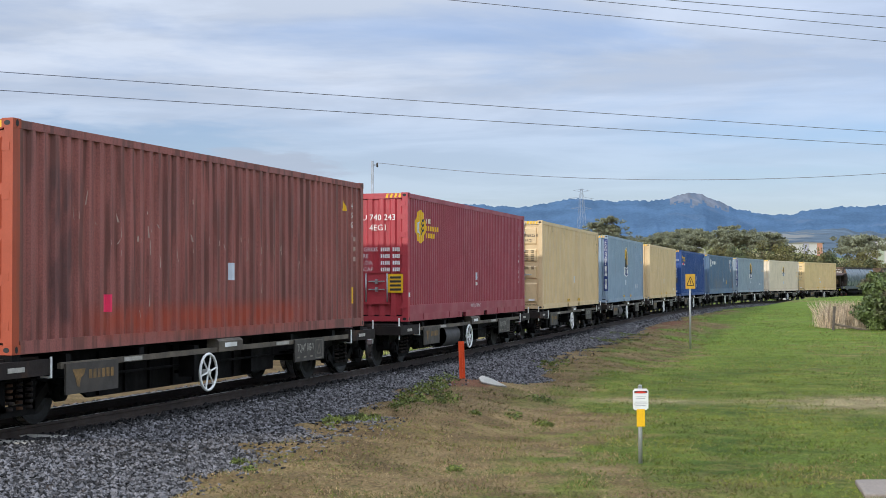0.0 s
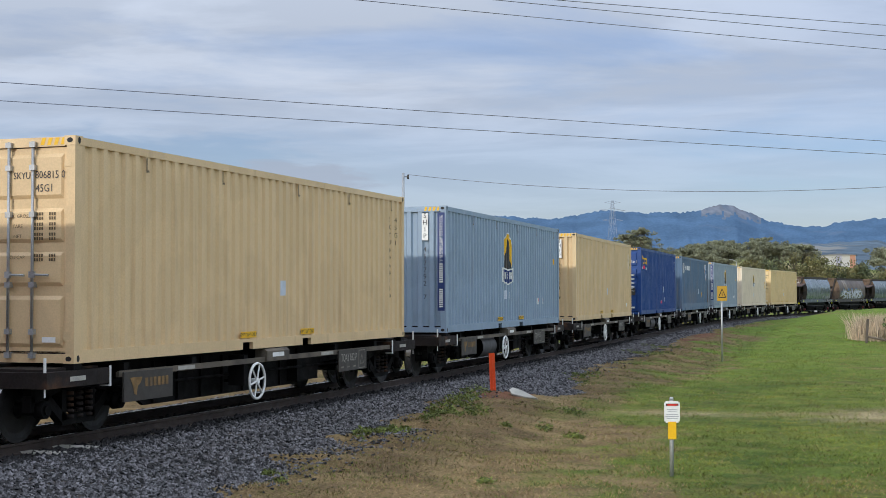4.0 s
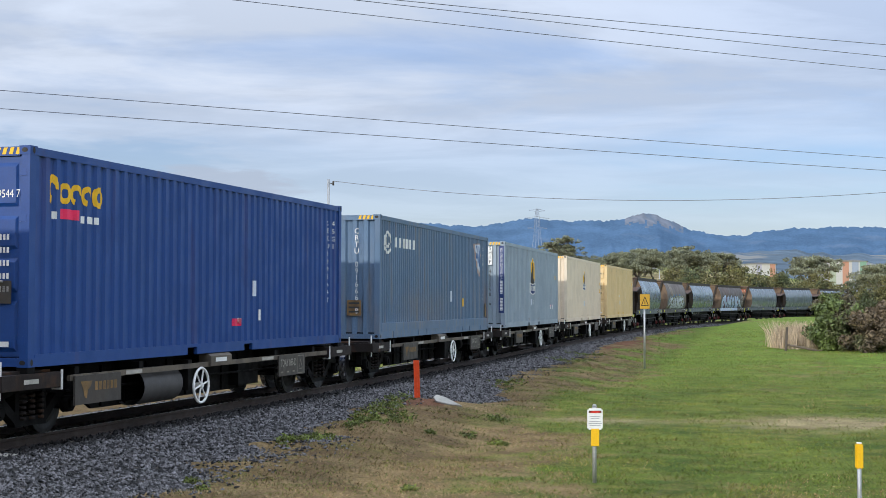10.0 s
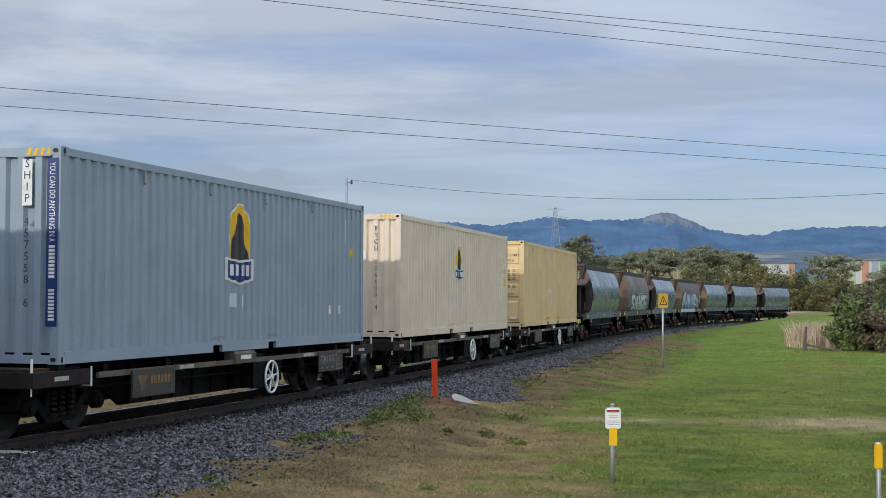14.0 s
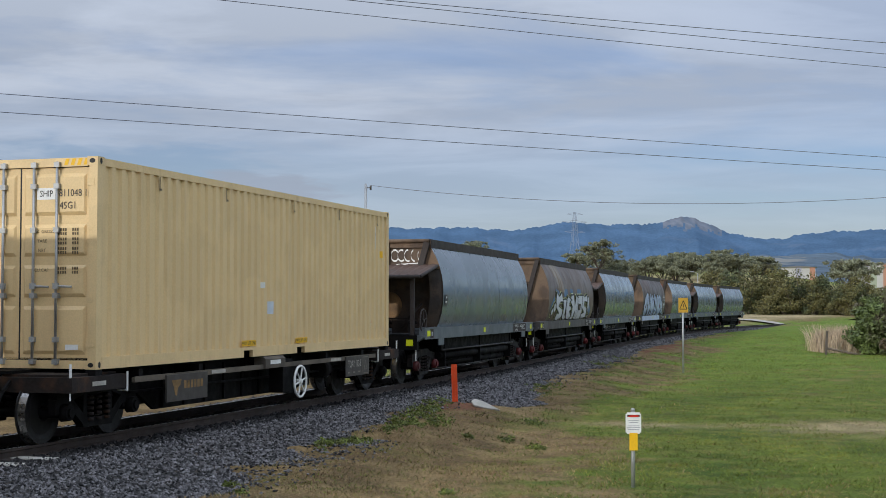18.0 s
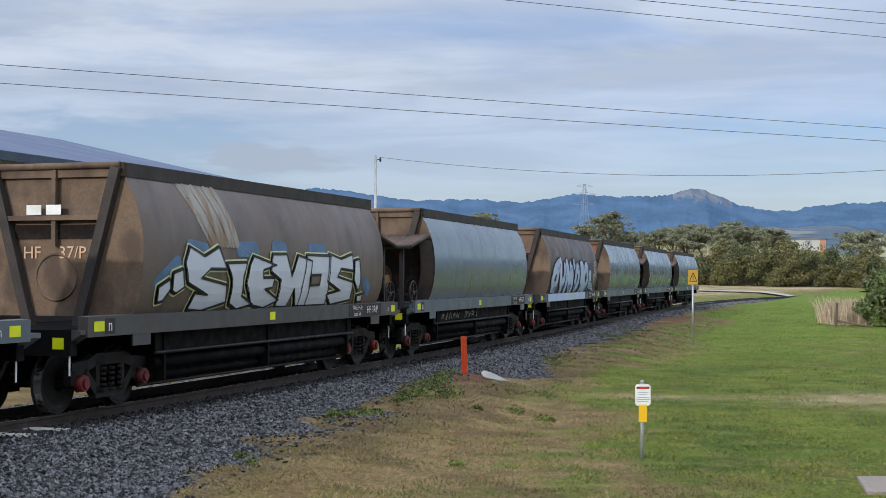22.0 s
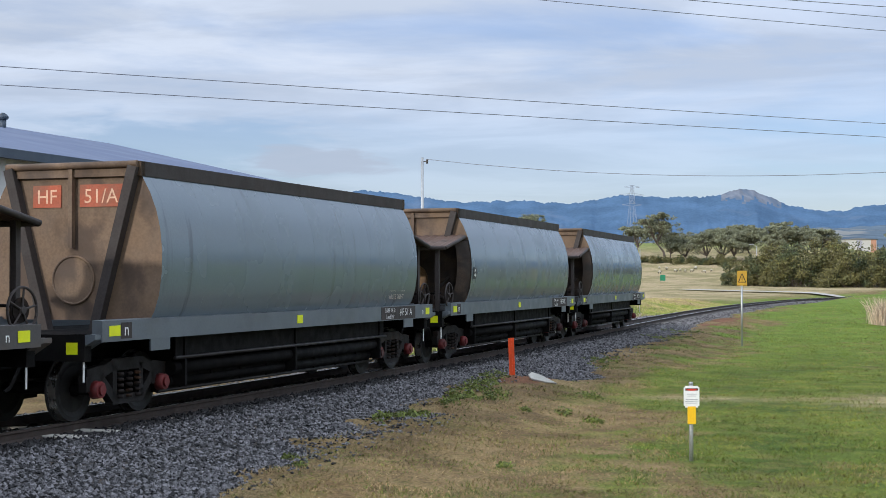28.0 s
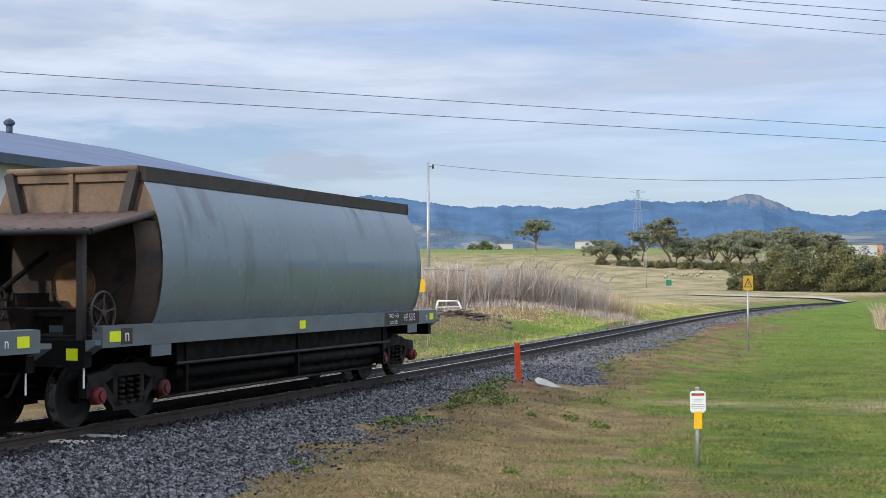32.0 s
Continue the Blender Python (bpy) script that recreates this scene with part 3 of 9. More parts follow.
def bogie(parent, yc, base, red=False):
    """A three-piece bogie: two cast side frames with spring nests, a bolster, four axle boxes."""
    wheelset(parent, yc - base / 2), wheelset(parent, yc + base / 2)
    for sx in (1, -1):
        bm = BM()
        h = base / 2
        x0, x1 = (0.80, 0.92) if sx > 0 else (-0.92, -0.80)
        for a, b, t in (((-h - 0.17, 0.60), (-h + 0.2, 0.64), 0.15), ((-h + 0.2, 0.64), (-0.36, 0.72), 0.12), ((-0.4, 0.72), (0.4, 0.72), 0.13), ((0.36, 0.72), (h - 0.2, 0.64), 0.12), ((h - 0.2, 0.64), (h + 0.17, 0.60), 0.15),
                        ((-h + 0.16, 0.56), (-0.34, 0.27), 0.10), ((h - 0.16, 0.56), (0.34, 0.27), 0.10), ((-0.38, 0.25), (0.38, 0.25), 0.10), ((-0.33, 0.25), (-0.33, 0.72), 0.08), ((0.33, 0.25), (0.33, 0.72), 0.08),
                        ((-h - 0.15, 0.60), (-h - 0.14, 0.40), 0.08), ((-h + 0.14, 0.60), (-h + 0.15, 0.40), 0.08), ((h - 0.15, 0.60), (h - 0.14, 0.40), 0.08), ((h + 0.14, 0.60), (h + 0.15, 0.40), 0.08)):
            bar(bm, (yc + a[0], a[1]), (yc + b[0], b[1]), t * 1.25, x0, x1)
        fr = part("bogie_frame", bm, M["bogie"] if red else M["black"], parent)
        xo = 0.93 * sx
        for k in range(5):
            part("spring", ring_stack(xo, yc - 0.22 + k * 0.11), M["brown"], fr) if k in (0, 2, 4) else None
        for e in (-h, h):
            bm = BM()
            cyl(bm, (sx * 0.90, yc + e, WHEEL_R), (sx * 1.02, yc + e, WHEEL_R), 0.125, 12, 0.11)
            cyl(bm, (sx * 1.02, yc + e, WHEEL_R), (sx * 1.05, yc + e, WHEEL_R), 0.07, 8)
            part("axle_cap", bm, M["redcap"] if red else M["black"], fr)
    bm = BM()
    box(bm, -0.8, 0.8, yc - 0.18, yc + 0.18, 0.5, 0.78)
    cyl(bm, (0, yc, 0.7), (0, yc, 0.92), 0.2, 12)
    part("bolster", bm, M["black"], parent)
    for e in (-1, 1):
        part("brake_beam", box(BM(), -0.75, 0.75, yc + e * (base / 2 - 0.55) - 0.05, yc + e * (base / 2 - 0.55) + 0.05, 0.34, 0.46), M["black"], parent)


def ring_stack(x, y):
    bm = BM()
    for k in range(5):
        cyl(bm, (x, y, 0.27 + k * 0.075), (x, y, 0.31 + k * 0.075), 0.05, 8)
    return bm


def handwheel(bm, c, r, spokes=6, tube=0.022):
    ring(bm, c, (1, 0, 0), r, tube, 28, 6)
    for i in range(spokes):
        q = 2 * math.pi * i / spokes + 0.2
        cyl(bm, c, (c[0], c[1] + r * math.cos(q), c[2] + r * math.sin(q)), tube * 0.75, 6)
    cyl(bm, (c[0] - 0.1, c[1], c[2]), (c[0] + 0.03, c[1], c[2]), 0.045, 10)
    return bm


def coupler(parent, y, way):
    bm = BM()
    box(bm, -0.09, 0.09, min(y, y + way * 0.35), max(y, y + way * 0.35), 0.72, 0.90)
    prism(bm, [(-0.16, 0.66), (0.16, 0.66), (0.16, 0.96), (-0.16, 0.96)], min(y + way * 0.35, y + way * 0.58), max(y + way * 0.35, y + way * 0.58))
    part("coupler", bm, M["black"], parent)
    bm = BM()
    pts = [(0.3, y, 0.85), (0.3, y + way * 0.15, 0.72), (0.28, y + way * 0.3, 0.5), (0.28, y + way * 0.42, 0.45)]
    for a, b in zip(pts, pts[1:]):
        cyl(bm, a, b, 0.025, 6)
    part("brake_hose", bm, M["black"], parent)


BASE_Z = 0.985      # underside of a container over the rail
CL, CW, CH = 12.19, 1.22, 2.896


def flat_wagon(tank=False, later=False):
    """A skeletal container wagon; the container stands from y = 0 to 12.19. later: the newer build, its boards and handbrake set further back."""
    w = thing("flat_wagon", "dirty black skeletal container flat wagon" + (" with a round air tank" if tank else " on two bogies"), "railway wagon", "container wagons of the train")
    left, right = ((1.94, 3.28), (9.45, 10.78)) if later else ((1.12, 2.42), (8.56, 9.92))
    yw = 6.93 if later else 5.02
    bm = BM()
    prism(bm, [(-0.28, 0.98), (-0.28, 0.94), (-0.12, 0.94), (-0.12, 0.66), (-0.28, 0.66), (-0.28, 0.62), (0.28, 0.62), (0.28, 0.66), (0.12, 0.66), (0.12, 0.94), (0.28, 0.94), (0.28, 0.98)], -0.55, 12.74)
    prism(bm, [(-0.2, 0.62), (-0.2, 0.30), (0.2, 0.30), (0.2, 0.62)], 2.4, 9.8)
    part("centre_sill", bm, M["black"], w)
    for sx in (1, -1):
        bm = BM()
        V = [[bm.verts.new((x, y, z)) for y, z in ((1.75, 0.94), (1.75, 0.66), (2.5, 0.27), (8.1, 0.27), (9.0, 0.60), (10.45, 0.66), (10.45, 0.94))] for x in (sx * 0.70, sx * 0.76)]
        n = len(V[0])
        for k in range(n):
            bm.faces.new((V[0][k], V[0][(k + 1) % n], V[1][(k + 1) % n], V[1][k]))
        bm.faces.new(V[0]); bm.faces.new(V[1])
        f = part("fishbelly_sill", bm, M["black"], w)
        for k in range(8):
            y = 2.7 + k * 0.72
            part("stiffener", box(BM(), *sorted((sx * 0.762, sx * 0.80)), y, y + 0.03, 0.29, 0.90), M["black"], f)
    for sx in (1, -1):
        bm = BM()
        prism(bm, [(sx * 1.18, 0.76), (sx * 1.23, 0.76), (sx * 1.23, 0.84), (sx * 1.20, 0.84), (sx * 1.20, 0.83), (sx * 1.18, 0.83)], 1.05, 11.3)
        part("side_rail", bm, M["railgrey"], w)
        for y, wd in ((left[1] + 0.22, 0.5), (right[0] - 0.75, 0.55)):
            part("reflective_strip", box(BM(), *sorted((sx * 1.232, sx * 1.238)), y, y + wd, 0.772, 0.828), M["boardtext"], w)
        for (y0, y1), z0, z1 in ((left, 0.42, 0.82), (right, 0.44, 0.83)):
            bd = box(BM(), *sorted((sx * 1.24, sx * 1.27)), y0, y1, z0, z1)
            b = part("number_board", bd, M["board"], w, "grimy grey board with worn lettering")
            bm = BM()
            m = on_side(sx * 1.274, 0, 0)
            if y0 == left[0]:
                flat(bm, [(y0 + 0.14, 0.74), (y0 + 0.46, 0.74), (y0 + 0.42, 0.66), (y0 + 0.34, 0.62), (y0 + 0.31, 0.50), (y0 + 0.25, 0.52), (y0 + 0.22, 0.62)], m)
                part("faded_emblem", bm, M["ochre"], b)
                for k in range(6):
                    bm = BM()
                    flat(bm, [(y0 + 0.54 + k * 0.11, 0.60), (y0 + 0.62 + k * 0.11, 0.60), (y0 + 0.62 + k * 0.11, 0.72), (y0 + 0.54 + k * 0.11, 0.72)], m)
                    part("faded_bar", bm, M["ochre"], b)
            else:
                for p, q in (((0.95, 0.47), (1.27, 0.47)), ((1.27, 0.47), (1.27, 0.80)), ((1.27, 0.80), (0.95, 0.80)), ((0.95, 0.80), (0.95, 0.47)), ((1.02, 0.55), (1.20, 0.55)), ((1.20, 0.55), (1.11, 0.73)), ((1.11, 0.73), (1.02, 0.55))):
                    d = (Vector(q) - Vector(p)).normalized()
                    e = Vector((-d.y, d.x)) * 0.009
                    flat(bm, [(y0 + p[0] + e.x, p[1] + e.y), (y0 + q[0] + e.x, q[1] + e.y), (y0 + q[0] - e.x, q[1] - e.y), (y0 + p[0] - e.x, p[1] - e.y)], m)
                part("board_outline", bm, M["dimtext"], b)
                for k in range(3):
                    bm = BM()
                    flat(bm, [(y0 + 0.08 + k * 0.3, 0.50), (y0 + 0.20 + k * 0.3, 0.50), (y0 + 0.20 + k * 0.3, 0.53), (y0 + 0.08 + k * 0.3, 0.53)], m)
                    part("faded_bar", bm, M["dimtext"], b)
        bm = prism(BM(), [(sx * 1.05, 0.77), (sx * 1.27, 0.77), (sx * 1.27, 0.93), (sx * 1.22, 0.97), (sx * 1.05, 0.97)], 5.52, 6.38)
        bk = part("twistlock_bracket", bm, M["railgrey"], w)
        part("reflective_strip", box(BM(), *sorted((sx * 1.271, sx * 1.275)), 5.72, 6.16, 0.835, 0.905), M["white"], bk)
    # cross bearers, end platforms and headstocks
    for y in (0.1, 1.3, 3.2, 5.9, 8.6, 10.6, 12.05):
        part("cross_bearer", prism(BM(), [(-1.19, 0.94), (-1.19, 0.78), (-0.3, 0.66), (0.3, 0.66), (1.19, 0.78), (1.19, 0.94)], y - 0.06, y + 0.06), M["black"], w)
    for y0, y1 in ((-0.62, 0.85), (11.35, 12.8)):
        bm = BM()
        box(bm, -1.24, 1.24, y0, y1, 0.70, 0.90)
        pl = part("end_platform", bm, M["brown"], w)
        part("deck_plate", box(BM(), -1.10, 1.10, y0 + 0.1, y1 - 0.1, 0.902, 0.935), M["brown"], pl)
        for sx in (1, -1):
            part("reflective_strip", box(BM(), *sorted((sx * 1.242, sx * 1.247)), y0 + 0.5, y0 + 0.85, 0.77, 0.83), M["boardtext"], pl)
            bm = BM()
            ye = y0 + 0.02 if y0 < 3 else y1 - 0.02
            cyl(bm, (sx * 1.20, ye, 0.9), (sx * 1.20, ye, 1.08), 0.018, 6); cyl(bm, (sx * 1.20, ye, 0.9), (sx * 1.20, ye, 0.60), 0.011, 6)
            part("grab_iron", bm, M["white"], pl)
            bm = BM()
            yi = y1 - 0.05 if y0 < 3 else y0 + 0.05
            cyl(bm, (sx * 1.25, yi, 0.66), (sx * 1.25, yi, 0.93), 0.016, 6); cyl(bm, (sx * 1.25, yi, 0.67), (sx * 1.1, yi, 0.67), 0.014, 6)
            part("grab_iron", bm, M["white"], pl)
    # twistlock pedestals under the container's corners
    for y in (0.1, 12.09):
        for sx in (1, -1):
            part("pedestal", box(BM(), sx * 1.13 - 0.08, sx * 1.13 + 0.08, y - 0.09, y + 0.09, 0.90, 0.985), M["black"], w)
    # brake gear
    if tank:
        bm = cyl(BM(), (0.92, 3.3, 0.54), (0.92, 4.62, 0.54), 0.28, 24, None, False)
        for k in range(4):
            q0, q1 = radians(22.5 * k), radians(22.5 * (k + 1))
            cyl(bm, (0.92, 4.62 + 0.12 * math.sin(q0), 0.54), (0.92, 4.62 + 0.12 * math.sin(q1), 0.54), 0.28 * math.cos(q0), 24, max(0.28 * math.cos(q1), 0.004), k == 3)
        part("air_tank", bm, M["tankgrey"], w, "round dusty grey air tank")
    bw = part("brake_wheel", ring(BM(), (1.33, yw, 0.48), (1, 0, 0), 0.28, 0.022, 28, 6), M["white"], w, "white spoked handbrake wheel")
    for k in range(6):
        q = 2 * math.pi * k / 6 + 0.2
        part("spoke", cyl(BM(), (1.33, yw, 0.48), (1.33, yw + 0.28 * math.cos(q), 0.48 + 0.28 * math.sin(q)), 0.015, 6), M["white"], bw)
    part("hub", cyl(BM(), (1.24, yw, 0.48), (1.36, yw, 0.48), 0.045, 10), M["white"], bw)
    part("brake_stand", box(BM(), 0.95, 1.22, yw - 0.55 if later else yw - 0.25, yw - 0.12, 0.30 if later else 0.42, 0.90), M["black"], w)
    part("brake_shaft", cyl(BM(), (1.24, yw, 0.48), (0.5, yw, 0.48), 0.03, 8), M["black"], w)
    part("brake_rod", cyl(BM(), (0.3, 1.6, 0.42), (0.3, 10.6, 0.42), 0.025, 6), M["black"], w)
    part("brake_pipe", cyl(BM(), (0.95, 1.4, 0.6), (0.95, 10.8, 0.58), 0.02, 6), M["black"], w)
    bm = box(BM(), 0.35, 0.95, 7.4, 8.3, 0.34, 0.74)
    cyl(bm, (0.5, 6.6, 0.55), (0.5, 7.4, 0.55), 0.13, 14)
    part("brake_cylinder", bm, M["black"], w)
    if later:
        bm = cyl(BM(), (0.95, 8.75, 0.62), (0.95, 9.05, 0.62), 0.17, 16)
        part("brake_reservoir", bm, M["black"], w)
    bogie(w, 0.58, 1.75), bogie(w, 11.62, 1.75)
    coupler(w, -0.62, -1), coupler(w, 12.8, 1)
    return w


# ---- containers ----
def corrugated(bm, n, a0, a1, b0, b1, base, depth, place):
    """A trapezoid-corrugated sheet; place(a, b, d) gives the point, d the depth behind the face."""
    p = (a1 - a0) / n
    line = []
    for i in range(n):
        a = a0 + i * p
        line += [(a, 0), (a + p * 0.36, 0), (a + p * 0.50, depth), (a + p * 0.86, depth)]
    line.append((a1, 0))
    strip(bm, [[place(a, b, base + d) for a, d in line] for b in (b0, b1)])
    return bm


def container(main, end=None, doors=0, pocket=True, belt=0.0, pitch=44, end_n=9, label="", ridges=0.036):
    """A high-cube forty-foot container: y from 0 to 12.19, its front end at y = 0 seen by the camera."""
    c = thing("shipping_container", label, "shipping container", "containers on the train")
    mm, me = M[main], M[end or main]
    zb = 0.16 + belt
    for sx in (1, -1):
        bm = BM()
        corrugated(bm, pitch, 0.14, CL - 0.14, zb, CH - 0.10, 0.012, ridges, lambda a, b, d: (sx * (CW - d), a, b))
        part("side_wall", bm, mm, c)
        bm = BM()
        if pocket and sx > 0:
            for y0, y1 in ((0.17, 4.75), (5.11, 7.05), (7.41, CL - 0.17)):
                prism(bm, [(sx * (CW - 0.005), 0), (sx * (CW - 0.005), 0.165), (sx * (CW - 0.07), 0.165), (sx * (CW - 0.07), 0)], y0, y1)
            prism(bm, [(sx * (CW - 0.005), 0.115), (sx * (CW - 0.005), 0.165), (sx * (CW - 0.07), 0.165), (sx * (CW - 0.07), 0.115)], 4.75, 5.11)
            prism(bm, [(sx * (CW - 0.005), 0.115), (sx * (CW - 0.005), 0.165), (sx * (CW - 0.07), 0.165), (sx * (CW - 0.07), 0.115)], 7.05, 7.41)
        else:
            prism(bm, [(sx * (CW - 0.005), 0), (sx * (CW - 0.005), 0.165), (sx * (CW - 0.07), 0.165), (sx * (CW - 0.07), 0)], 0.17, CL - 0.17)
        br = part("bottom_rail", bm, mm, c)
        if belt:
            bm = BM()
            prism(bm, [(sx * (CW - 0.002), 0.165), (sx * (CW - 0.002), zb), (sx * (CW - 0.05), zb + 0.015), (sx * (CW - 0.05), 0.165)], 0.17, CL - 0.17)
            for y in (1.2, 3.5, 4.4, 8.6, 9.5, 11.0):
                box(bm, *(sorted((sx * (CW - 0.01), sx * (CW + 0.012)))), y, y + 0.04, 0.02, 0.16)
            part("belt_rail", bm, mm, c)
        bm = BM()
        prism(bm, [(sx * (CW - 0.008), CH - 0.115), (sx * (CW - 0.008), CH - 0.012), (sx * (CW - 0.075), CH - 0.012), (sx * (CW - 0.075), CH - 0.115)], 0.17, CL - 0.17)
        part("top_rail", bm, mm, c)
        for y0, y1 in ((0.0, 0.16), (CL - 0.16, CL)):
            bm = BM()
            prism(bm, [(sx * (CW - 0.004), 0.11), (sx * (CW - 0.004), CH - 0.11), (sx * (CW - 0.13), CH - 0.11), (sx * (CW - 0.13), 0.11)], y0 + 0.004, y1 - 0.004)
            part("corner_post", bm, me if y0 < 1 else mm, c)
            for z0 in (0.0, CH - 0.118):
                bm = BM()
                x = sorted((sx * CW, sx * (CW - 0.162)))
                box(bm, x[0], x[1], y0 if y0 < 1 else CL - 0.178, 0.178 if y0 < 1 else CL, z0, z0 + 0.118)
                cc = part("corner_casting", bm, me if y0 < 1 else mm, c)
                bm = BM()
                yc = (y0 + y1) / 2 + (0.01 if y0 < 1 else -0.01)
                flat(bm, [(0.032 * math.cos(q * math.pi / 6), 0.045 * math.sin(q * math.pi / 6)) for q in range(12)], on_side(sx * (CW + 0.003), yc, z0 + 0.06))
                part("casting_hole", bm, M["signblack"], cc)
                if y0 < 1:
                    bm = BM()
                    flat(bm, [(0.045 * math.cos(q * math.pi / 6), 0.032 * math.sin(q * math.pi / 6)) for q in range(12)], on_front(sx * (CW - 0.08), -0.003, z0 + 0.06))
                    part("casting_hole", bm, M["signblack"], cc)
    bm = BM()
    corrugated(bm, 60, 0.15, CL - 0.15, -CW + 0.07, CW - 0.07, 0.0, 0.02, lambda a, b, d: (b, a, CH - 0.03 - d))
    part("roof", bm, mm, c)
    part("floor", box(BM(), -CW + 0.07, CW - 0.07, 0.05, CL - 0.05, 0.10, 0.15), M["black"], c)
    for y in (0.02, CL - 0.14):
        for z0, z1 in ((0.005, 0.12), (CH - 0.13, CH - 0.01)):
            part("end_rail", box(BM(), -CW + 0.165, CW - 0.165, y, y + 0.12, z0, z1), me if y < 1 else mm, c)
    # rear end, plain sheet
    bm = BM()
    corrugated(bm, 9, -CW + 0.13, CW - 0.13, 0.12, CH - 0.13, 0.03, 0.045, lambda a, b, d: (a, CL - d, b))
    part("end_wall", bm, mm, c)
    # chevron stripes on the front top rail
    for side in (1, -1):
        bm = BM()
        for k in range(4):
            x = side * (CW - 0.20 - k * 0.10)
            flat(bm, [(x - 0.03, -0.045), (x + 0.025, -0.045), (x + 0.055, 0.045), (x, 0.045)], on_front(0, 0.017, CH - 0.065))
        part("hazard_stripe", bm, M["yellow"], c)
    if doors == 2:
        ribbed_doors(c, me)
    elif not doors:
        bm = BM()
        corrugated(bm, end_n, -CW + 0.13, CW - 0.13, 0.12, CH - 0.13, 0.03, 0.055, lambda a, b, d: (a, d, b))
        part("end_wall", bm, me, c)
    else:
        for sx in (1, -1):
            bm = BM()
            x0, x1 = sorted((sx * 0.012, sx * (CW - 0.14)))
            box(bm, x0, x1, 0.05, 0.075, 0.13, CH - 0.14)
            d = part("door_leaf", bm, me, c)
            for z0, z1 in ((0.20, 0.86), (0.98, 1.42), (1.54, 1.98), (2.10, CH - 0.22)):
                bm = BM()
                e = 0.05
                a = [(x0 + e, 0.05, z0), (x1 - e, 0.05, z0), (x1 - e, 0.05, z1), (x0 + e, 0.05, z1)]
                b = [(x0 + e + 0.03, 0.022, z0 + 0.05), (x1 - e - 0.03, 0.022, z0 + 0.05), (x1 - e - 0.03, 0.022, z1 - 0.05), (x0 + e + 0.03, 0.022, z1 - 0.05)]
                V = strip(bm, [a, b], closed=True)
                bm.faces.new(V[1])
                part("door_panel", bm, me, d)
            for x in (sx * 0.24, sx * 0.60):
                bm = BM()
                cyl(bm, (x, -0.01, 0.06), (x, -0.01, CH - 0.06), 0.02, 8)
                for z in (0.10, 0.40, 1.0, 1.9, 2.5, CH - 0.10):
                    box(bm, x - 0.04, x + 0.04, -0.035, 0.045, z - 0.035, z + 0.035)
                part("locking_bar", bm, M["galv"], d)
                bm = BM()
                cyl(bm, (x, -0.03, 1.13), (x + 0.26 * sx, -0.04, 1.12), 0.016, 6)
                box(bm, x - 0.03, x + 0.05, -0.05, -0.01, 1.09, 1.17)
                part("door_handle", bm, M["galv"], d)
            for z in (0.35, 0.95, 1.95, 2.55):
                xx = sorted((sx * (CW - 0.16), sx * (CW - 0.05)))
                part("hinge", box(BM(), xx[0], xx[1], 0.0, 0.05, z - 0.05, z + 0.05), me, d)
        part("door_gasket", box(BM(), -0.01, 0.01, 0.046, 0.07, 0.13, CH - 0.14), M["signblack"], c)
    return c


def ribbed_doors(c, me):
    """Door leaves of ribbed sheet with a low lock box in each."""
    for sx in (1, -1):
        bm = BM()
        x0, x1 = sorted((sx * 0.015, sx * (CW - 0.14)))
        corrugated(bm, 4, x0, x1, 0.13, CH - 0.14, 0.02, 0.045, lambda a, b, d: (a, d, b))
        d = part("door_leaf", bm, me, c)
        xa, xb = sorted((sx * 0.20, sx * 0.78))
        bm = box(BM(), xa, xb, 0.004, 0.05, 0.42, 1.10)
        lb = part("lock_box", bm, me, d)
        for z0 in (0.40, 1.10):
            part("lock_box_edge", box(BM(), xa - 0.02, xb + 0.02, -0.012, 0.03, z0 - 0.015, z0 + 0.015), me, d)
        for x in (xa + 0.04, xb - 0.04):
            part("locking_bar", cyl(BM(), (x, -0.02, 0.44), (x, -0.02, 1.08), 0.018, 8), M["galv"], d)
        for z in (0.72, 0.90):
            bm = BM()
            cyl(bm, (xa + 0.1, -0.03, z), (xb - 0.1, -0.035, z), 0.015, 6)
            box(bm, (xa + xb) / 2 - 0.03, (xa + xb) / 2 + 0.03, -0.05, 0.0, z - 0.05, z + 0.05)
            part("door_handle", bm, M["galv"], d)
        for z in (0.35, 0.75, 1.15, 1.55, 1.95, 2.35, 2.65):
            xx = sorted((sx * (CW - 0.17), sx * (CW - 0.05)))
            part("hinge", box(BM(), xx[0], xx[1], -0.004, 0.05, z - 0.06, z + 0.06), me, d)


def tag(c, y, z, w, h, material, name="sticker", front=False, label=""):
    """A flat sticker on the near side (or on the front end, where y is taken as x)."""
    bm = BM()
    flat(bm, [(-w / 2, -h / 2), (w / 2, -h / 2), (w / 2, h / 2), (-w / 2, h / 2)], on_front(y, -0.006 if not front == 2 else 0.018, z) if front else on_side(CW + 0.004, y, z))
    return part(name, bm, material, c, label)


def bars(c, y, z, n, w, h, step, material, vertical=True, front=False, name="marking"):
    """A run of plain bars in place of worn lettering."""
    bm = BM()
    for i in range(n):
        a, b = (y, z - i * step) if vertical else (y + i * step, z)
        flat(bm, [(-w / 2, -h / 2), (w / 2, -h / 2), (w / 2, h / 2), (-w / 2, h / 2)], on_front(a, -0.006, b) if front else on_side(CW + 0.004, a, b))
    return part(name, bm, material, c)


def column(c, text, y, z, size, step, material, front=False):
    """Characters set one below another."""
    for i, ch in enumerate(text):
        if ch != " ":
            lettering(ch, size, on_front(y, -0.007, z - i * step) if front else on_side(CW + 0.005, y, z - i * step), material, c)


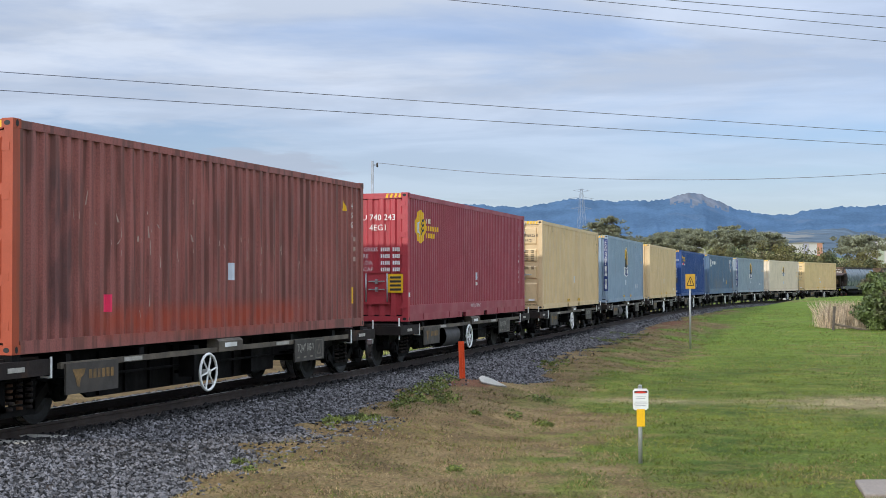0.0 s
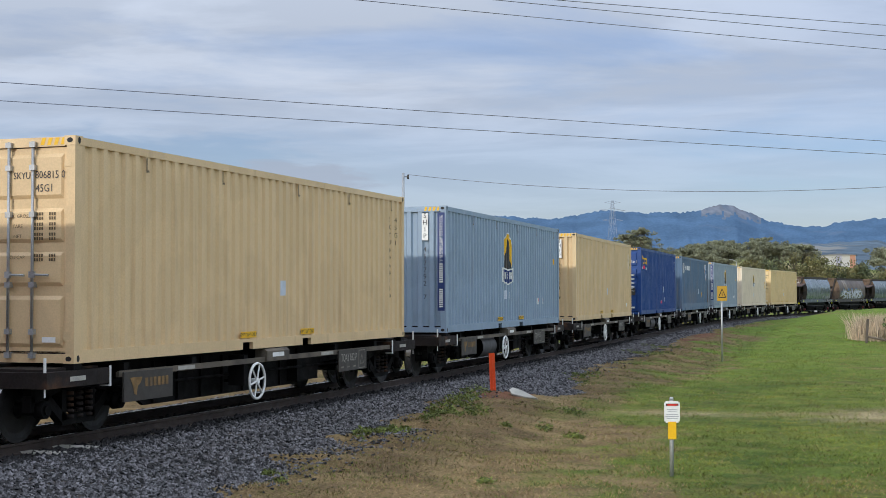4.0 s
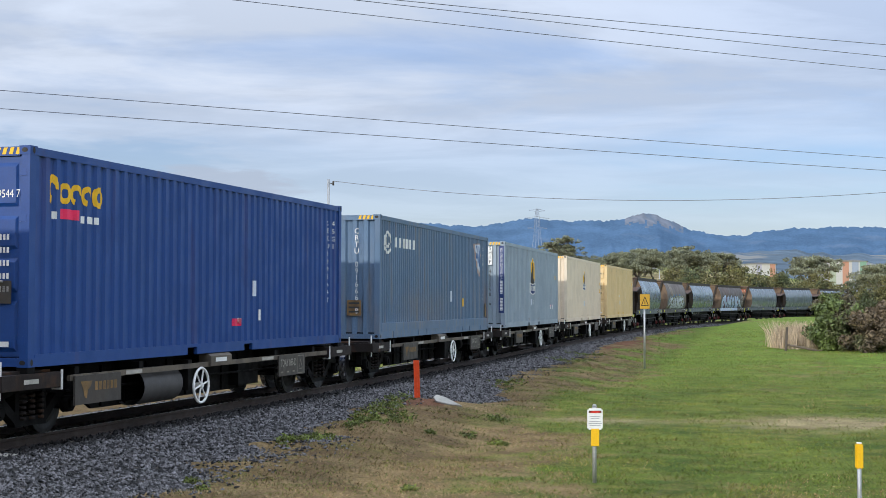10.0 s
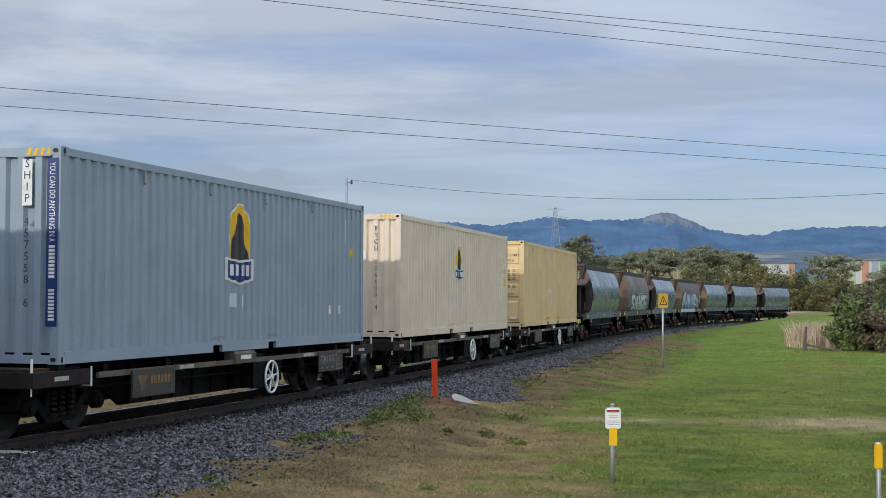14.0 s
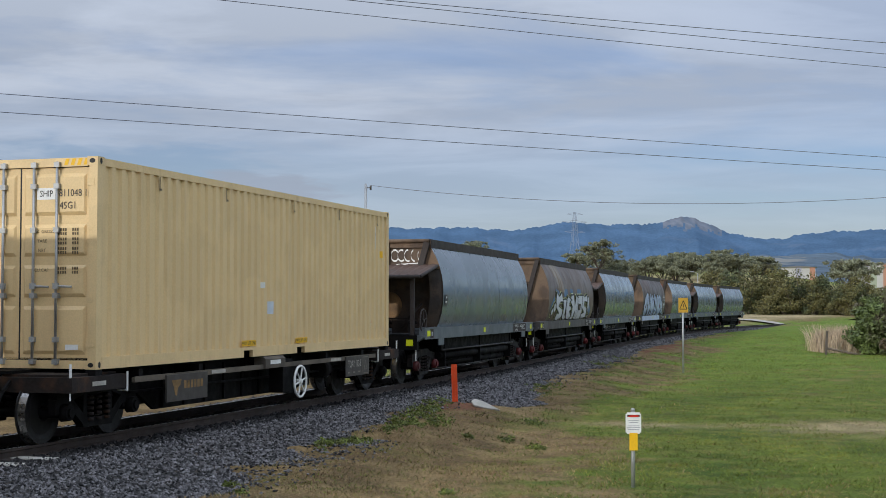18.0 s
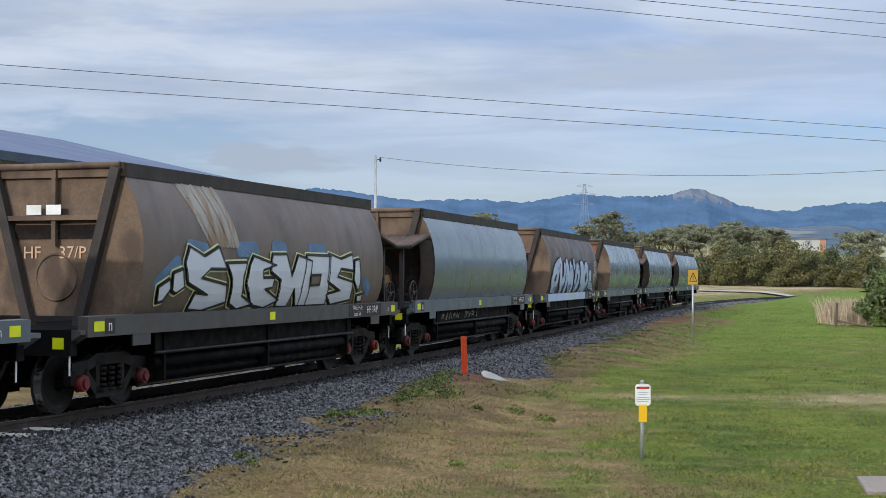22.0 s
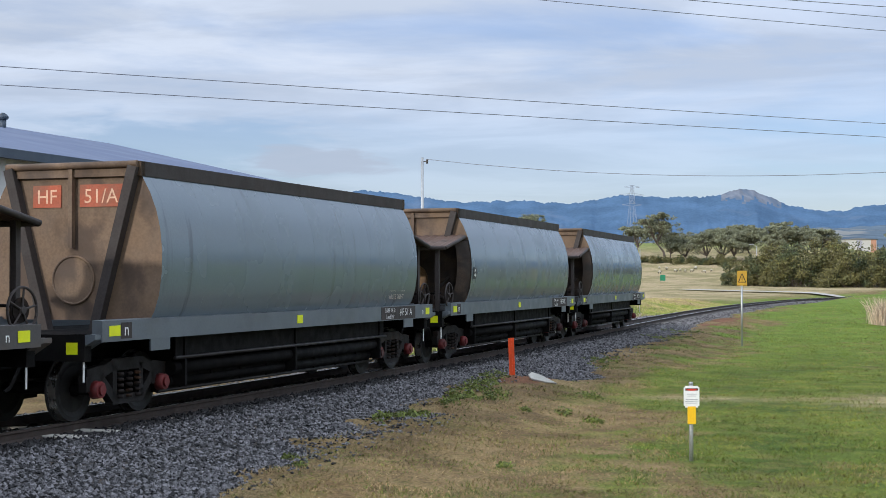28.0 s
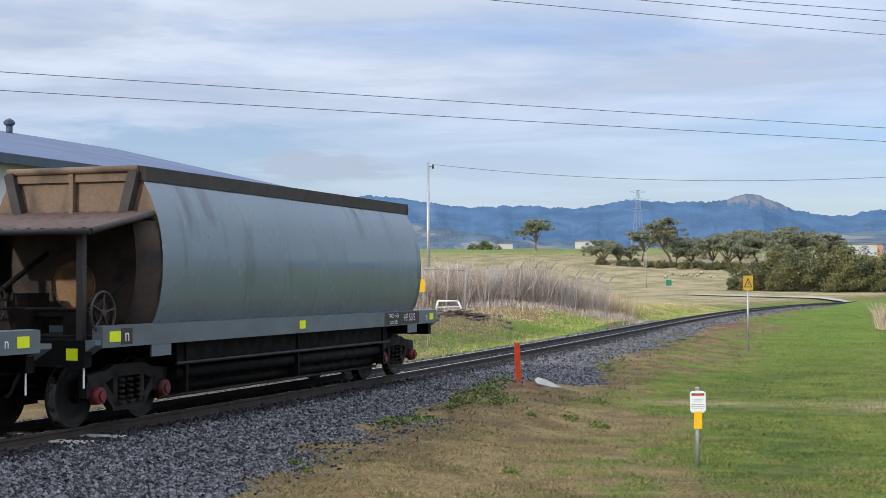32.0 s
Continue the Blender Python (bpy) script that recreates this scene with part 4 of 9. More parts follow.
DECALS = ("sticker", "emblem", "ribbon", "marking", "lettering", "label", "scrape", "peeling_emblem")


def drape(c, pitch, ridges, foot):
    """Lays the paint and stickers of the near side down into its corrugations."""
    p = (CL - 0.28) / pitch
    steps = (0.0, 0.36, 0.50, 0.86)
    for ob in c.children:
        if ob.name.split(".")[0] not in DECALS:
            continue
        co = [v.co for v in ob.data.vertices]
        if min(v.y for v in co) < 0.2 or min(v.x for v in co) < 1.0 or min(v.z for v in co) < foot:
            continue
        bm = BM()
        bm.from_mesh(ob.data)
        lo, hi = min(v.y for v in co), max(v.y for v in co)
        for i in range(int((lo - 0.14) / p), int((hi - 0.14) / p) + 1):
            for f in steps:
                y = 0.14 + (i + f) * p
                if lo < y < hi:
                    bmesh.ops.bisect_plane(bm, geom=bm.verts[:] + bm.edges[:] + bm.faces[:], plane_co=(0, y, 0), plane_no=(0, 1, 0))
        for v in bm.verts:
            f = ((v.co.y - 0.14) / p) % 1.0
            v.co.x -= 0.012 + ridges * float(np.interp(f, (0, 0.36, 0.50, 0.86, 1.0), (0, 0, 1, 1, 0)))
        bm.to_mesh(ob.data)
        bm.free()


# ---- hopper wagons ----
HL, HB0, HB1 = 12.7, 1.5, 11.5


def hop_x(z):
    """Half width of the hopper's side at a height."""
    pts = ((1.30, 1.20), (1.42, 1.27), (1.65, 1.345), (1.95, 1.385), (2.25, 1.39), (2.55, 1.36), (2.80, 1.30), (3.05, 1.20), (3.28, 1.07))
    return float(np.interp(z, [p[0] for p in pts], [p[1] for p in pts]))


def hop_patch(bm, pts, out=0.006, cut=0.12):
    """A painted shape on the near side, given as (y, z) corners, bent to the side's curve."""
    V = [bm.verts.new((0, y, z)) for y, z in pts]
    f = bm.faces.new(V)
    for z in np.arange(1.36, 3.3, cut):
        geo = bm.verts[:] + bm.edges[:] + bm.faces[:]
        bmesh.ops.bisect_plane(bm, geom=geo, plane_co=(0, 0, float(z)), plane_no=(0, 0, 1))
    return bm


def hop_bend(bm, out=0.006):
    for v in bm.verts:
        v.co.x = hop_x(v.co.z) + out
    return bm


def strip_rib(sx, y):
    """A slanting stiffener on the discharge skirt."""
    bm = BM()
    V = strip(bm, [[(sx * 1.01, y, 0.62), (sx * 1.03, y, 0.62), (sx * 1.03, y + 0.05, 0.62), (sx * 1.01, y + 0.05, 0.62)], [(sx * 0.85, y + 0.3, 0.29), (sx * 0.87, y + 0.3, 0.29), (sx * 0.87, y + 0.35, 0.29), (sx * 0.85, y + 0.35, 0.29)]], closed=True)
    bm.faces.new(V[0]); bm.faces.new(V[1])
    return bm


def hopper_wagon(side, canopy, label, sill="sill"):
    w = thing("hopper_wagon", label, "railway wagon", "hopper wagons of the train")
    sm = M[side]
    zs = [1.30, 1.36, 1.42, 1.5, 1.58, 1.65, 1.8, 1.95, 2.1, 2.25, 2.4, 2.55, 2.68, 2.8, 2.92, 3.05, 3.17, 3.28]
    ys = [HB0 + i * (HB1 - HB0) / 8 for i in range(9)]
    for sx in (1, -1):
        for a, b in zip(ys, ys[1:]):
            bm = BM()
            cols = [a + 0.0012, (a * 3 + b) / 4, (a + b) / 2, (a + 3 * b) / 4, b - 0.0012]
            strip(bm, [[(sx * (hop_x(z) - (0.002 if y in (cols[0], cols[-1]) else 0.0)), y, z) for y in cols] for z in zs], smooth=True)
            part("side_sheet", bm, sm, w)
        bm = BM()
        box(bm, *sorted((sx * 0.96, sx * 1.09)), HB0 - 0.06, HB1 + 0.06, 3.27, 3.47)
        part("coaming", bm, M["coaming"], w)
        # sill: a channel along the foot of the body
        bm = BM()
        prism(bm, [(sx * 1.32, 1.06), (sx * 1.32, 1.33), (sx * 1.17, 1.34), (sx * 1.17, 1.06)], 0.16, HL - 0.1)
        s = part("side_sill", bm, M[sill], w)
        for y, wd in ((0.44, 0.26), (6.05, 0.22), (HL - 0.42, 0.22)):
            part("reflector", box(BM(), *sorted((sx * 1.322, sx * 1.328)), y - wd / 2, y + wd / 2, 1.13, 1.265), M["reflex"], s)
        part("number_panel", box(BM(), *sorted((sx * 1.322, sx * 1.325)), HL - 3.0, HL - 1.15, 1.075, 1.32), M["coaming"], s)
        for y in (1.6, HL - 1.5):
            part("bracket", box(BM(), *sorted((sx * 1.29, sx * 1.315)), y - 0.25, y + 0.25, 0.90, 1.06), M[sill], s)
    for y, o in ((HB0, -1), (HB1, 1)):
        bm = BM()
        plat = canopy == (o < 0)
        cut = 2.75 if plat else 1.30
        up, lo = [z for z in zs + [cut] if z >= cut], [z for z in zs + [cut] if z <= cut]
        up, lo = sorted(set(up)), sorted(set(lo))
        prof = [(hop_x(z), z) for z in up] + [(-hop_x(z), z) for z in reversed(up)]
        bm.faces.new([bm.verts.new((x, y, z)) for x, z in prof])
        e = part("end_sheet", bm, M["hopend"], w)
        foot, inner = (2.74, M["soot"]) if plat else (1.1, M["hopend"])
        # below the canopy a darker sheet carries the shade as well as soot
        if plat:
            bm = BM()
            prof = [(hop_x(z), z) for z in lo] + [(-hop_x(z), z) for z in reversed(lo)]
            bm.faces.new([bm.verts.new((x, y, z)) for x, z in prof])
            part("lower_end_sheet", bm, M["sootshade"], w)
        bm = BM()
        box(bm, -1.09, 1.09, y - 0.06, y + 0.06, 3.27, 3.47)
        cyl(bm, (-1.05, y + o * 0.07, 3.43), (1.05, y + o * 0.07, 3.43), 0.05, 10)
        part("end_coaming", bm, M["hopend"], w)
        bm = BM()
        box(bm, -0.032, 0.032, y + o * 0.06 - 0.04, y + o * 0.06 + 0.04, max(2.3, foot), 3.38)
        part("strut", bm, M["hopend"], e)
        for sx in (1, -1):
            bm = BM()
            a, b = Vector((sx * 1.0, y + o * 0.07, 3.40)), Vector((sx * (1.0 - 0.27 * (3.40 - foot)), y + o * 0.07, foot))
            n = Vector((b - a).normalized().cross(Vector((0, 1, 0)))) * 0.07
            d = Vector((0, 0.07, 0))
            V = strip(bm, [[a + n + d, a - n + d, a - n - d, a + n - d], [b + n + d, b - n + d, b - n - d, b + n - d]], closed=True)
            bm.faces.new(V[0]); bm.faces.new(V[1])
            part("brace", bm, M["coaming"], e)
        bm = BM()
        n = 20
        yy = y + o * 0.012
        flat(bm, [(0.32 * math.cos(2 * math.pi * i / n), 0.32 * math.sin(2 * math.pi * i / n)) for i in range(n)], on_front(0, yy, 1.85))
        ring(bm, (0, yy, 1.85), (0, 1, 0), 0.33, 0.018, 24, 5)
        if not plat and side in ("hopbrown", "hopdark"):
            part("end_beam", box(BM(), -0.78, 0.78, *sorted((y + o * 0.01, y + o * 0.12)), 2.66, 2.73), M["hopend"], e)
            # a flat dark plate stands in for the shadowed recess below the beam
            part("end_slot", box(BM(), -0.66, 0.66, *sorted((y + o * 0.005, y + o * 0.02)), 2.40, 2.60), M["soot"], e)
        part("hatch", bm, M["tandisc"] if plat else M["hopend"], e)
    # platform ends with a ribbed canopy
    ends = ((0, 1),) if canopy else ((HL, -1),)
    for y0, o in ends:
        c = part("canopy", canopy_mesh(y0, o), M["rustroof"], w, "sooty rust-brown ribbed canopy over the end platform")
        bm = BM()
        for sx in (1, -1):
            box(bm, sx * 1.0 - 0.045, sx * 1.0 + 0.045, y0 + o * 0.17 - 0.045, y0 + o * 0.17 + 0.045, 1.1, 2.56)
            cyl(bm, (sx * 1.23, y0 + o * 0.02, 2.53), (sx * 1.23, y0 + o * 1.5, 2.82), 0.042, 8)
        cyl(bm, (-1.23, y0 + o * 0.02, 2.53), (1.23, y0 + o * 0.02, 2.53), 0.042, 8)
        part("canopy_frame", bm, M["coaming"], c)
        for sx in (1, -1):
            part("cheek_plate", cheek(y0, o, sx), M["sootshade"], w)
        for c0 in ((1.22, y0 + o * 0.32, 1.50), (-0.5, y0 + o * 0.4, 1.62)):
            part("handbrake_wheel", handwheel(BM(), c0, 0.27, 5, 0.018), M["coaming"], w)
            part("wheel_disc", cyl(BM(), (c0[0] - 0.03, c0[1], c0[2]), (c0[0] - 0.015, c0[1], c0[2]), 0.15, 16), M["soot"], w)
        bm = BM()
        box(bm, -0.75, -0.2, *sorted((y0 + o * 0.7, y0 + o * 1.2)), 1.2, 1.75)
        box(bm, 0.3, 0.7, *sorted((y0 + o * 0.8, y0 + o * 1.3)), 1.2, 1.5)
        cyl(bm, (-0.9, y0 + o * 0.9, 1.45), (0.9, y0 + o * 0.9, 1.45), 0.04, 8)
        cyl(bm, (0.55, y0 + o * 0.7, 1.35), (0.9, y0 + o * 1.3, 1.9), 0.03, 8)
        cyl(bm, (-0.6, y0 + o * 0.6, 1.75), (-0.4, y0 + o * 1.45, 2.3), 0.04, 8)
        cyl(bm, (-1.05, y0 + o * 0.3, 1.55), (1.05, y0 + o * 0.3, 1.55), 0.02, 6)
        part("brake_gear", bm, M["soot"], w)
    part("platform", box(BM(), -1.17, 1.17, 0.1, HL - 0.1, 1.08, 1.16), M["black"], w)
    # underframe
    bm = BM()
    prism(bm, [(-0.22, 1.08), (-0.22, 0.72), (0.22, 0.72), (0.22, 1.08)], 0.1, HL - 0.1)
    part("centre_sill", bm, M["black"], w)
    for y in (0.0, HL - 0.16):
        bm = BM()
        box(bm, -1.16, 1.16, y, y + 0.16, 0.82, 1.16)
        h = part("headstock", bm, M["black"], w)
        yy = -0.004 if y < 1 else HL + 0.004
        for sx in (1, -1):
            bm = BM()
            flat(bm, [(sx * 0.98 - 0.085, 0.91), (sx * 0.98 + 0.085, 0.91), (sx * 0.98 + 0.085, 1.06), (sx * 0.98 - 0.085, 1.06)], on_front(0, yy, 0))
            part("reflector", bm, M["reflex"], h)
            gx = (0.90, 1.30) if sx > 0 else (-1.30, -0.90)
            bm = BM()
            prism(bm, [(gx[0], 0.86), (gx[1], 1.10), (gx[1], 1.16), (gx[0], 1.16)], y + 0.02, y + 0.30)
            part("gusset", bm, M[sill], h)
            bm = BM()
            cyl(bm, (sx * 1.12, y + 0.05, 0.86), (sx * 1.12, y + 0.05, 0.56), 0.013, 6)
            part("grab_iron", bm, M["white"], h)
    for y0, y1 in ((2.55, 5.0), (5.15, 7.55), (7.7, 10.1)):
        part("discharge_chute", prism(BM(), [(-1.05, 1.05), (-0.72, 0.24), (0.72, 0.24), (1.05, 1.05)], y0, y1), M["black"], w)
    for sx in (1, -1):
        bm = BM()
        cyl(bm, (sx * 0.99, 2.4, 0.60), (sx * 0.99, 10.3, 0.60), 0.10, 14)
        cyl(bm, (sx * 0.88, 2.5, 0.40), (sx * 0.88, 10.2, 0.40), 0.075, 12)
        strip(bm, [[(sx * 1.00, yy, 0.62), (sx * 0.84, yy, 0.28), (sx * 0.80, yy, 0.28)] for yy in (2.5, 10.2)])
        for y in (2.6, 6.3, 10.1):
            box(bm, *sorted((sx * 0.9, sx * 1.14)), y - 0.03, y + 0.03, 0.34, 1.06)
        part("door_gear", bm, M["black"], w)
        for z, x, r in ((0.75, 1.13, 0.028), (0.27, 0.84, 0.025)):
            part("gear_shaft", cyl(BM(), (sx * x, 2.3, z), (sx * x, 10.4, z), r, 10), M["gear"], w)
        part("apron_plate", box(BM(), *sorted((sx * 1.09, sx * 1.11)), 2.35, 10.35, 0.76, 1.06), M["black"], w)
        for k in range(9):
            part("skirt_rib", strip_rib(sx, 2.6 + k * 0.94), M["black"], w)
    bogie(w, 1.42, 1.62, True), bogie(w, HL - 1.42, 1.62, True)
    coupler(w, 0.0, -1), coupler(w, HL, 1)
    return w


M["rustroof"] = mat("sooty rust-brown ribbed sheet", lin(88, 68, 58), 0.8, 0, 0.15, 2, 30, 0.05, lin(52, 46, 43), 0.6)
# soot and the canopy's shade, both put into this colour
M["sootshade"] = mat("sooty brown end plate with canopy shade", lin(62, 49, 40), 0.8, 0, 0.3, 3, 45, 0.1, lin(34, 28, 24), 0.85, (1, 1, 1), (0.42, 0.60), dirt_freq=2.6)
M["tandisc"] = mat("tan plate with darker patches", lin(128, 100, 70), 0.8, 0, 0.2, 2.5, 30, 0.05, lin(70, 54, 42), 0.7, (1, 1, 1), (0.42, 0.62))


def canopy_mesh(y0, o):
    bm = BM()
    line = []
    for i in range(25):
        x = -1.24 + i * 2.48 / 24
        line.append((x, 0.025 if i % 2 else 0.0))
    strip(bm, [[(x, y0 + o * a, z + d) for x, d in line] for a, z in ((0.02, 2.56), (1.49, 2.85))])
    strip(bm, [[(x, y0 + o * a, z + d) for x, d in line] for a, z in ((0.02, 2.54), (1.49, 2.83))])
    return bm


def cheek(y0, o, sx):
    """The dished side wing that carries the body's curve round the platform end."""
    bm = BM()
    rows = []
    for z in (1.34, 1.5, 1.75, 2.0, 2.25, 2.5, 2.72):
        rows.append([(sx * (hop_x(z) - 0.03 - 0.25 * k * k), y0 + o * (1.5 - 0.22 * k), z) for k in (0.0, 0.5, 1.0)])
    strip(bm, rows, smooth=True)
    return bm


def stroke(bm, pts, w, out, x_of=None):
    """A painted stroke of width w along (y, z) points, laid on the hopper's curved side, each dab a hair above the last."""
    f = x_of or hop_x
    lift = [out + 0.0001 * (len(bm.faces) % 90)]

    def v(y, z):
        return bm.verts.new((f(z) + lift[0], y, z))
    for (y0, z0), (y1, z1) in zip(pts, pts[1:]):
        L = math.hypot(y1 - y0, z1 - z0)
        n = max(1, int(L / 0.12))
        ny, nz = -(z1 - z0) / L * w / 2, (y1 - y0) / L * w / 2
        rows = []
        for i in range(n + 1):
            a, b = y0 + (y1 - y0) * i / n, z0 + (z1 - z0) * i / n
            rows.append((v(a + ny, b + nz), v(a, b), v(a - ny, b - nz)))
        for p, q in zip(rows, rows[1:]):
            bm.faces.new((p[0], p[1], q[1], q[0])); bm.faces.new((p[1], p[2], q[2], q[1]))
        lift[0] += 0.0003
    for y0, z0 in pts:
        c = v(y0, z0)
        r = [v(y0 + w / 2 * math.cos(k * math.pi / 7), z0 + w / 2 * math.sin(k * math.pi / 7)) for k in range(14)]
        for i in range(14):
            bm.faces.new((c, r[i], r[(i + 1) % 14]))
        lift[0] += 0.0003
    return bm


def arc(cy, cz, ry, rz, a0, a1, n=9):
    return [(cy + ry * math.cos(radians(a0 + (a1 - a0) * i / n)), cz + rz * math.sin(radians(a0 + (a1 - a0) * i / n))) for i in range(n + 1)]


def spray(w, layers, strokes, name="graffiti"):
    """Layers of (material, width, height above the paint) over the same strokes, each stroke a piece of its own."""
    for material, wd, out in layers:
        for k, st in enumerate(strokes):
            part(name, stroke(BM(), st, wd, out + 0.0006 * k), M[material], w)


def side_lettering(w, text, y, z, size, material, x=1.33, sx=1.0, roll=0.0):
    return lettering(text, size, on_side(x, y, z) @ Matrix.Rotation(radians(roll), 4, "Z"), M[material], w, "", sx)


def filled(w, shapes, layers, name="graffiti"):
    """Each outline as a painted shape with its border: layers of (material, border width or 0 for the fill, height above the paint)."""
    for material, wd, out in layers:
        for k, pts in enumerate(shapes):
            if wd:
                bm = stroke(BM(), pts + pts[:1], wd, out + 0.0006 * k)
            else:
                bm = hop_patch(BM(), pts)
                bmesh.ops.triangulate(bm, faces=bm.faces[:])
                hop_bend(bm, out + 0.0006 * k)
            part(name, bm, M[material], w)


def paint_silver(w):
    """Angular silver shapes outlined in black and pale lime over blue patches, and a scraped pale panel."""
    shapes = [[(1.98, 1.49), (1.93, 1.71), (2.24, 1.82), (2.29, 1.69), (2.13, 1.51)],
              [(2.35, 1.65), (2.33, 1.91), (2.61, 1.97), (2.71, 1.71), (2.47, 1.62)],
              [(2.82, 2.31), (3.31, 2.17), (3.8, 2.32), (4.07, 1.99), (3.51, 1.99), (3.22, 1.84), (4.11, 1.73), (4.21, 1.46), (3.45, 1.34), (2.99, 1.37), (3.08, 1.61), (3.5, 1.58), (2.81, 1.77), (2.68, 2.07)],
              [(4.08, 2.07), (4.81, 2.09), (4.7, 1.87), (4.75, 1.55), (5.25, 1.41), (4.71, 1.34), (4.36, 1.43), (4.3, 1.82)],
              [(5.06, 2.2), (5.97, 2.06), (5.44, 1.98), (5.48, 1.84), (5.94, 1.84), (5.87, 1.68), (5.58, 1.66), (6.25, 1.46), (5.74, 1.34), (5.19, 1.4), (4.84, 1.75), (4.92, 2.05)],
              [(5.81, 2.24), (6.41, 2.25), (6.66, 1.87), (6.91, 2.24), (7.55, 2.15), (7.49, 1.81), (7.54, 1.34), (7.08, 1.35), (6.82, 1.66), (6.7, 1.34), (6.23, 1.35), (6.2, 1.81), (5.76, 1.95)],
              [(7.31, 2.25), (8.45, 2.25), (8.42, 1.68), (8.51, 1.35), (7.21, 1.34), (7.17, 1.69)],
              [(8.39, 2.29), (8.98, 2.2), (9.58, 2.3), (9.64, 1.99), (8.98, 2.03), (8.83, 1.86), (9.67, 1.76), (9.72, 1.42), (8.78, 1.34), (8.4, 1.53), (9.05, 1.6), (8.34, 1.79)],
              [(9.71, 2.18), (9.97, 2.21), (10.1, 1.77), (10.03, 1.58), (9.73, 1.8)],
              [(10.05, 1.49), (10.35, 1.52), (10.41, 1.38), (10.16, 1.37)]]
    haze = [[(1.95, 1.75), (2.5, 2.05)], [(2.9, 2.3), (3.4, 2.25)], [(4.6, 2.3), (5.2, 2.32)], [(7.6, 2.35), (8.2, 2.35)], [(10.45, 1.75), (10.7, 1.6)], [(6.0, 2.36), (6.4, 2.33)]]
    spray(w, (("haze", 0.26, 0.004),), haze)
    filled(w, shapes, (("lime", 0.12, 0.012), ("inkblack", 0.07, 0.024), ("silver", 0, 0.038), ("inkblack", 0.03, 0.046)))
    filled(w, [[(7.51, 1.89), (7.94, 1.9), (7.93, 1.72), (7.5, 1.71)]], (("hopbrown", 0, 0.062), ("inkblack", 0.05, 0.066)))
    bm = BM()
    for k in range(9):
        stroke(bm, [(3.05 + k * 0.14, 3.22), (3.32 + k * 0.13, 2.75), (3.62 + k * 0.11, 2.4)], 0.17, 0.005)
    part("scraped_patch", bm, M["scraped"], w, "pale scraped patch in the paint")
    side_lettering(w, "HF 37/P", HL - 1.7, 1.14, 0.20, "white")


M["scraped"] = mat("scraped pale paint", lin(150, 142, 132), 0.7, 0, 0.15, 2, 30, 0.02, lin(128, 98, 66), 0.8, (1, 2.5, 0.5), (0.48, 0.62), dirt_freq=1.4)


